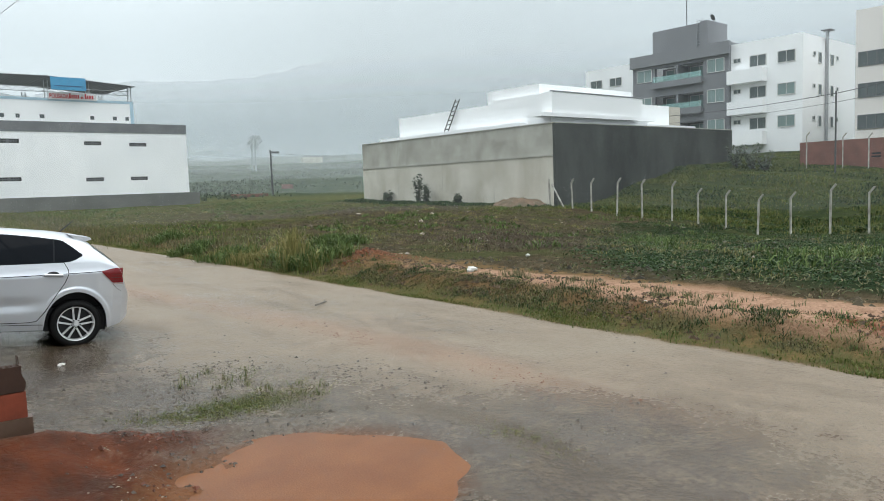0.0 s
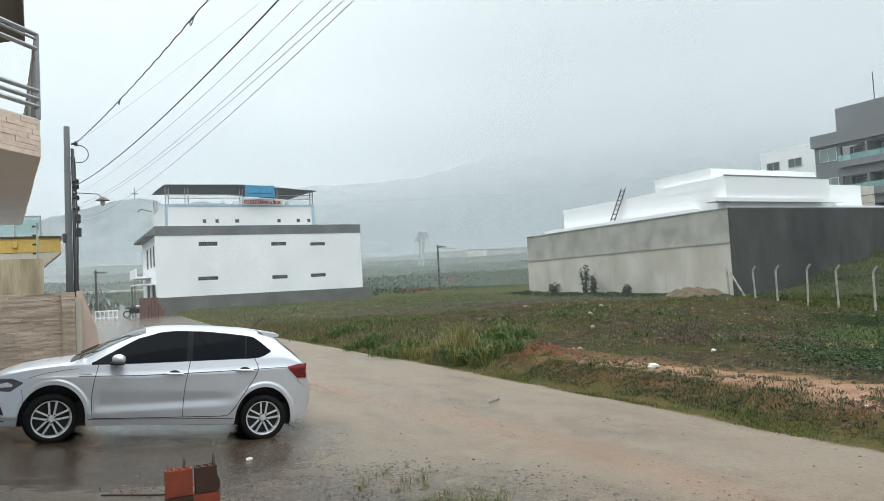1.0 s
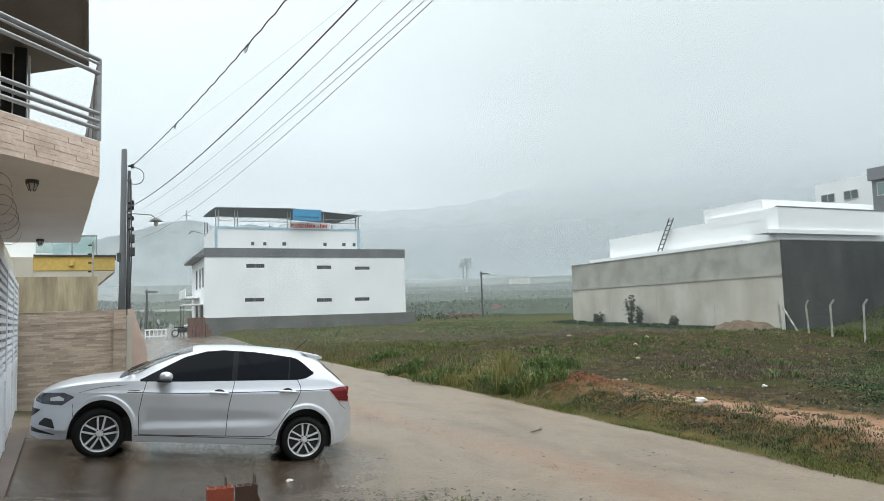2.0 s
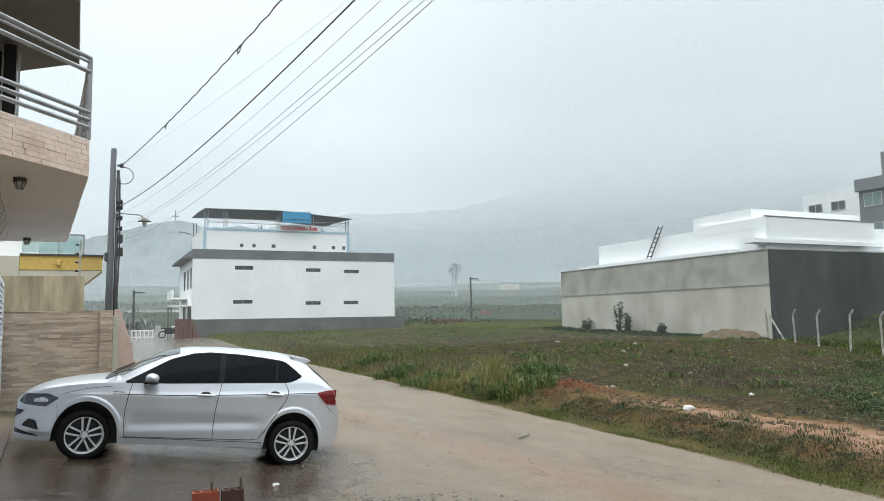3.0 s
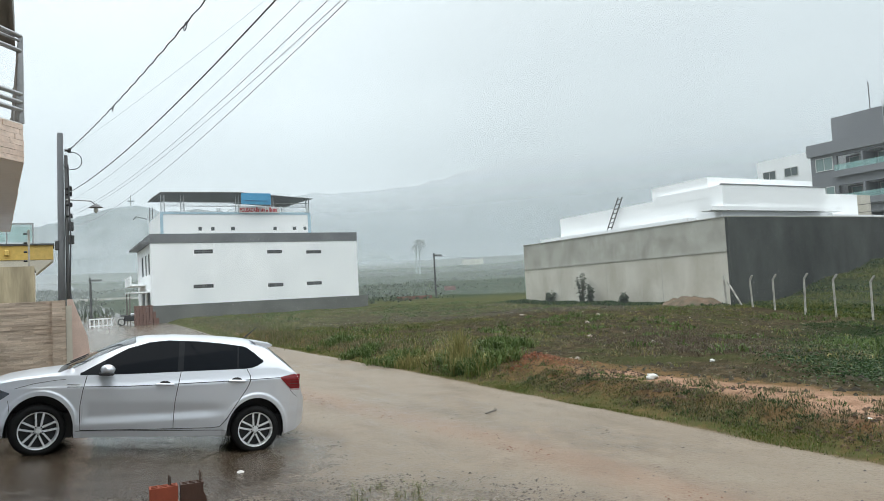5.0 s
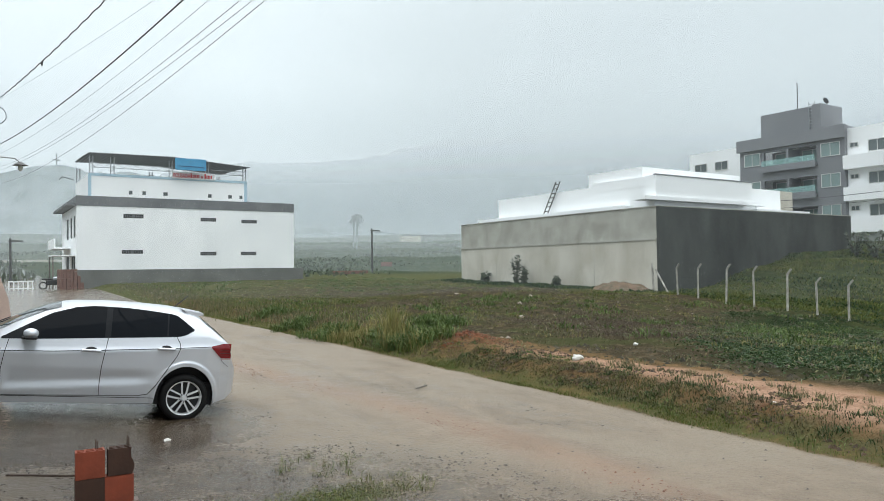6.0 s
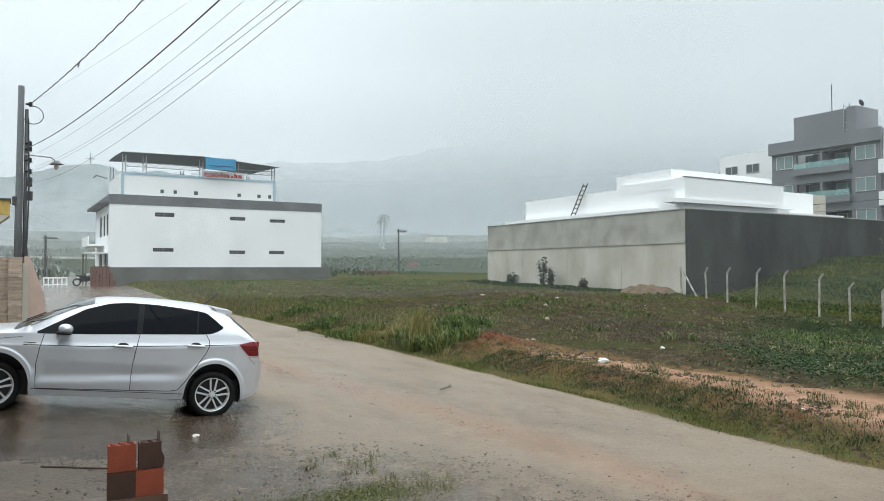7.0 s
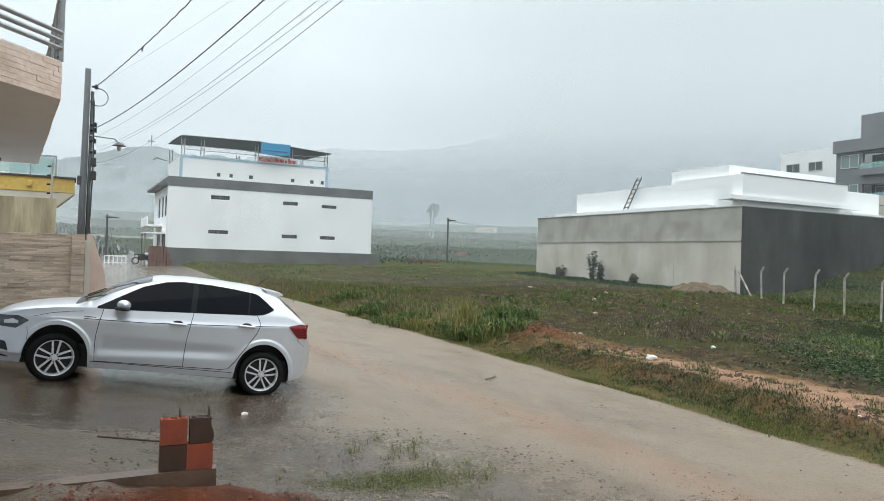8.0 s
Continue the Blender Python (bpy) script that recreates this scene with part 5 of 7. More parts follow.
def car_section(s):
    """Half section from the sill to the middle of the roof: half width, height."""
    W, zt, zb, zs = car_half(s), car_top(s), car_bottom(s), car_belt(s)
    zc, zk = crease_z(s), tuck_z(s)
    tuck = float(np.clip((s - 0.47) / 0.03, 0, 1) * np.clip((2.16 - s) / 0.22, 0, 1))
    heights = (0.18, 0.24, 0.31, zk, zk + 0.085, zk + 0.10, 0.66, zc - 0.05, zc - 0.006, zc + 0.006, zc + 0.05, zc + 0.16)
    widths = (0.945, 0.962, 0.976, 0.992, 0.992 - 0.020 * tuck, 0.992 - 0.021 * tuck, 0.997, 1.0, 1.002, 0.990, 0.972, 0.938)
    zs = max(zs, zb + 0.03)
    rows = [zb + (zs - zb) * k / (FLANK - 1) for k in range(FLANK)]
    out = [(W * float(np.interp(zb, heights, widths)) - 0.05, zb + 0.004)]
    for z in rows:
        w = W * float(np.interp(z, heights, widths))
        for c in (0.0, WHEELBASE):
            g = math.hypot((s - c) / ARCH, (z - HUBZ) / ARCH_H) - 1
            if g < 0.17 and abs(s - c) < 0.5:
                w += 0.015 * float(np.clip((0.17 - g) / 0.05, 0, 1))
        out.append((w, z))
    ws = out[-1][0]
    crown = 0.06 if zt > 1.1 else 0.035
    ze = max(zt - crown, zs + 0.012)
    h = ze - zs
    we = ws - 0.03 - 0.40 * h
    for k in range(1, GLASS):
        u = k / (GLASS - 1)
        out.append((ws + (we - ws) * (u - 0.06 * math.sin(math.pi * u)), zs + h * u))
    for k in range(1, 11):
        w = we * (1 - k / 10)
        out.append((w, max(zt, ze) - (max(zt, ze) - ze) * (w / we) ** 2.6))
    return out


ROOF_EDGE = FLANK + GLASS - 1


def side_w(s, z):
    sec = car_section(s)[1:ROOF_EDGE + 1]
    return float(np.interp(z, [p[1] for p in sec], [p[0] for p in sec]))


stations = set(np.round(np.linspace(CAR_LEN0, CAR_LEN1, 110), 4)) | set(np.round(np.linspace(2.62, CAR_LEN1, 30), 4)) | {0.459, 0.461, 2.119, 2.121}
for c in (0.0, WHEELBASE):
    stations = {v for v in stations if not abs(v - c) < ARCH + 0.02}
    stations |= {round(c + ARCH * math.cos(a), 4) for a in np.linspace(0.02, math.pi - 0.02, 30)} | {c - ARCH - 0.012, c + ARCH + 0.012}
stations = sorted(stations)
car = new("parked_car")
tagged(car, "silver compact hatchback parked on the wet drive, tinted windows", "car")
HF, HR = Vector((-0.09, 10.52, 0.57)), Vector((2.44, 10.29, 0.28))
e1 = (HR - HF).normalized()
yaw_c, pitch_c = math.degrees(math.atan2(e1.y, e1.x)), math.degrees(math.asin(-e1.z))
up_c = pose(0, 0, 0, 0, pitch_c, yaw_c).to_3x3() @ Vector((0, 0, 1))
O = HF - up_c * HUBZ
car.matrix_basis = pose(O.x, O.y, O.z, 0, pitch_c, yaw_c) @ Matrix.Translation((0, CAR_HALF - 0.01, 0))
verts, faces = [], []
for s in stations:
    sec = car_section(s)
    verts += [(s, -w, z) for w, z in sec] + [(s, w, z) for w, z in sec[-2::-1]]
ring = len(car_section(1.0)) * 2 - 1
for i in range(len(stations) - 1):
    for j in range(ring - 1):
        k = i * ring + j
        faces.append((k, k + 1, k + ring + 1, k + ring))
faces.append(tuple(range(ring)))
faces.append(tuple((len(stations) - 1) * ring + j for j in range(ring))[::-1])
bodywork = link_mesh("body", verts, faces, M_CAR, car, "silver painted body")
bodywork.data.shade_smooth()
bodywork.data.set_sharp_from_angle(angle=radians(38))
part("underbody", boxes((-0.48, 2.95, -0.68, 0.68, 0.20, 0.50)), M_BLACK, car)


def side_patch(name, s0, s1, lo, hi, material, parent, off=0.004, n=26, nz=8, side=-1, label=""):
    """A panel that follows the flank between two height curves."""
    vs, fs = [], []
    for i in range(n + 1):
        s = s0 + (s1 - s0) * i / n
        a, b = lo(s), hi(s)
        for j in range(nz + 1):
            z = a + (b - a) * j / nz
            vs.append((s, side * (side_w(s, z) + off), z))
    for i in range(n):
        for j in range(nz):
            k = i * (nz + 1) + j
            fs.append((k, k + 1, k + nz + 2, k + nz + 1))
    ob = link_mesh(name, vs, fs, material, parent, label, smooth=True)
    return ob


dlo_lo = lambda s: float(np.interp(s, (0.40, 0.94, 1.55, 2.38, 2.47, 2.55, 2.60), (0.985, 1.012, 1.056, 1.114, 1.13, 1.165, 1.205)))
dlo_hi = lambda s: max(float(np.interp(s, (0.40, 0.43, 0.65, 0.90, 1.17, 1.385, 1.75, 2.05, 2.32, 2.38, 2.49, 2.60), (0.992, 1.012, 1.15, 1.303, 1.395, 1.425, 1.428, 1.412, 1.388, 1.375, 1.30, 1.21))), dlo_lo(s) + 0.004)
for side in (-1, 1):
    side_patch("window_surround", 0.39, 2.61, lambda s: dlo_lo(min(max(s, 0.40), 2.60)) - 0.010, lambda s: dlo_hi(min(max(s, 0.40), 2.60)) + 0.010, M_GLOSS_BLACK, car, 0.003, 60, 8, side, "black window surround")
    for a, b in ((0.66, 1.52), (1.59, 2.265), (2.285, 2.585)):
        side_patch("side_window", a, b, dlo_lo, dlo_hi, M_CARGLASS, car, 0.006, 30, 8, side, "dark tinted window")


def seam(pts, r=0.0045, material=None, side=-1, name="panel_gap"):
    cu = bpy.data.curves.new(name, "CURVE")
    cu.dimensions, cu.bevel_depth, cu.bevel_resolution = "3D", r, 1
    sp = cu.splines.new("POLY")
    fine = []
    for (s0, z0), (s1, z1) in zip(pts[:-1], pts[1:]):
        for k in range(8):
            fine.append((s0 + (s1 - s0) * k / 8, z0 + (z1 - z0) * k / 8))
    fine.append(pts[-1])
    sp.points.add(len(fine) - 1)
    for i, (s, z) in enumerate(fine):
        sp.points[i].co = (s, side * (side_w(s, z) + 0.001), z, 1)
    cu.materials.append(material or M_BLACK)
    o = new(name, cu)
    o.parent = car


for side in (-1, 1):
    seam([(0.47, 0.975), (0.44, 0.80), (0.423, 0.616), (0.435, 0.45), (0.449, 0.311)], side=side)
    seam([(1.564, 1.045), (1.53, 0.8), (1.517, 0.665), (1.515, 0.45), (1.521, 0.332)], side=side)
    seam([(2.394, 1.10), (2.44, 1.02), (2.448, 0.96), (2.41, 0.85), (2.274, 0.625), (2.18, 0.46), (2.10, 0.352), (2.0, 0.335), (1.0, 0.318), (0.449, 0.311)], side=side)
    # black line laid along the shoulder fold for the shade in its crease
    seam([(0.26, 0.833), (0.96, 0.855), (1.5, 0.891), (2.15, 0.94), (2.84, 0.999)], 0.005, side=side, name="crease_shade_line")
    seam([(-0.36, 0.66), (-0.34, 0.58), (-0.335, 0.5)], 0.003, side=side)
    seam([(2.99, 0.83), (3.04, 0.78), (3.10, 0.74)], 0.003, side=side)
    seam([(-0.30, 0.80), (-0.1, 0.865), (0.1, 0.905), (0.24, 0.925)], 0.003, side=side, name="bonnet_gap")
    for s, z in ((1.38, 0.886), (2.27, 0.948)):
        w = side_w(s, z)
        bm = boxes((s - 0.118, s + 0.118, -0.017, 0.017, z - 0.019, z + 0.015), bevel=0.012)
        h = part("door_handle", bm, M_CAR, car)
        h.matrix_basis = Matrix.Translation((0, side * (w + 0.022), 0))
        # black oval on the flank, painted for the shade in the handle's hollow
        bm = bmesh.new()
        bmesh.ops.create_uvsphere(bm, u_segments=16, v_segments=8, radius=1, matrix=Matrix.Translation((s, side * (w - 0.004), z + 0.010)) @ Matrix.Diagonal((0.066, 0.012, 0.034, 1)))
        part("handle_shade_oval", bm, M_BLACK, h).matrix_basis = Matrix.Translation((0, -side * (w + 0.022), 0))
    bm = bmesh.new()
    bmesh.ops.create_uvsphere(bm, u_segments=18, v_segments=12, radius=1, matrix=Matrix.Translation((0.70, side * 0.985, 1.065)) @ Matrix.Diagonal((0.085, 0.11, 0.062, 1)))
    mirror = part("wing_mirror", bm, M_CAR, car, smooth=True)
    part("mirror_foot", boxes((0.60, 0.74, side * 0.9 - 0.06, side * 0.9 + 0.06, 0.985, 1.02), bevel=0.01), M_BLACK, mirror)
    part("mirror_base", boxes((0.63, 0.775, side * 0.985 - 0.10, side * 0.985 + 0.10, 0.998, 1.03), bevel=0.012), M_BLACK, mirror)
    # lamps
    hl = side_patch("headlight", -0.80, -0.35, lambda s: float(np.interp(s, (-0.80, -0.72, -0.48, -0.35), (0.655, 0.635, 0.63, 0.735))), lambda s: float(np.interp(s, (-0.80, -0.75, -0.47, -0.35), (0.69, 0.765, 0.79, 0.748))), M_LAMP_LENS, car, 0.006, 24, 6, side, "clear dark headlight")
    side_patch("reflector", -0.62, -0.46, lambda s: float(np.interp(s, (-0.62, -0.46), (0.675, 0.69))), lambda s: float(np.interp(s, (-0.62, -0.52, -0.46), (0.715, 0.745, 0.72))), M_ALLOY, hl, 0.010, 8, 3, side)
    side_patch("fog_lamp_recess", -0.72, -0.53, lambda s: float(np.interp(s, (-0.72, -0.53), (0.375, 0.345))), lambda s: float(np.interp(s, (-0.72, -0.66, -0.57, -0.53), (0.40, 0.47, 0.455, 0.355))), M_BLACK, car, 0.006, 12, 4, side)
    side_patch("grille_end", -0.855, -0.73, lambda s: float(np.interp(s, (-0.855, -0.73), (0.44, 0.55))), lambda s: 0.565, M_BLACK, car, 0.006, 10, 4, side)
    side_patch("lower_intake", -0.83, -0.52, lambda s: float(np.interp(s, (-0.83, -0.52), (0.285, 0.265))), lambda s: float(np.interp(s, (-0.83, -0.7, -0.52), (0.345, 0.315, 0.275))), M_BLACK, car, 0.005, 14, 3, side)
    tl = side_patch("tail_light", 2.845, 3.13, lambda s: float(np.interp(s, (2.845, 2.985, 3.13), (0.992, 0.852, 0.85))), lambda s: float(np.interp(s, (2.845, 3.0, 3.13), (1.005, 1.045, 1.05))), M_TAIL, car, 0.010, 18, 8, side, "red tail light")
    for dz in (0.03, 0.065, 0.10):
        side_patch("lens_rib", 2.96, 3.12, lambda s: 0.852 + dz, lambda s: 0.858 + dz, M_BLACK, tl, 0.012, 8, 1, side)
    side_patch("reverse_lens", 2.985, 3.13, lambda s: 0.83, lambda s: 0.847, M_TAIL_CLEAR, tl, 0.009, 8, 2, side)
    side_patch("wing_badge", 0.20, 0.42, lambda s: float(np.interp(s, (0.20, 0.30, 0.42), (0.856, 0.838, 0.848))), lambda s: float(np.interp(s, (0.20, 0.42), (0.860, 0.878))), M_ALLOY, car, 0.005, 10, 2, side)
    side_patch("indicator", 0.26, 0.40, lambda s: 0.858, lambda s: 0.866, M_BLACK, car, 0.009, 8, 1, side)
    side_patch("sill_strip", 0.40, 2.17, lambda s: 0.300, lambda s: 0.307, M_BLACK, car, 0.003, 24, 1, side, "dark line above the sill")
    side_patch("bumper_fold", 2.99, 3.22, lambda s: 0.54 + 0.1 * (s - 2.99), lambda s: 0.57 + 0.1 * (s - 2.99), M_CAR, car, 0.014, 8, 2, side)


def top_patch(name, s0, s1, wide, material, off=0.005, n=14, m=12, label=""):
    vs, fs = [], []
    for i in range(n + 1):
        s = s0 + (s1 - s0) * i / n
        sec = car_section(s)
        we = sec[ROOF_EDGE][0] * wide
        ws_, zs_ = [p[0] for p in sec[ROOF_EDGE:]][::-1], [p[1] for p in sec[ROOF_EDGE:]][::-1]
        for j in range(m + 1):
            y = -we + 2 * we * j / m
            vs.append((s, y, float(np.interp(abs(y), ws_, zs_)) + off))
    for i in range(n):
        for j in range(m):
            k = i * (m + 1) + j
            fs.append((k, k + m + 1, k + m + 2, k + 1))
    return link_mesh(name, vs, fs, material, car, label, smooth=True)


top_patch("windscreen", 0.23, 0.99, 0.965, M_WINDSCREEN, 0.006, label="dark windscreen")
top_patch("cowl", 0.13, 0.225, 0.93, M_BLACK)
top_patch("rear_window", 2.76, 3.03, 0.95, M_CARGLASS, 0.010)
for y in (-0.25, 0.35):
    part("wiper", rod(bmesh.new(), (0.19, y, 1.06), (0.42, y - 0.3, 1.19), 0.008, n=5), M_BLACK, car)
bm = bmesh.new()
sv = []
for y in (-0.60, -0.3, 0, 0.3, 0.60):
    for s, z in ((2.46, 1.455 + 0.025 * (1 - abs(y))), (2.77 - 0.06 * abs(y), 1.44 - 0.012 * abs(y)), (2.775 - 0.06 * abs(y), 1.415 - 0.012 * abs(y)), (2.60, 1.37)):
        sv.append(bm.verts.new((s, y, z)))
for i in range(4):
    for j in range(4):
        bm.faces.new((sv[i * 4 + j], sv[i * 4 + (j + 1) % 4], sv[(i + 1) * 4 + (j + 1) % 4], sv[(i + 1) * 4 + j]))
bm.faces.new(sv[0:4])
bm.faces.new(sv[-4:][::-1])
part("roof_spoiler", bm, M_CAR, car)
part("antenna", rod(bmesh.new(), (2.42, 0, 1.47), (2.60, 0, 1.65), 0.011, 0.006, 6), M_BLACK, car)
part("grille", boxes((-0.876, -0.86, -0.33, 0.33, 0.46, 0.58)), M_BLACK, car)


def lathe(profile, n=40, a0=0.0, a1=360.0):
    """A ring turned about the y axis from (radius, y) points."""
    bm = bmesh.new()
    rows = [[bm.verts.new((r * math.cos(a), y, r * math.sin(a))) for r, y in profile] for a in [radians(a0 + (a1 - a0) * i / n) for i in range(n + (a1 - a0 < 360))]]
    m = len(profile)
    for i in range(n):
        for j in range(m - 1):
            bm.faces.new((rows[i][j], rows[i][j + 1], rows[(i + 1) % len(rows)][j + 1], rows[(i + 1) % len(rows)][j]))
    return bm


def wheel(s, side, turn):
    w = new("wheel")
    w.parent = car
    flip = 0 if side < 0 else 180
    w.matrix_basis = pose(s, side * (CAR_HALF - 0.02), HUBZ, 0, 0, flip + turn)
    part("tyre", lathe([(0.216, 0.03), (0.226, 0.004), (0.255, -0.008), (0.288, 0.002), (0.303, 0.022), (0.310, 0.06), (0.310, 0.15), (0.30, 0.19), (0.22, 0.20)]), M_TYRE, w, smooth=True)
    rim = part("rim", lathe([(0.226, 0.0), (0.219, 0.0), (0.209, 0.02), (0.204, 0.12)]), M_ALLOY, w, "bright alloy rim", smooth=True)
    # black disc filling the rim stands for the shade behind the spokes
    bm = rod(bmesh.new(), (0, 0.09, 0), (0, 0.10, 0), 0.208, n=30)
    part("rim_shade_disc", bm, M_BLACK, rim)
    bm = bmesh.new()
    for k in range(5):
        for d in (-1, 1):
            box(bm, 0.03, 0.213, 0.0, 0.03, -0.011, 0.011, m=pose(0, 0.008, 0, 0, -(90 + k * 72), 0) @ pose(0, 0, d * 0.019, 0, -d * 7, 0))
    part("spokes", bm, M_ALLOY, rim)
    part("hub_cap", rod(bmesh.new(), (0, 0.0, 0), (0, 0.04, 0), 0.03, 0.045, 16), M_ALLOY, rim)
    for k in range(5):
        a = radians(54 + k * 72)
        part("wheel_bolt", rod(bmesh.new(), (0.052 * math.cos(a), 0.004, 0.052 * math.sin(a)), (0.052 * math.cos(a), 0.03, 0.052 * math.sin(a)), 0.009, n=6), M_BLACK, rim)
    bm = lathe([(ARCH - 0.004, 0.035), (ARCH - 0.004, 0.33), (0.0, 0.33)], 30, -14, 194)
    well = part("wheel_well", bm, M_BLACK, car)
    well.matrix_basis = pose(s, side * (CAR_HALF - 0.02), HUBZ, 0, 0, flip) @ Matrix.Diagonal((1, 1, ARCH_H / ARCH, 1))


for side in (-1, 1):
    wheel(0.0, side, 13)
    wheel(WHEELBASE, side, 0)


# ---- hollow clay bricks stacked on the kerb ----
def clay_brick(at, material, label, w=0.17, chipped=False):
    b = thing("hollow_brick", at, -4, label, "brick", "stacked hollow bricks")
    bm = bmesh.new()
    d, h = 0.09, 0.172
    t = 0.011
    for x, g in ((-w / 2, 0), (-w / 6 - t / 2, 0.004), (w / 6 - t / 2, 0.004)) + (() if chipped else ((w / 2 - t, 0),)):
        box(bm, x, x + t, -d / 2 + g, d / 2 - g, g / 4, h - g / 2)
    if chipped:
        edge = [(w / 2 + g, z) for g, z in ((0.0, 0.0), (0.012, 0.03), (0.014, 0.06), (0.006, 0.085), (-0.006, 0.11), (-0.008, 0.15), (-0.002, h))]
        rows = [[bm.verts.new((x, y, z)) for x, z in edge] + [bm.verts.new((w / 2 - t - 0.006, y, h)), bm.verts.new((w / 2 - t - 0.006, y, 0))] for y in (-d / 2, d / 2)]
        bm.faces.new(rows[0])
        bm.faces.new(rows[1][::-1])
        for i in range(9):
            j = (i + 1) % 9
            bm.faces.new((rows[0][i], rows[1][i], rows[1][j], rows[0][j]))
    for y in (-d / 2, -t / 2, d / 2 - t):
        box(bm, -w / 2 + t, w / 2 - t, y, y + t, 0.0, h - 0.0005)
    part("shell", bm, material, b)
    for k in range(int((w - 0.02) / 0.0185)):
        x = -w / 2 + 0.012 + k * 0.0185
        part("groove", boxes((x, x + 0.012, -d / 2 - 0.0012, -d / 2 + 0.001, 0.004, h - 0.004)), material, b)
    return b


BZ = 0.475
clay_brick((0.69, 5.46, BZ), M_CLAY_WET, "rain-darkened hollow clay brick, lower in the stack")
clay_brick((0.862, 5.45, BZ), M_CLAY, "bright red hollow clay brick, lower in the stack")
clay_brick((0.692, 5.46, BZ + 0.176), M_CLAY, "bright red hollow clay brick on top of another")
clay_brick((0.866, 5.45, BZ + 0.176), M_CLAY_WET, "rain-darkened chipped hollow brick on top of another", 0.145, True)
for x in (0.725, 0.915):
    t = thing("rebar", (x, 5.47, BZ + 0.3), 0, "short pair of rusty steel bars standing in a brick", "rebar", "steel bars in the bricks")
    part("bar", rod(bmesh.new(), (0, 0, -0.06), (0.003, 0, 0.112), 0.004, n=6), M_RUST, t)
    part("bar", rod(bmesh.new(), (0.012, 0, -0.06), (0.012, 0, 0.10), 0.004, n=6), M_RUST, t)

bm = bmesh.new()
pts = [(-1.3, 5.35), (-0.3, 5.385), (0.15, 5.38), (0.6, 5.395), (0.97, 5.39), (0.985, 5.5), (0.6, 5.535), (0.1, 5.53), (-0.4, 5.54), (-1.3, 5.5)]
prism(bm, pts, 0.2, BZ - 0.002)
tagged(part("kerb", bm, M_CURB), "worn wet concrete kerb beside red clay", "kerb", kind="structure")

# ---- fence of concrete posts with cranked tops along the lot ----
POSTS = [(26.1, 0), (24.82, 0), (23.16, 0), (21.6, 0), (19.9, 0.5), (18.47, 0), (17.08, 0), (15.58, 0), (14.1, 0), (12.49, 0), (11.0, 0), (9.45, 0), (7.9, 0)]
master = None
FX = 32.0
for k, (y, lean) in enumerate(POSTS):
    top = float(np.interp(y, (7, 11, 12.5, 14.1, 15.5, 17, 18.4, 19.8, 21.6, 23.1, 26.1), (1.25, 1.22, 1.35, 1.05, 0.95, 1.18, 1.28, 1.67, 1.83, 1.94, 2.0)))
    m = pose(FX, y, top - 2.15, 0, (k * 37 % 5 - 2) * 1.3, (k * 53 % 7 - 3) * 3)
    if master is None:
        master = thing("fence_post", (0, 0, 0), 0, "slim grey concrete fence post with a cranked top", "fence post", "fence posts along the lot")
        bm = boxes((-0.037, 0.037, -0.037, 0.037, -0.6, 1.95), bevel=0.008)
        part("shaft", bm, M_POST, master)
        part("cranked_arm", boxes((-0.035, 0.035, -0.037, 0.037, 0, 0.33), m=pose(0, 0, 1.93, 38, 0, 0)), M_POST, master)
        master.matrix_basis = m
    else:
        copy_thing(master, m)
for k, (x, y) in enumerate(((51.8, 21.8), (51.6, 19.4), (51.5, 17.8), (51.4, 16.2), (51.4, 14.4), (51.4, 12.4))):
    copy_thing(master, pose(x, y, float(ground_z(x, y)) + 0.2, 0, 0, 20 * k))
strut = thing("leaning_stake", (33.3, 28.4, 0), 0, "pale timber stake leaning by the wall corner", "stake")
part("stake", rod(rod(bmesh.new(), (0.1, 0.55, 0.2), (0.05, 0.6, 2.1), 0.06, n=6), (-0.1, -0.9, 0.0), (0.1, 0.4, 1.75), 0.05, n=6), M_POST, strut)
wires = thing("fence_wire", (0, 0, 0), 0, "thin sagging strands of fence wire between the posts", "fence wire")
for h in (0.55, 1.05, 1.5):
    for (y0, _), (y1, _) in zip(POSTS[:-1], POSTS[1:]):
        f = lambda y: float(np.interp(y, (7, 11, 12.5, 14.1, 15.5, 17, 18.4, 19.8, 21.6, 23.1, 26.1), (1.25, 1.22, 1.35, 1.05, 0.95, 1.18, 1.28, 1.67, 1.83, 1.94, 2.0))) - 2.15
        a, b = Vector((FX - 0.06, y0, f(y0) + h)), Vector((FX - 0.06, y1, f(y1) + h))
        mid = (a + b) / 2 - Vector((0, 0, 0.04))
        cable("strand", [a, mid, b], 0.004, wires)


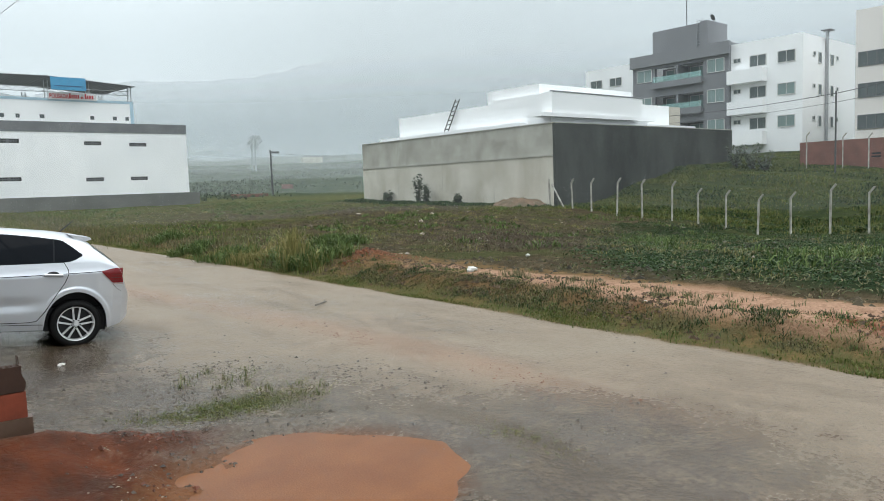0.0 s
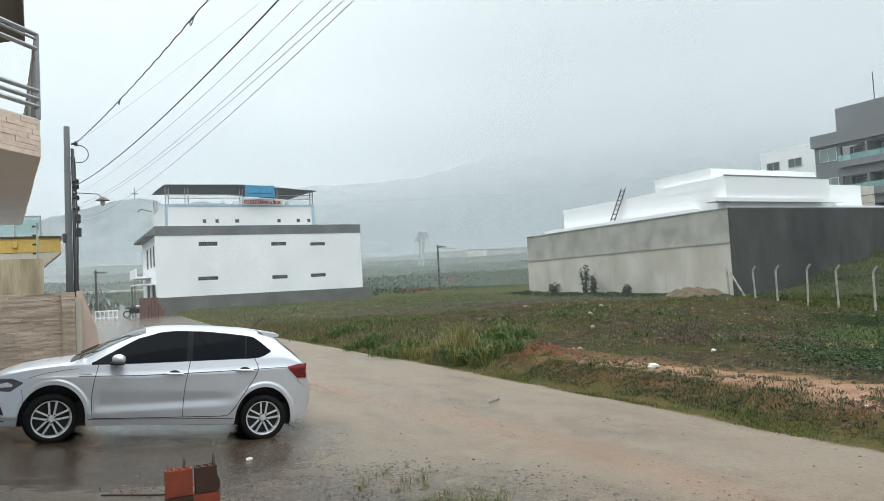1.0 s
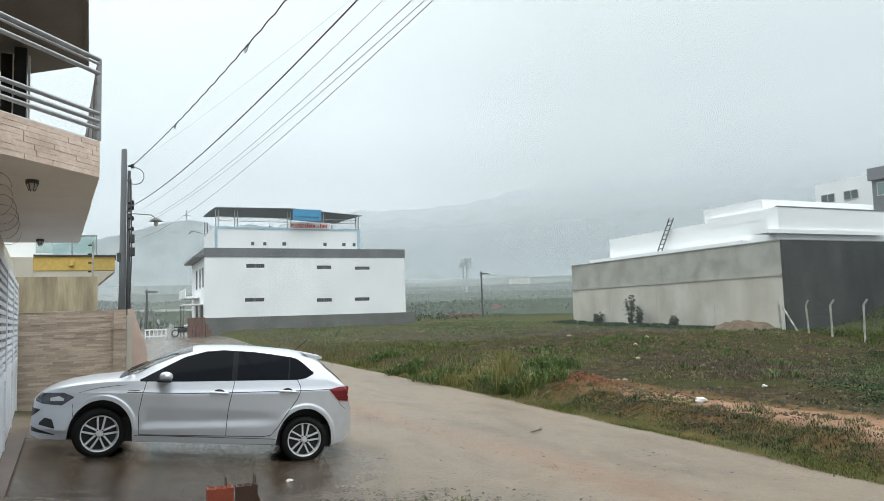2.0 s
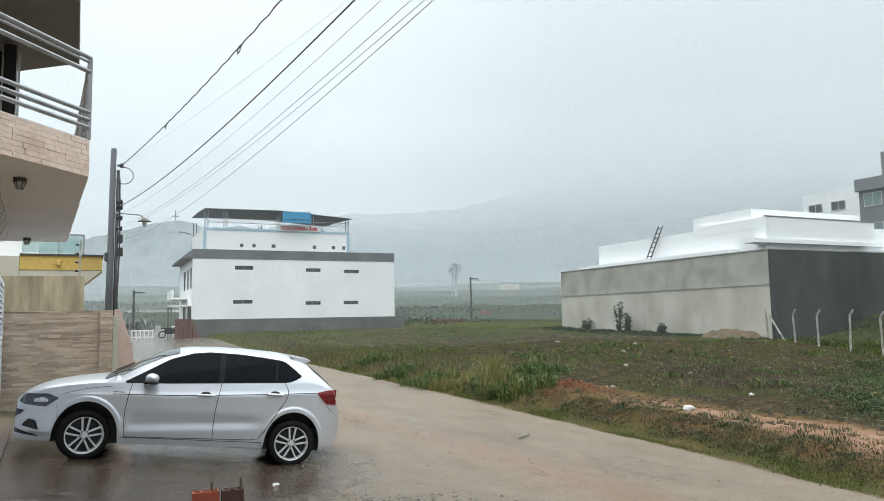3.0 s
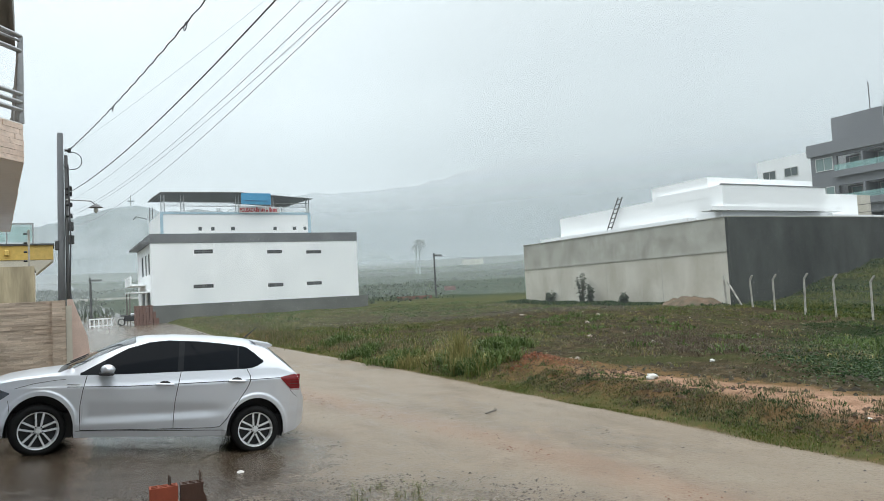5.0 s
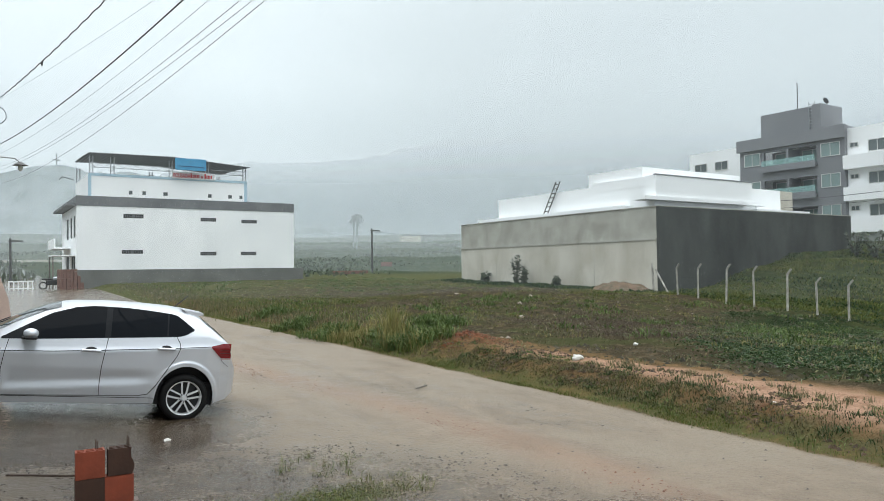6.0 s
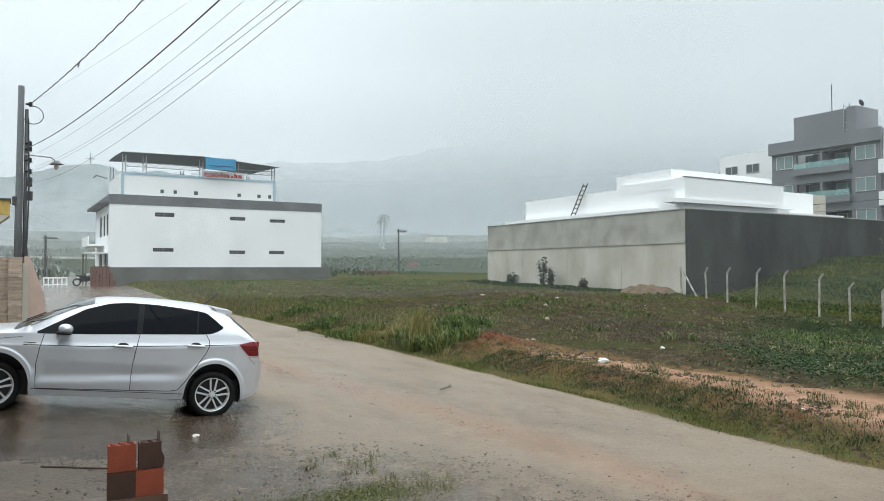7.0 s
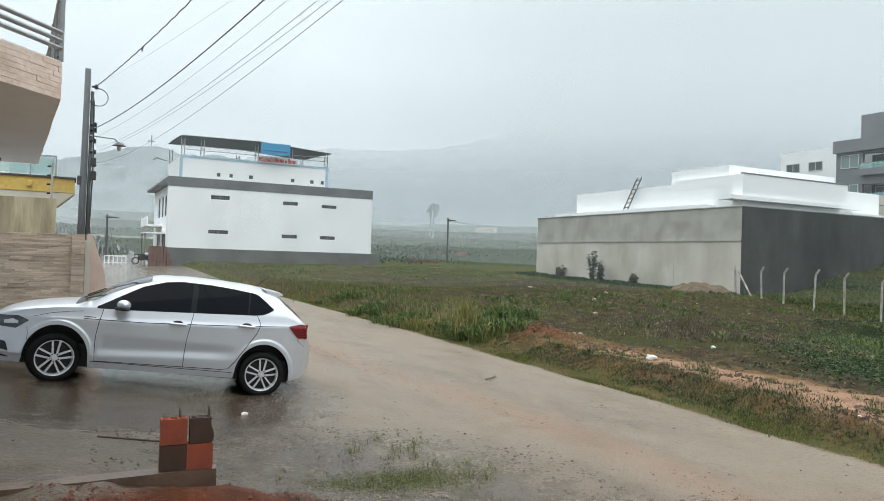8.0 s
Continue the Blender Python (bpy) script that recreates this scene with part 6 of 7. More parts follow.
# ---- plants ----
def blades(name, xy, height, width, material, label, lean=0.35, seed=1, category="grass", clump=1, spread=0.0, leafy=False, base=0.0):
    """Many single blades, each with its own lean, rooted on the ground."""
    g = np.random.default_rng(seed)
    xy = np.repeat(xy, clump, axis=0)
    n = len(xy)
    if spread:
        xy = xy + g.normal(0, spread, (n, 2))
    h = np.repeat(np.broadcast_to(height, (n // clump,)), clump) * g.uniform(0.45, 1.1, n)
    z = ground_z(xy[:, 0], xy[:, 1]) - 0.02 + base
    a, l = g.uniform(0, 2 * np.pi, n), np.abs(g.normal(0, lean, n))
    d = np.stack([np.cos(a), np.sin(a)], -1)
    t = g.uniform(0, 2 * np.pi, n)
    wv = np.stack([np.cos(t), np.sin(t)], -1) * (np.asarray(width) * g.uniform(0.6, 1.3, n))[:, None]
    p0 = np.column_stack([xy - wv * (0.35 if leafy else 1), z])
    p1 = np.column_stack([xy + wv * (0.35 if leafy else 1), z])
    mid = xy + d * (h * l * 0.35)[:, None]
    k = 1.6 if leafy else 0.75
    p2 = np.column_stack([mid + wv * k, z + h * 0.6])
    p3 = np.column_stack([mid - wv * k, z + h * 0.6])
    tip = np.column_stack([xy + d * (h * l)[:, None], z + h * (1 - 0.25 * np.minimum(l, 1.5))])
    vs = np.stack([p0, p1, p2, p3, tip], 1).reshape(-1, 3)
    i = np.arange(n)[:, None] * 5
    quads, tris = (i + np.array([0, 1, 2, 3])).tolist(), (i + np.array([3, 2, 4])).tolist()
    ob = link_mesh(name, vs.tolist(), quads + tris, material)
    return tagged(ob, label, category, kind="stuff")


G = np.random.default_rng(21)


def scatter(n, x0, x1, y0, y1, density=None):
    p = np.column_stack([G.uniform(x0, x1, n), G.uniform(y0, y1, n)])
    if density is not None:
        p = p[G.random(n) < density(p[:, 0], p[:, 1])]
    return p


patchy = lambda s, o, lo, hi: (lambda x, y: smooth01(lo, hi, vnoise(x * s + o, y * s + o, 3)))
# short verge grass along the road edge
verge = scatter(60000, 0, 1.25, 0.5, 34)
keep = G.random(len(verge)) < 0.10 + 0.9 * smooth01(0.43, 0.6, vnoise(verge[:, 0] * 1.4, verge[:, 1] * 0.8, 3))
verge = verge[keep]
verge[:, 0] = road_right(verge[:, 1]) + 0.08 + verge[:, 0] * (0.15 + 0.42 * vnoise(verge[:, 1] * 0.5, verge[:, 1] * 0, 2))
blades("verge_grass", verge, 0.065, 0.005, M_GRASS, "short wet green grass along the road edge", 0.5, 2)
# weeds on the spoil ridge
ridge = scatter(1500, 0.55, 1.5, 0.5, 14.5, patchy(1.1, 4, 0.45, 0.62))
ridge[:, 0] += road_right(ridge[:, 1])
blades("ridge_weeds", ridge, 0.06, 0.0045, M_GRASS, "dark green weeds on a ridge of spoil", 1.0, 3, "weeds", clump=14, spread=0.045)
tuft = scatter(300, 0.6, 1.9, 1.0, 15, patchy(0.8, 33, 0.42, 0.6))
tuft[:, 0] += road_right(tuft[:, 1])
blades("bank_tufts", tuft, 0.11, 0.005, M_SCRUB, "dry brownish grass tufts standing on the bank", 0.7, 31, clump=24, spread=0.05)
shade = scatter(300, 0.45, 1.5, 0.5, 16, patchy(0.9, 51, 0.42, 0.6))
shade[:, 0] += road_right(shade[:, 1])
blades("bank_weeds", shade, 0.10, 0.006, M_WEED, "low dark green weeds in rounded tufts on the bank", 1.1, 35, "weeds", clump=26, spread=0.06)
bright_tuft = scatter(260, 0.1, 1.6, 0.5, 16, patchy(0.8, 63, 0.45, 0.6))
bright_tuft[:, 0] += road_right(bright_tuft[:, 1])
blades("bank_grass", bright_tuft, 0.09, 0.005, M_WEED_LIGHT, "fresh green grass tufts along the bank", 0.9, 36, clump=24, spread=0.06)
pale_tuft = scatter(1700, 10, 33, 5, 50, patchy(0.5, 71, 0.46, 0.6))
blades("lot_tufts", pale_tuft, 0.15, 0.009, M_GRASS_DRY, "pale dry grass tufts over the lot", 0.9, 37, clump=11, spread=0.10)
# stubble over the turned soil
stub = scatter(90000, 9.6, 30, 3, 40, lambda x, y: (0.35 + 0.65 * smooth01(0.4, 0.6, vnoise(x * 0.6, y * 0.6 + 20, 4))) * (1 - track_at(x, y)) * (0.3 + 0.7 * smooth01(35, 12, y)))
blades("soil_stubble", stub, 0.055, 0.007, M_STUBBLE, "low dark stubble and trash over the turned soil", 1.0, 19, "stubble")
bankg = scatter(13000, 0.4, 1.2, 0.5, 24, patchy(0.9, 12, 0.42, 0.6))
bankg[:, 0] += road_right(bankg[:, 1])
blades("bank_scrub", bankg, 0.065, 0.005, M_STUBBLE, "dry short scrub over the brown bank", 1.0, 20, "scrub", clump=4, spread=0.04)
# tall tussocks
tus = np.column_stack([G.normal(8.6, 0.3, 1500), G.normal(18.0, 1.25, 1500)])
tus = tus[(tus[:, 0] > 8.2) & (G.random(len(tus)) < smooth01(0.36, 0.58, vnoise(tus[:, 0] * 1.1 + 4, tus[:, 1] * 0.8, 3)))]
th = 0.25 + 0.85 * smooth01(0.35, 0.7, vnoise(tus[:, 0] * 0.9, tus[:, 1] * 0.55, 3))
tus, th = tus[::3], th[::3]
blades("tussock_grass", tus, th * 0.95, 0.0085, M_GRASS_DRY, "tall yellowing tussock grass by the road", 0.5, 4, clump=14, spread=0.055)
tus2 = np.column_stack([G.normal(8.8, 0.35, 520), G.uniform(14.2, 20.0, 520)])
tus2 = tus2[(tus2[:, 0] > 8.2) & (G.random(len(tus2)) < smooth01(0.42, 0.62, vnoise(tus2[:, 0] * 0.9 + 14, tus2[:, 1] * 0.7, 3)))]
tus2 = tus2[::2]
blades("green_tussock", tus2, 0.30, 0.008, M_GRASS, "tall green grass clumps by the road", 0.5, 5, clump=12, spread=0.07)
leafy = np.vstack([np.column_stack([G.normal(x, 0.28, n), G.normal(y, 0.45, n)]) for x, y, n in ((8.8, 16.0, 40), (8.9, 15.1, 40), (9.3, 16.9, 30), (11.6, 18.4, 46), (8.7, 19.4, 30), (9.0, 22.5, 24), (9.6, 27, 24))])
blades("roadside_weeds", leafy, 0.34, 0.010, M_WEED_LIGHT, "leafy green weeds among the tussocks", 1.0, 32, "weeds", clump=36, spread=0.10, leafy=True)
tus3 = np.column_stack([G.uniform(8.9, 10.6, 1500), G.uniform(20, 60, 1500)])
tus3[:, 0] += 0.2 * smooth01(25, 60, tus3[:, 1]) * G.random(len(tus3)) * 10
blades("roadside_scrub", tus3, 0.22, 0.009, M_SCRUB, "rough brownish scrub along the road", 0.5, 6, "scrub", clump=9, spread=0.16)
blades("roadside_green", np.column_stack([G.uniform(8.7, 13.5, 800), G.uniform(22, 64, 800)]), 0.25, 0.009, M_GRASS, "green grass clumps along the far road", 0.5, 16, clump=8, spread=0.2)
# low cover over the lot
lotp = scatter(22000, 9.6, 33, 3, 60, lambda x, y: (0.12 + 0.88 * smooth01(0.46, 0.62, vnoise(x * 0.35 + 11, y * 0.35, 4))) * (1 - track_at(x, y)))
blades("lot_scrub", lotp, 0.095, 0.014, M_SCRUB, "sparse low scrub over the dark lot", 1.3, 7, "scrub", clump=6, spread=0.14)
lotg = scatter(9000, 12, 33.5, 20, 64, lambda x, y: smooth01(0.45, 0.6, vnoise(x * 0.25 + 3, y * 0.25, 3)) * smooth01(16, 30, y))
blades("lot_grass", lotg, 0.14, 0.014, M_GRASS, "green grass patches over the lot", 1.1, 8, clump=7, spread=0.2)
wallfoot = scatter(700, 32.4, 33.9, 29.5, 50, lambda x, y: np.abs(y - 31.7) > 1.7)
blades("wall_foot_weeds", wallfoot, 0.26, 0.03, M_WEED, "weeds along the foot of the concrete wall", 0.5, 9, "weeds", clump=7, spread=0.2, leafy=True)
# creeping green weeds in the hollow, and the grassy slope behind the fence
hollow = scatter(38000, 10, 33, 3, 20.5, lambda x, y: (0.25 + 0.75 * smooth01(0.4, 0.6, vnoise(x * 0.5 + 7, y * 0.5 + 2, 4))) * smooth01(9.8, 12.5, x) * (1 - track_at(x, y)) * (1 - smooth01(0.66, 0.86, y / x)))
blades("creeping_weeds", hollow, 0.07, 0.012, M_WEED, "dark green creeping weeds in the hollow", 1.7, 10, "weeds", clump=8, spread=0.22, leafy=True)
bright = scatter(420, 12.5, 30, 5, 19, patchy(0.5, 9, 0.56, 0.66))
blades("bright_weeds", bright, 0.28, 0.009, M_WEED_LIGHT, "bright green leafy weeds standing in the hollow", 1.2, 11, "weeds", clump=26, spread=0.2, leafy=True)
slopew = scatter(5000, 32.3, 60, -2, 29, lambda x, y: smooth01(0.42, 0.58, vnoise(x * 0.5 + 8, y * 0.22, 3)))
blades("slope_weeds", slopew, 0.22, 0.022, M_WEED, "dark weeds in bands across the slope", 1.4, 22, "weeds", clump=8, spread=0.3, leafy=True)
deadp = np.vstack([np.column_stack([G.normal(x, sx, n), G.normal(y, sy, n)]) for x, y, sx, sy, n in ((17.5, 17.2, 1.6, 1.2, 700), (14.5, 13.0, 0.9, 0.9, 260), (21, 19, 2, 1.5, 420), (18, 27, 3, 3, 500), (24, 38, 4, 5, 700))])
blades("dead_weeds", deadp, 0.13, 0.007, M_DEAD, "dead brown weeds in heaps over the lot", 1.0, 33, "weeds", clump=12, spread=0.12)
lotb = scatter(900, 10.5, 33, 14, 62, lambda x, y: smooth01(0.5, 0.62, vnoise(x * 0.3 + 19, y * 0.3, 3)) * smooth01(14, 26, y))
blades("lot_bushes", lotb, 0.22, 0.018, M_WEED_LIGHT, "low leafy green plants dotted over the lot", 0.9, 34, "weeds", clump=20, spread=0.18, leafy=True)
slope = scatter(26000, 32.3, 62, -2, 29, lambda x, y: 0.35 + 0.65 * smooth01(0.4, 0.6, vnoise(x * 0.3, y * 0.3, 3)))
blades("slope_grass", slope, 0.20, 0.016, M_GRASS, "green grass on the slope below the apartments", 1.0, 12, clump=7, spread=0.25)
# muted, narrow range of greens: haze painted into the bush colour
M_FAR_BUSH = blade_mat("haze_painted_bush", (0.06, 0.08, 0.05), (0.075, 0.095, 0.058), (0.09, 0.105, 0.065))
# bushes and rough grass over the far field
ff = scatter(2600, 8, 130, 72, 210, lambda x, y: smooth01(0.45, 0.62, vnoise(x * 0.06 + 5, y * 0.06, 3)))
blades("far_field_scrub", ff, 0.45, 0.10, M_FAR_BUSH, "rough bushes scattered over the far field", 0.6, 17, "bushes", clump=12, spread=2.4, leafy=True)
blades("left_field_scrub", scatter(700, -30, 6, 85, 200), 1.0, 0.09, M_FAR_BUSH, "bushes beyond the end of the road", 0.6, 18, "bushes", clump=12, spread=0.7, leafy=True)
# patch of grass on the drive's edge
near = np.vstack([np.column_stack([G.normal(2.65, 0.42, 2400), G.normal(6.05, 0.19, 2400)]), np.column_stack([G.normal(3.15, 0.22, 160), G.normal(6.0, 0.25, 160)]), np.column_stack([G.normal(3.2, 0.3, 90), G.normal(7.2, 0.35, 90)]), np.column_stack([G.normal(3.75, 0.18, 120), G.normal(3.55, 0.22, 120)])])
blades("drive_grass", near, 0.036, 0.0045, M_GRASS, "thin wet grass patch at the edge of the drive", 0.9, 13, clump=5, spread=0.03)
sprig = np.array([(3.12, 6.35), (3.3, 6.0), (3.42, 5.85), (3.35, 7.25), (3.0, 7.4), (2.85, 6.75), (2.6, 7.1), (3.2, 7.0), (3.0, 7.05), (2.75, 7.35), (3.45, 6.3), (3.6, 6.1), (3.1, 6.7)])
blades("drive_sprigs", sprig, 0.12, 0.0032, M_GRASS, "a few taller grass sprigs on the wet drive", 1.2, 14, clump=26, spread=0.05)
# left of the road, by the wing wall
blades("left_verge_grass", scatter(1500, 0.3, 1.0, 16.6, 40), 0.2, 0.01, M_GRASS, "grass along the far side of the road", 0.5, 15, clump=6, spread=0.1)


# shrub against the concrete wall
def shrub(x, y, h, seed, label, stems=7, slim=1.0, per_stem=95):
    g = random.Random(seed)
    t = thing("shrub", (x, y, float(ground_z(x, y)) - 0.1), 0, label, "shrub", "shrubs along the concrete wall")
    bm = bmesh.new()
    leaves = []
    for k in range(stems):
        a = g.uniform(0, 6.28)
        ln = h * g.uniform(0.55, 1.0)
        tip = Vector((0.22 * slim * h * math.cos(a) * g.uniform(0.3, 1.2), 0.3 * slim * h * math.sin(a) * g.uniform(0.4, 1.3), ln))
        rod(bm, (0, 0, 0), tip, 0.03, 0.012, 5)
        for i in range(per_stem):
            u = g.uniform(0.18, 1.03)
            leaves.append((tip * u + Vector([g.gauss(0, 0.085) for _ in range(3)]), g))
    part("stems", bm, M_BARK, t)
    vs, fs = [], []
    for p, _ in leaves:
        d1 = Vector([g.gauss(0, 1) for _ in range(3)]).normalized()
        d2 = d1.orthogonal().normalized()
        L, wd = g.uniform(0.10, 0.19), g.uniform(0.04, 0.07)
        k = len(vs)
        vs += [p - d1 * L, p + d2 * wd, p + d1 * L, p - d2 * wd]
        fs.append((k, k + 1, k + 2, k + 3))
    tagged(link_mesh("foliage", [tuple(v) for v in vs], fs, M_LEAF_DARK, t), kind="stuff")


shrub(33.2, 40.55, 1.6, 1, "dark narrow-leaved shrub standing by the concrete wall", 3, 0.9)
shrub(33.2, 41.3, 2.3, 2, "tall dark shrub standing by the concrete wall", 3, 0.55)
shrub(33.5, 45.5, 1.0, 3, "small grey-green shrub by the concrete wall")
shrub(33.5, 37.3, 1.0, 4, "thin low shrub by the concrete wall")
shrub(48.5, 25.2, 1.7, 5, "straggly bush beside the red wall", 8, 1.5, 26)
shrub(48.5, 24.0, 2.0, 6, "straggly low bush beside the red wall", 8, 1.5, 26)


shrub(48.3, 23.0, 1.5, 7, "straggly spreading bush beside the red wall", 8, 1.5, 26)


# palm in the far field
def palm(x, y, h, seed):
    g = random.Random(seed)
    t = thing("palm_tree", (x, y, float(ground_z(x, y)) - 0.3), 0, "far palm tree with rain haze painted into its colour", "palm tree")
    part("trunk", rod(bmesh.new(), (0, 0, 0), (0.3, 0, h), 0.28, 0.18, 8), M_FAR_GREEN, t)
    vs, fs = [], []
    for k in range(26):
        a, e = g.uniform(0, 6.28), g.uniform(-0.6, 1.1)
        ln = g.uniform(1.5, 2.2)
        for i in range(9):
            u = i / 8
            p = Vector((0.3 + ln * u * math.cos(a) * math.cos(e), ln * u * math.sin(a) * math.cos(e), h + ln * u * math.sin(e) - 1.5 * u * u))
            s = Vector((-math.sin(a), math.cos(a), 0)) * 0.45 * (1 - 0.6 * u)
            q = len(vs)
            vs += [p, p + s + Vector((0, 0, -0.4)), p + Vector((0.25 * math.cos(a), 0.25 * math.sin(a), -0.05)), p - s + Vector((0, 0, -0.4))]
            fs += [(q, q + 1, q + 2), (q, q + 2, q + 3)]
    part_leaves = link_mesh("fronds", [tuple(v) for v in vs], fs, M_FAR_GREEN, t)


palm(86.0, 173.0, 9.0, 3)
palm(88.5, 180.0, 8.2, 4)

# far pole with a crossarm, thinner poles beyond
for x, y, z, arm in ((41.8, 80.0, 7.0, True), (33.6, 92.0, 6.0, False), (74, 104.0, 6.5, False), (-3.5, 120, 9, False), (3.6, 84, 5.5, True)):
    g0 = float(ground_z(x, y))
    t = thing("distant_pole", (x, y, g0), 0, "thin distant utility pole in the rain" + (" with a crossarm" if arm else ""), "utility pole", "distant poles")
    part("shaft", rod(bmesh.new(), (0, 0, -0.3), (0, 0, z - g0), 0.13, 0.1, 8), M_DARK_METAL, t)
    if arm:
        part("crossarm", boxes((-0.2, 1.1, -0.06, 0.06, z - g0 - 0.35, z - g0 - 0.2)), M_DARK_METAL, t)
cable("far_wire", [(41.8 + 45 * u, 80.0 + 25 * u, 6.6 + 1.5 * u - 2.2 * u * (1 - u)) for u in [i / 20 for i in range(21)]], 0.02, label="thin distant cable over the field")

near_pole = thing("slim_pole", (48.6, 18.7, float(ground_z(48.6, 18.7))), 0, "slim dark utility pole before the red wall", "utility pole")
part("shaft", rod(bmesh.new(), (0, 0, -0.2), (0, 0, 6.9 - float(ground_z(48.6, 18.7))), 0.06, 0.05, 8), M_DARK_METAL, near_pole)
for dz, r in ((0.0, 0.02), (-0.55, 0.012)):
    a, b, c = Vector((43.0, 11.5, 6.9 + dz)), Vector((48.6, 18.7, 6.75 + dz)), Vector((51.5, 34.5, 6.8 + dz))
    cable("service_cable", [a.lerp(b, i / 10) - Vector((0, 0, 0.25 * (i / 10) * (1 - i / 10))) for i in range(11)] + [b.lerp(c, i / 12) - Vector((0, 0, 0.8 * (i / 12) * (1 - i / 12))) for i in range(1, 13)], r, label="black service cable passing the apartments")

# low unplastered walls and white walls in the far field
for x, y, w, h, m_, lab in ((36.5, 80.0, 4.2, 0.6, M_RED_WALL, "low unplastered red wall in the far field"), (49.5, 92.0, 1.6, 0.8, M_RED_WALL, "short red wall stub in the far field"), (-6, 130, 24, 0.7, M_CONCRETE, "long pale wall beyond the road"), (150, 260, 8, 2.5, M_CONCRETE, "small white house far off in the field")):
    t = thing("far_wall", (x, y, float(ground_z(x, y)) - 0.2), -20 if x > 0 else 0, lab, "wall")
    part("blockwork", boxes((0, w, 0, 0.2 if h < 2 else 5, 0, h)), m_, t)

# white railing and a motorcycle by the guesthouse
rl = thing("white_railing", (2.6, 64.0, float(ground_z(2.6, 64))), 0, "low white railing at the road's end", "railing")
part("top_rail", boxes((0, 1.7, -0.04, 0.04, 0.62, 0.72)), M_WHITE, rl)
part("bottom_rail", boxes((0, 1.7, -0.04, 0.04, 0.1, 0.18)), M_WHITE, rl)
for k in range(6):
    part("baluster", boxes((0.02 + k * 0.31, 0.1 + k * 0.31, -0.03, 0.03, 0.0, 0.62)), M_WHITE, rl)
mc = thing("motorcycle", (5.6, 64.5, float(ground_z(5.6, 64.5))), 8, "dark motorcycle parked by the guesthouse", "motorcycle")
for x in (-0.65, 0.65):
    bm = lathe([(0.22, -0.04), (0.3, -0.05), (0.3, 0.05), (0.22, 0.04)], 20)
    bmesh.ops.translate(bm, verts=bm.verts[:], vec=(x, 0, 0.3))
    part("wheel", bm, M_TYRE, mc)
part("body", boxes((-0.45, 0.35, -0.14, 0.14, 0.35, 0.75), bevel=0.06), M_BLACK, mc)
part("seat", boxes((-0.75, 0.05, -0.13, 0.13, 0.75, 0.87), bevel=0.04), M_BLACK, mc)
part("tank", boxes((0.05, 0.45, -0.15, 0.15, 0.75, 0.98), bevel=0.06), M_CAR, mc)
part("handlebar", rod(rod(bmesh.new(), (0.65, 0, 0.3), (0.42, 0, 1.05), 0.04, n=6), (0.42, -0.35, 1.08), (0.42, 0.35, 1.08), 0.02, n=6), M_BLACK, mc)


# heap of brown earth against the concrete wall
heap_v, heap_f = [], []
for i in range(25):
    for j in range(41):
        x, y = 31.9 + 2.08 * i / 24, 29.3 + 4.6 * j / 40
        d = ((x - 33.9) / 1.6) ** 2 + ((y - 31.7) / 2.4) ** 2
        h = 0.66 * max(0.0, 1 - d) ** 0.7 + 0.4 * max(0.0, 1 - d) ** 0.5 * (float(vnoise(np.array(x * 2.5), np.array(y * 2.5), 4)) - 0.5)
        heap_v.append((x, y, float(ground_z(x, y)) + h - 0.12))
for i in range(24):
    for j in range(40):
        k = i * 41 + j
        heap_f.append((k, k + 41, k + 42, k + 1))
tagged(link_mesh("earth_mound", heap_v, heap_f, M_EARTH, smooth=True), "low heap of brown earth against the concrete wall", "mound")


# ---- litter, stones, pebbles ----
def lump(name, x, y, size, material, label, category, seed, flat=0.6):
    bm = bmesh.new()
    bmesh.ops.create_icosphere(bm, subdivisions=2, radius=1)
    g = random.Random(seed)
    off = g.uniform(0, 50)
    for v in bm.verts:
        v.co *= 0.8 + 0.45 * noise.noise(v.co * 1.3 + Vector((off, 0, 0)))
        v.co.z *= flat
    bmesh.ops.scale(bm, vec=(size, size * g.uniform(0.6, 0.9), size), verts=bm.verts[:])
    ob = part(name, bm, material)
    ob.matrix_basis = pose(x, y, float(ground_z(x, y)) + size * flat * 0.35, 0, 0, g.uniform(0, 180))
    return tagged(ob, label, category)


lump("white_stone", 9.0, 9.74, 0.12, M_PAPER, "pale white lump lying on the dirt track", "stone", 1)
lump("litter", 11.9, 11.0, 0.07, M_PAPER, "small crumpled white scrap on the dark soil", "litter", 2)
lump("litter", 1.95, 9.02, 0.07, M_PAPER, "white scrap floating on the wet drive", "litter", 3, 0.3)
lump("litter", 8.35, 5.6, 0.07, M_PAPER, "small white scrap on the bank", "litter", 4)
for k, (x, y, s) in enumerate(((17, 21, 0.14), (21, 26, 0.18), (25, 30, 0.2), (23, 34, 0.16), (22.5, 14.5, 0.15), (27.5, 13, 0.18))):
    lump("field_stone", x, y, s, M_STONE, "pale rough stone lying in the lot", "stone", 30 + k, 0.5)
twig = thing("stick", (6.3, 10.55, float(ground_z(6.3, 10.55))), 25, "short wet stick lying on the dirt road", "stick")
part("twig", rod(rod(bmesh.new(), (-0.17, 0, 0.02), (0.14, 0, 0.03), 0.014, 0.01, 6), (0.05, 0, 0.03), (0.2, 0.06, 0.05), 0.008, n=5), M_WOOD, twig)


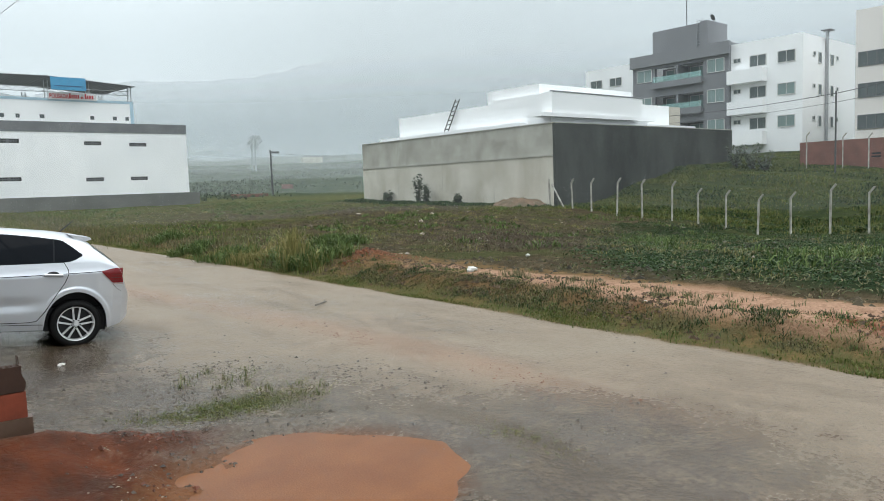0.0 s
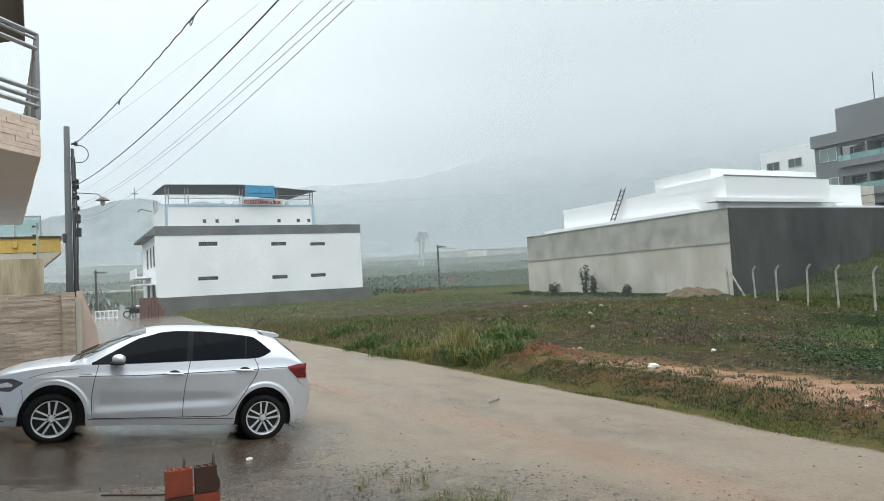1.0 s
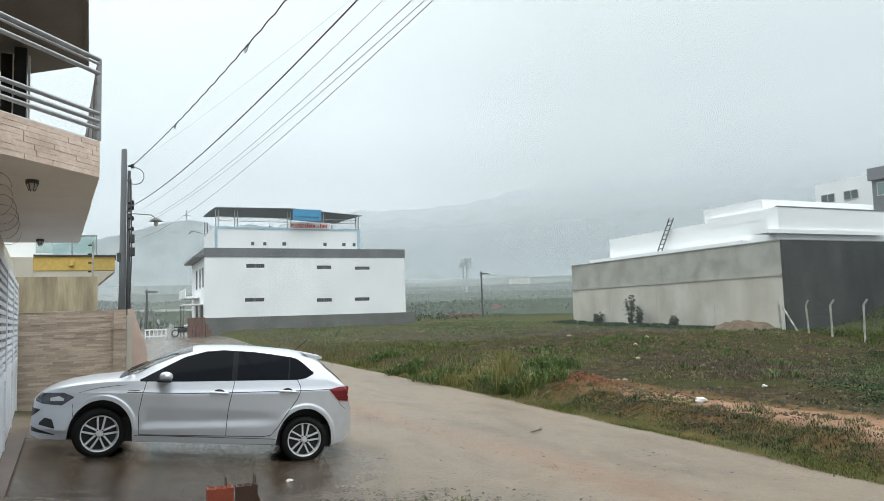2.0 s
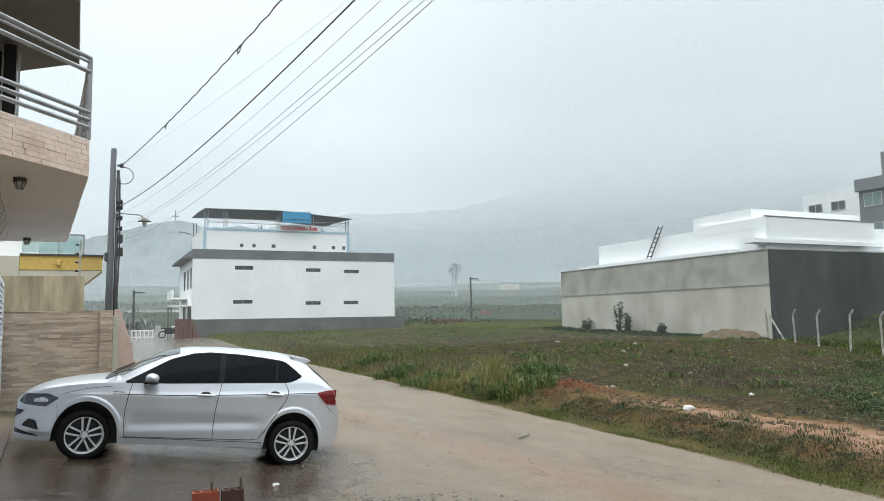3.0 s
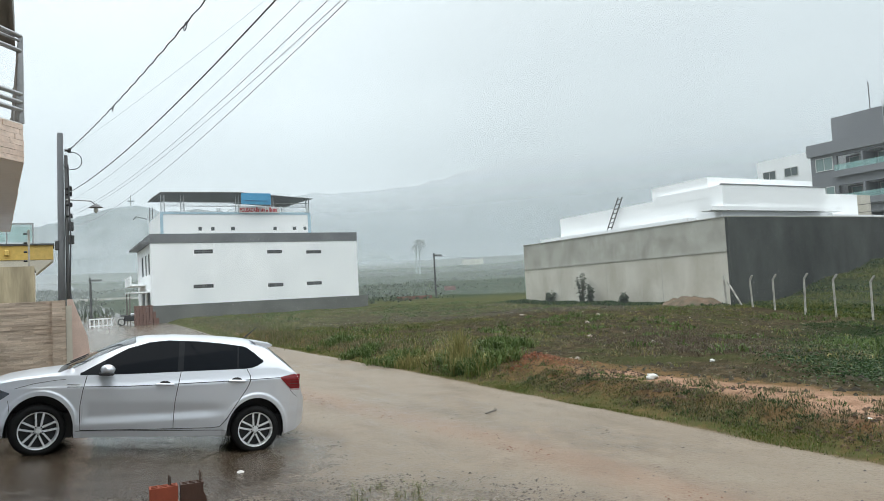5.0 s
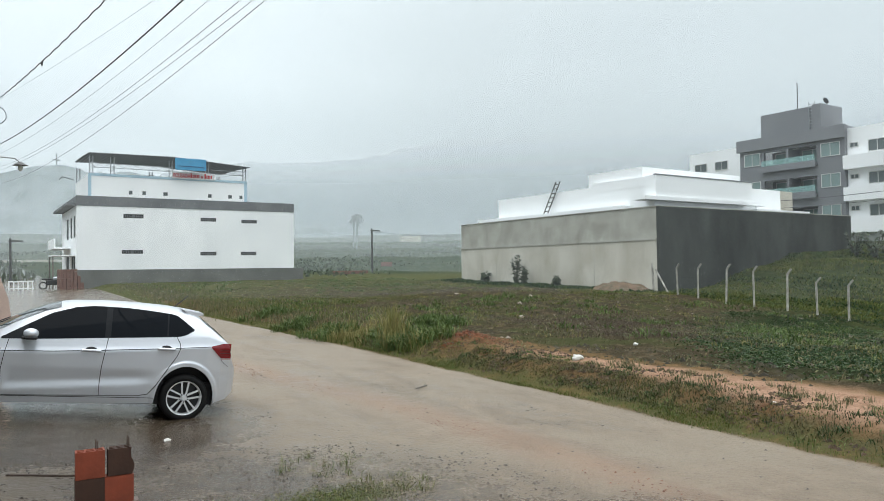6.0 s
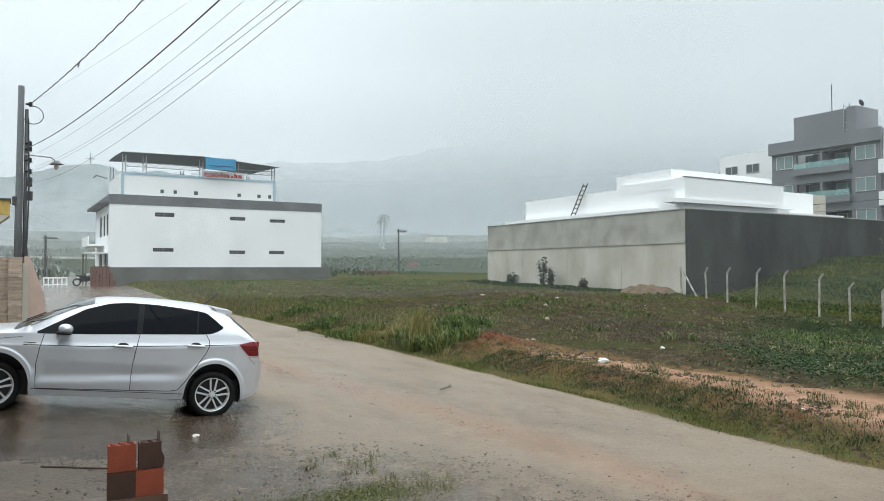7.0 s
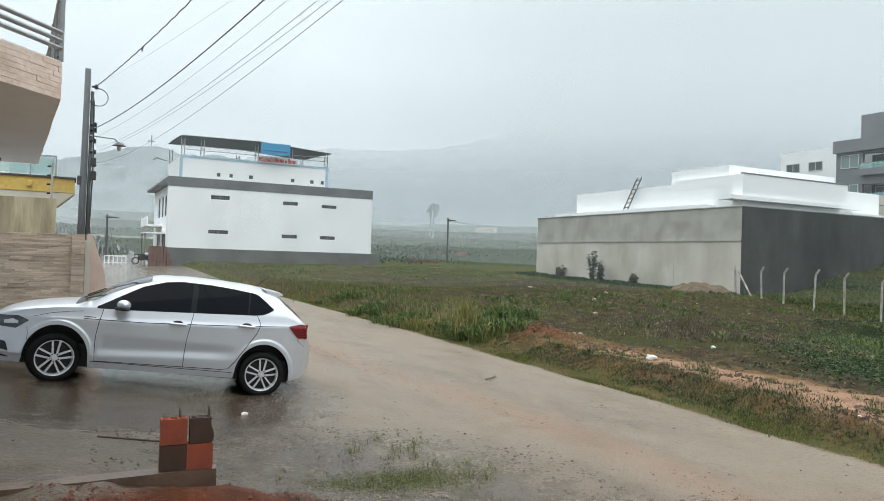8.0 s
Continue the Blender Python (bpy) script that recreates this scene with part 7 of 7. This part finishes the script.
rod_thing = thing("steel_rod", (0, 0, 0), 0, "thin rusty steel rod lying on the wet drive", "steel rod")
rod_pts = [(0.3, 7.30), (0.5, 7.31), (0.75, 7.28), (0.95, 7.27), (1.2, 7.22)]
bm = bmesh.new()
for (xa, ya), (xb, yb) in zip(rod_pts[:-1], rod_pts[1:]):
    rod(bm, (xa, ya, float(ground_z(xa, ya)) + 0.006), (xb, yb, float(ground_z(xb, yb)) + 0.006), 0.009, n=6)
part("bar", bm, M_RUST, rod_thing)


def pebbles(name, pts, lo, hi, material, label, seed):
    g = np.random.default_rng(seed)
    base = np.array([(1, 0, 0), (-0.5, 0.87, 0), (-0.5, -0.87, 0), (0, 0, 0.8)])
    n = len(pts)
    s = g.uniform(lo, hi, n) * g.uniform(0.5, 1, n)
    a = g.uniform(0, 6.28, n)
    c, d = np.cos(a), np.sin(a)
    bs = base[None] * g.uniform(0.6, 1.3, (n, 4, 3))
    vx = bs[..., 0] * c[:, None] - bs[..., 1] * d[:, None]
    vy = bs[..., 0] * d[:, None] + bs[..., 1] * c[:, None]
    z = ground_z(pts[:, 0], pts[:, 1])
    vs = np.stack([pts[:, :1] + vx * s[:, None], pts[:, 1:] + vy * s[:, None], z[:, None] + bs[..., 2] * s[:, None] * 0.8 - 0.002], -1).reshape(-1, 3)
    i = np.arange(n)[:, None] * 4
    fs = np.concatenate([i + np.array(t) for t in ((0, 1, 3), (1, 2, 3), (2, 0, 3))]).tolist()
    return tagged(link_mesh(name, vs.tolist(), fs, material), label, "gravel", kind="stuff")


pebbles("dark_pebbles", np.vstack([scatter(4200, 0.9, 4.6, 3.0, 8.8, patchy(1.2, 2, 0.42, 0.66)), scatter(420, 1.5, 7.5, 2.8, 14)]), 0.006, 0.030, M_PEBBLE, "dark wet pebbles scattered over the drive", 41)
pebbles("drive_grit", scatter(1900, 0.2, 4.2, 5.5, 8.8, lambda x, y: smooth01(0.45, 0.62, vnoise(x * 1.6 + 22, y * 1.6 + 22, 3)) * (1 - np.exp(-(((x - 2.65) / 0.7) ** 2 + ((y - 6.1) / 0.4) ** 2)))), 0.008, 0.03, M_PEBBLE, "dark wet grit in drifts over the drive", 48)
redl = scatter(1500, -0.3, 0.3, 3, 20, patchy(1.0, 6, 0.42, 0.58))
redl[:, 0] += red_line(redl[:, 1])
pebbles("clay_crumbs", redl, 0.007, 0.024, mat("clay_crumb", (0.17, 0.075, 0.045), 0.8, random_value=0.4), "reddish clay crumbs strewn along the road", 42)
pebbles("lot_clods", scatter(26000, 9.2, 33, 2, 40, lambda x, y: smooth01(0.38, 0.6, vnoise(x * 0.4 + 1, y * 0.4 + 1, 3)) * (1 - 0.93 * track_at(x, y))), 0.02, 0.10, mat("dark_clod", (0.036, 0.031, 0.018), 0.9, color2=(0.070, 0.054, 0.031), random_value=0.5), "dark clods of turned soil over the lot", 43)
bank_line = scatter(9500, 0.35, 1.9, 0.5, 22, patchy(0.9, 15, 0.38, 0.6))
bank_line[:, 0] += road_right(bank_line[:, 1])
pebbles("bank_clods", bank_line, 0.015, 0.06, mat("brown_bank_clod", (0.085, 0.050, 0.028), 0.9, color2=(0.045, 0.029, 0.017), random_value=0.5), "brown clods of spoil strewn over the bank", 47)
heap_line = np.column_stack([G.normal(9.75, 0.32, 1500), G.normal(14.3, 0.75, 1500)])
pebbles("heap_clods", heap_line, 0.015, 0.055, mat("rusty_clod", (0.19, 0.075, 0.035), 0.9, color2=(0.10, 0.045, 0.025), random_value=0.4), "rusty clods on a small heap of earth", 49)
pebbles("lot_rubble", scatter(900, 10, 32, 6, 45, patchy(0.3, 81, 0.45, 0.6)), 0.03, 0.10, M_STONE, "pale broken rubble strewn over the lot", 50)
pebbles("track_stones", np.vstack([scatter(1500, 8.0, 11, 1, 13, patchy(0.8, 5, 0.42, 0.6))]), 0.008, 0.024, mat("track_crumb", (0.16, 0.10, 0.065), 0.9, random_value=0.5), "stones and crumbs on the dirt track", 44)
pebbles("clay_lumps", scatter(2600, -0.2, 1.9, 3.1, 5.4, patchy(1.3, 3, 0.4, 0.6)), 0.01, 0.035, mat("wet_red_clay_lump", (0.13, 0.04, 0.02), 0.6, random_value=0.4), "wet lumps of red clay below the kerb", 46)
pebbles("wall_rubble", scatter(1500, -0.3, 2.6, 3.0, 6.2, patchy(1.5, 8, 0.4, 0.6)), 0.005, 0.017, M_STONE, "pale grit on the red clay", 45)
